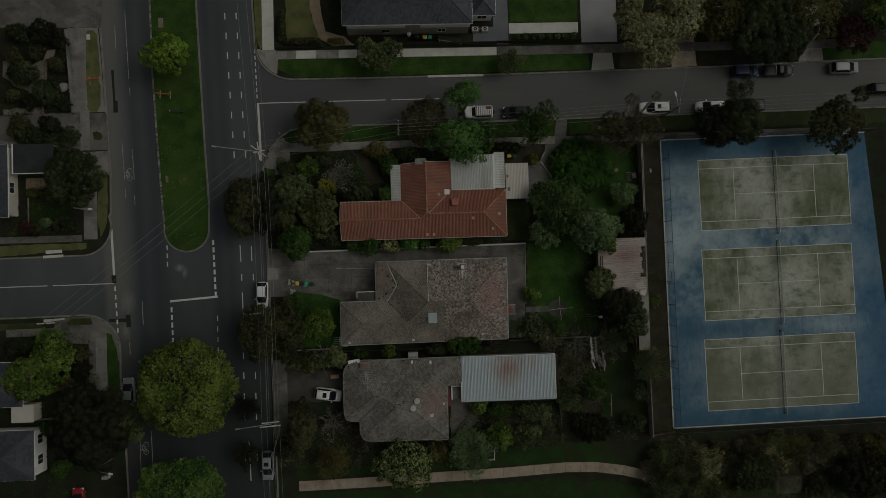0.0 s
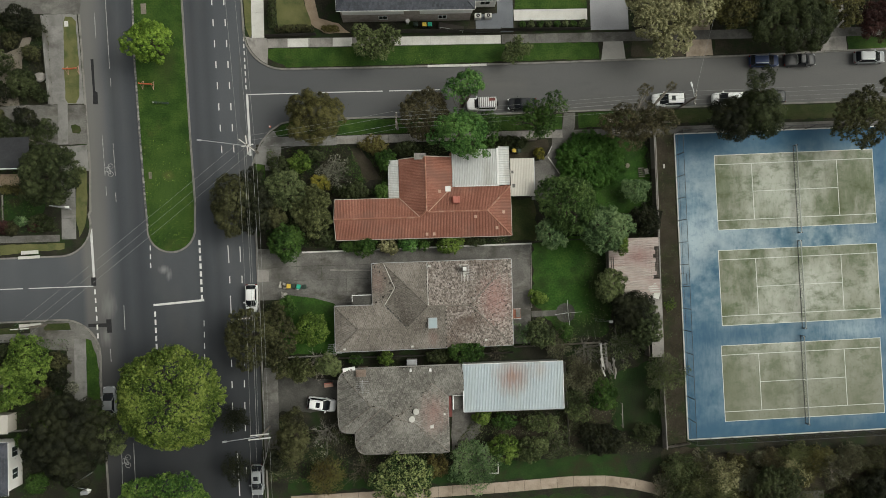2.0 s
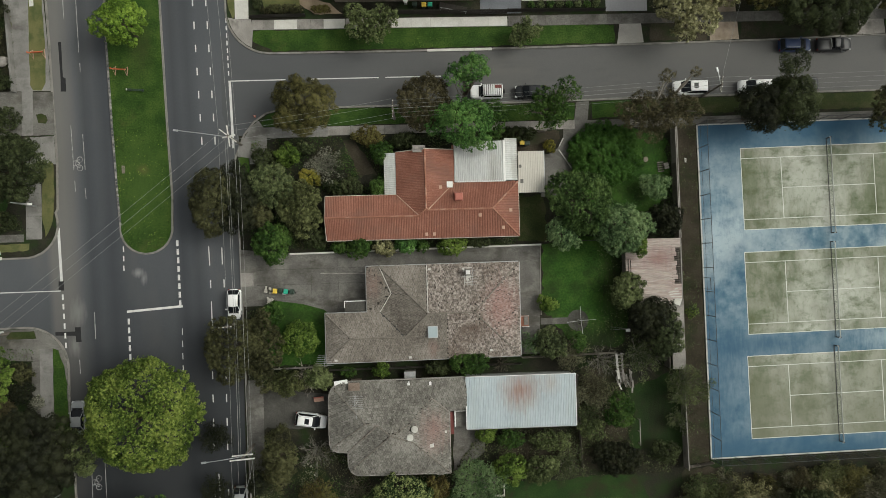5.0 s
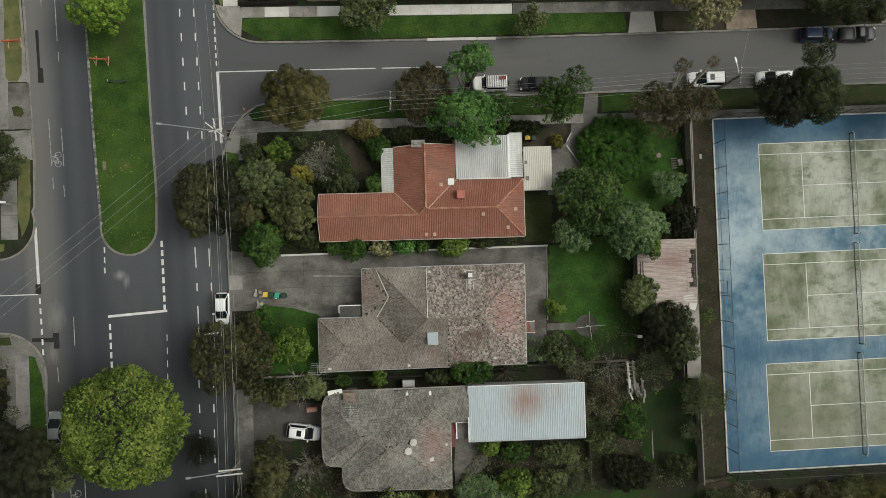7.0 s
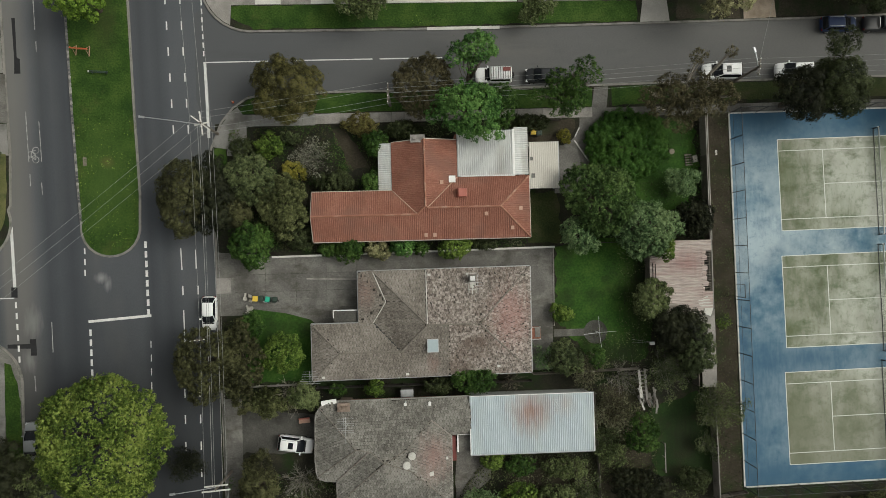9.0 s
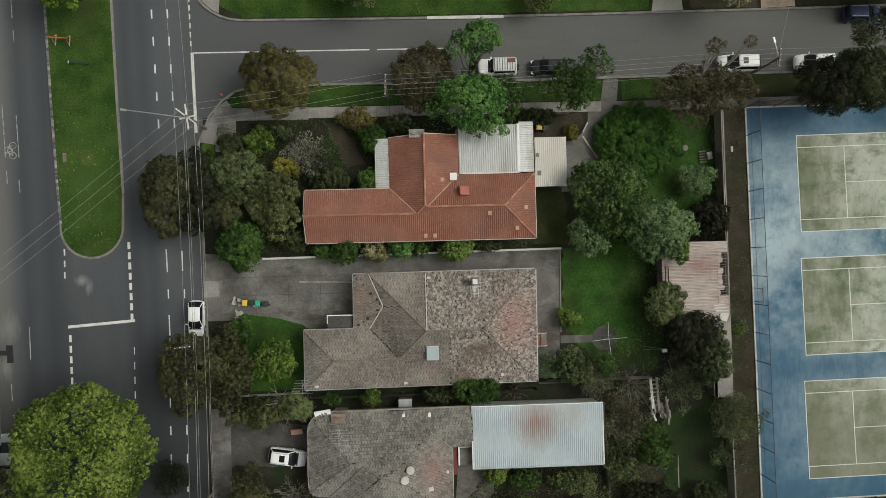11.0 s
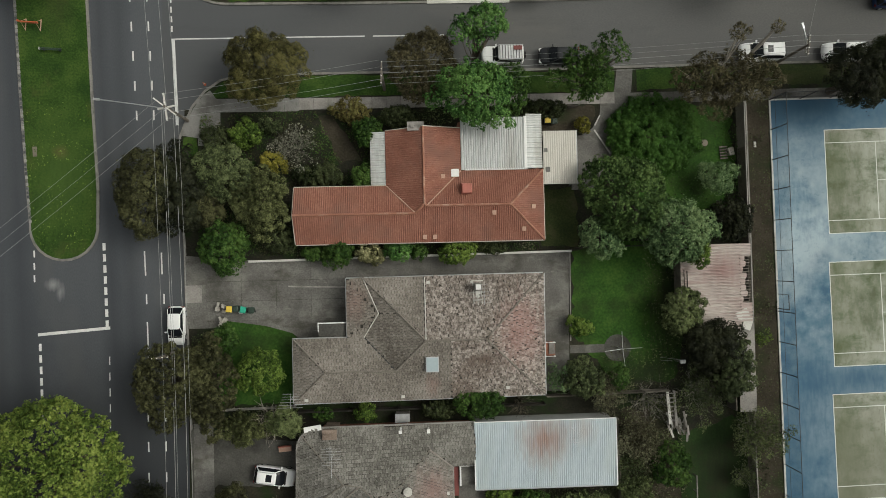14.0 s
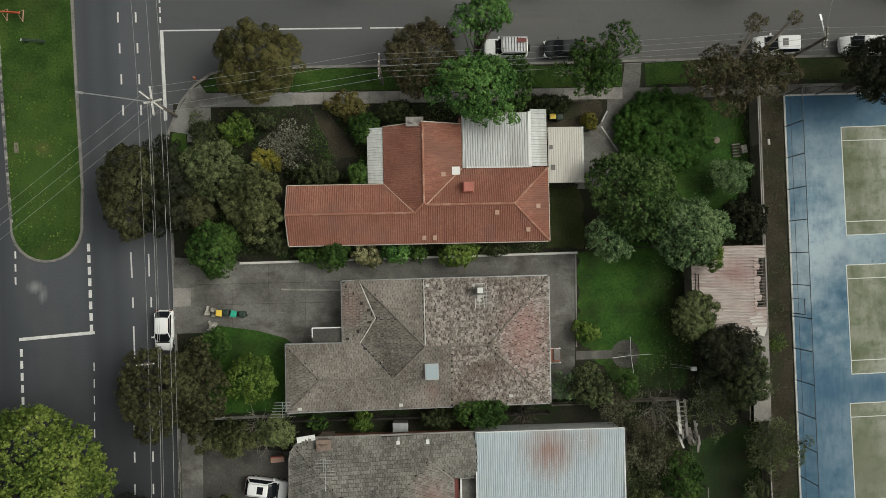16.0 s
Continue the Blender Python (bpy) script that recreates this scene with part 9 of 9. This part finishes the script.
for a in (-0.55, 0.55):
    for b in (-0.22, 0.22):
        part("leg", Geo().box(a, b, 0, 0.08, 0.08, 0.2), TIMBER, t)
for x, y, w, d, rz, label in ((-42.3, 31.9, 0.75, 1.5, 2, "pale concrete pit cover in the grass"), (-53.2, 29.9, 0.55, 0.8, 2, "pale pit cover in the verge"), (-58.8, -2.6, 2.4, 0.5, 2, "pale drain cover at the kerb"), (-58.9, -3.3, 3.0, 0.4, 2, "pale drain cover at the kerb"), (-58.9, -12.9, 3.1, 0.45, 2, "pale drain cover at the kerb"), (-41.8, 7.9, 0.4, 1.0, 2, "straw-coloured marker slab in the grass"), (2.5, 22.85, 8.6, 0.35, 0.3, "pale drain lintel in the kerb")):
    tagged(part("pit_cover", Geo().box(0, 0, -0.05, w, d, 0.085), PATH_DULL if "marker" in label or "grass" in label else CONCRETE_PALE), label, "pit cover", "pit covers").matrix_basis = pose(x, y, 0.0, 0, 0, rz)
t = thing("traffic_cone", -24.7, 14.5, 0, 0, "faded red traffic cone on the kerb", "cone")
part("cone_body", Geo().tube([(0, 0, 0.04), (0, 0, 0.7)], [0.11, 0.03], 10), ORANGE, t), part("foot", Geo().box(0, 0, 0, 0.24, 0.24, 0.05), ORANGE, t), part("band", Geo().tube([(0, 0, 0.35), (0, 0, 0.48)], [0.085, 0.065], 10), WHITE_PAINT, t)
for x, y in ((5.7, 29.9), (7.2, 29.9)):
    t = thing("air_conditioner", x, y - 0.1, 0.02, 0, "white outdoor air-conditioner with a round fan", "air conditioner", "air conditioners")
    part("case", Geo().box(0, 0, 0, 0.95, 0.62, 0.9), CONCRETE_PALE, t), part("fan_grille", Geo().disc(0, 0, 0.9, 0.27, 0.03, 18), DARK_STEEL, t), part("fan_hub", Geo().disc(0, 0, 0.93, 0.08, 0.02, 10), CONCRETE_PALE, t)
t = thing("side_table", 26.9, 7.6, 0, 0, "small round pale stump table on the lawn", "table")
part("top", Geo().disc(0, 0, 0.3, 0.34, 0.07, 16), PATH_DULL, t), part("base", Geo().disc(0, 0, -0.02, 0.2, 0.32, 10), TIMBER, t)
t = thing("boulder", -56.9, 22.2, 0, 0, "large smooth white garden boulder", "boulder")
part("stone", loft([(0.0, 0.6), (0.25, 0.85), (0.55, 0.75), (0.8, 0.35), (0.86, 0.08)], lambda s: [(s[1] * 1.05 * math.cos(k * math.pi / 6), s[1] * 0.85 * math.sin(k * math.pi / 6 + 0.2), s[0]) for k in range(12)]), CONCRETE, t)
part("chip", Geo().box(0.8, -0.6, 0, 0.25, 0.2, 0.14, 20, 0.7), CONCRETE_PALE, t)
t = thing("service_pillar", -51.4, -36.4, 0, 5, "white metal service cabinet beside the footpath", "cabinet")
part("case", Geo().box(0, 0, 0, 0.9, 0.45, 0.8), WHITE_PAINT, t), part("roof_cap", Geo().box(0, 0, 0.8, 1.0, 0.52, 0.06), STEEL, t)
t = thing("raised_bed", 5.9, -35.3, 0, 0, "low pale timber garden bed frame", "frame")
part("side_board", Geo().box(0.75, 0.3, -0.02, 0.12, 2.3, 0.4), CONCRETE_PALE, t), part("end_board", Geo().box(0.1, -0.85, -0.02, 1.4, 0.12, 0.4), CONCRETE_PALE, t)
part("side_board", Geo().box(-0.55, 0.3, -0.02, 0.1, 2.3, 0.35), TIMBER, t)

# ---------------------------------------------------------------- aerials
a1 = thing("roof_antenna", -15.78, -16.9, 2.7, 0, "thin metal television antenna on a short mast", "antenna")
part("mast", Geo().tube([(0, 0, 0.1), (0, -0.2, 1.7)], 0.03, 6), STEEL, a1)
part("boom", Geo().tube([(0, -0.95, 1.72), (0, 0.5, 1.72)], 0.025, 6), STEEL, a1)
for k in range(6):
    part("element", Geo().tube([(-1.15 + 0.09 * k, -0.85 + 0.26 * k, 1.75), (1.15 - 0.09 * k, -0.85 + 0.26 * k, 1.75)], 0.018, 5), STEEL, a1)
a2 = thing("roof_antenna", -12.23, -22.6, 3.0, 0, "slim bent antenna rod on the tiled roof", "antenna")
part("mast", Geo().tube([(0, -0.5, -0.2), (0, -0.3, 1.2), (0.02, 1.0, 1.4)], 0.028, 6), STEEL, a2)
for k in range(3):
    part("element", Geo().tube([(-0.25, 0.3 + 0.3 * k, 1.42), (0.25, 0.3 + 0.3 * k, 1.42)], 0.014, 5), STEEL, a2)

gw = thing("garden_wall", -55.72, 24.5, 0, 94, "pale rendered low wall along the western footpath", "wall")
part("wall_body", Geo().box(0, 0, -0.05, 12.6, 0.2, 0.95), CONCRETE_MID, gw), part("coping", Geo().box(0, 0, 0.9, 12.7, 0.26, 0.07), CONCRETE_MID, gw)
ur = thing("garden_urn", -4.5, 29.2, 0, 0, "white pedestal urn in the doorway recess", "urn")
part("pedestal", Geo().box(0, 0, -0.02, 0.4, 0.4, 0.5, 0, 0.85), WHITE_PAINT, ur), part("bowl", Geo().tube([(0, 0, 0.48), (0, 0, 0.6), (0, 0, 0.95)], [0.1, 0.16, 0.32], 12), WHITE_PAINT, ur)
fs = thing("front_steps", 1.9, 28.3, 0, -8, "dark timber entrance steps with a pale rail", "steps")
for k in range(5):
    part("tread", Geo().box(-1.6 + 0.75 * k, 0, 0.12 * (4 - k), 0.72, 0.9, 0.12), TIMBER_DARK, fs)
for k in range(4):
    part("post", Geo().tube([(-1.7 + 1.1 * k, -0.48, 0), (-1.7 + 1.1 * k, -0.48, 1.2 - 0.12 * k)], 0.025, 5), STEEL, fs)
part("handrail", Geo().tube([(-1.8, -0.48, 1.2), (1.7, -0.48, 0.85)], 0.03, 6), STEEL, fs)
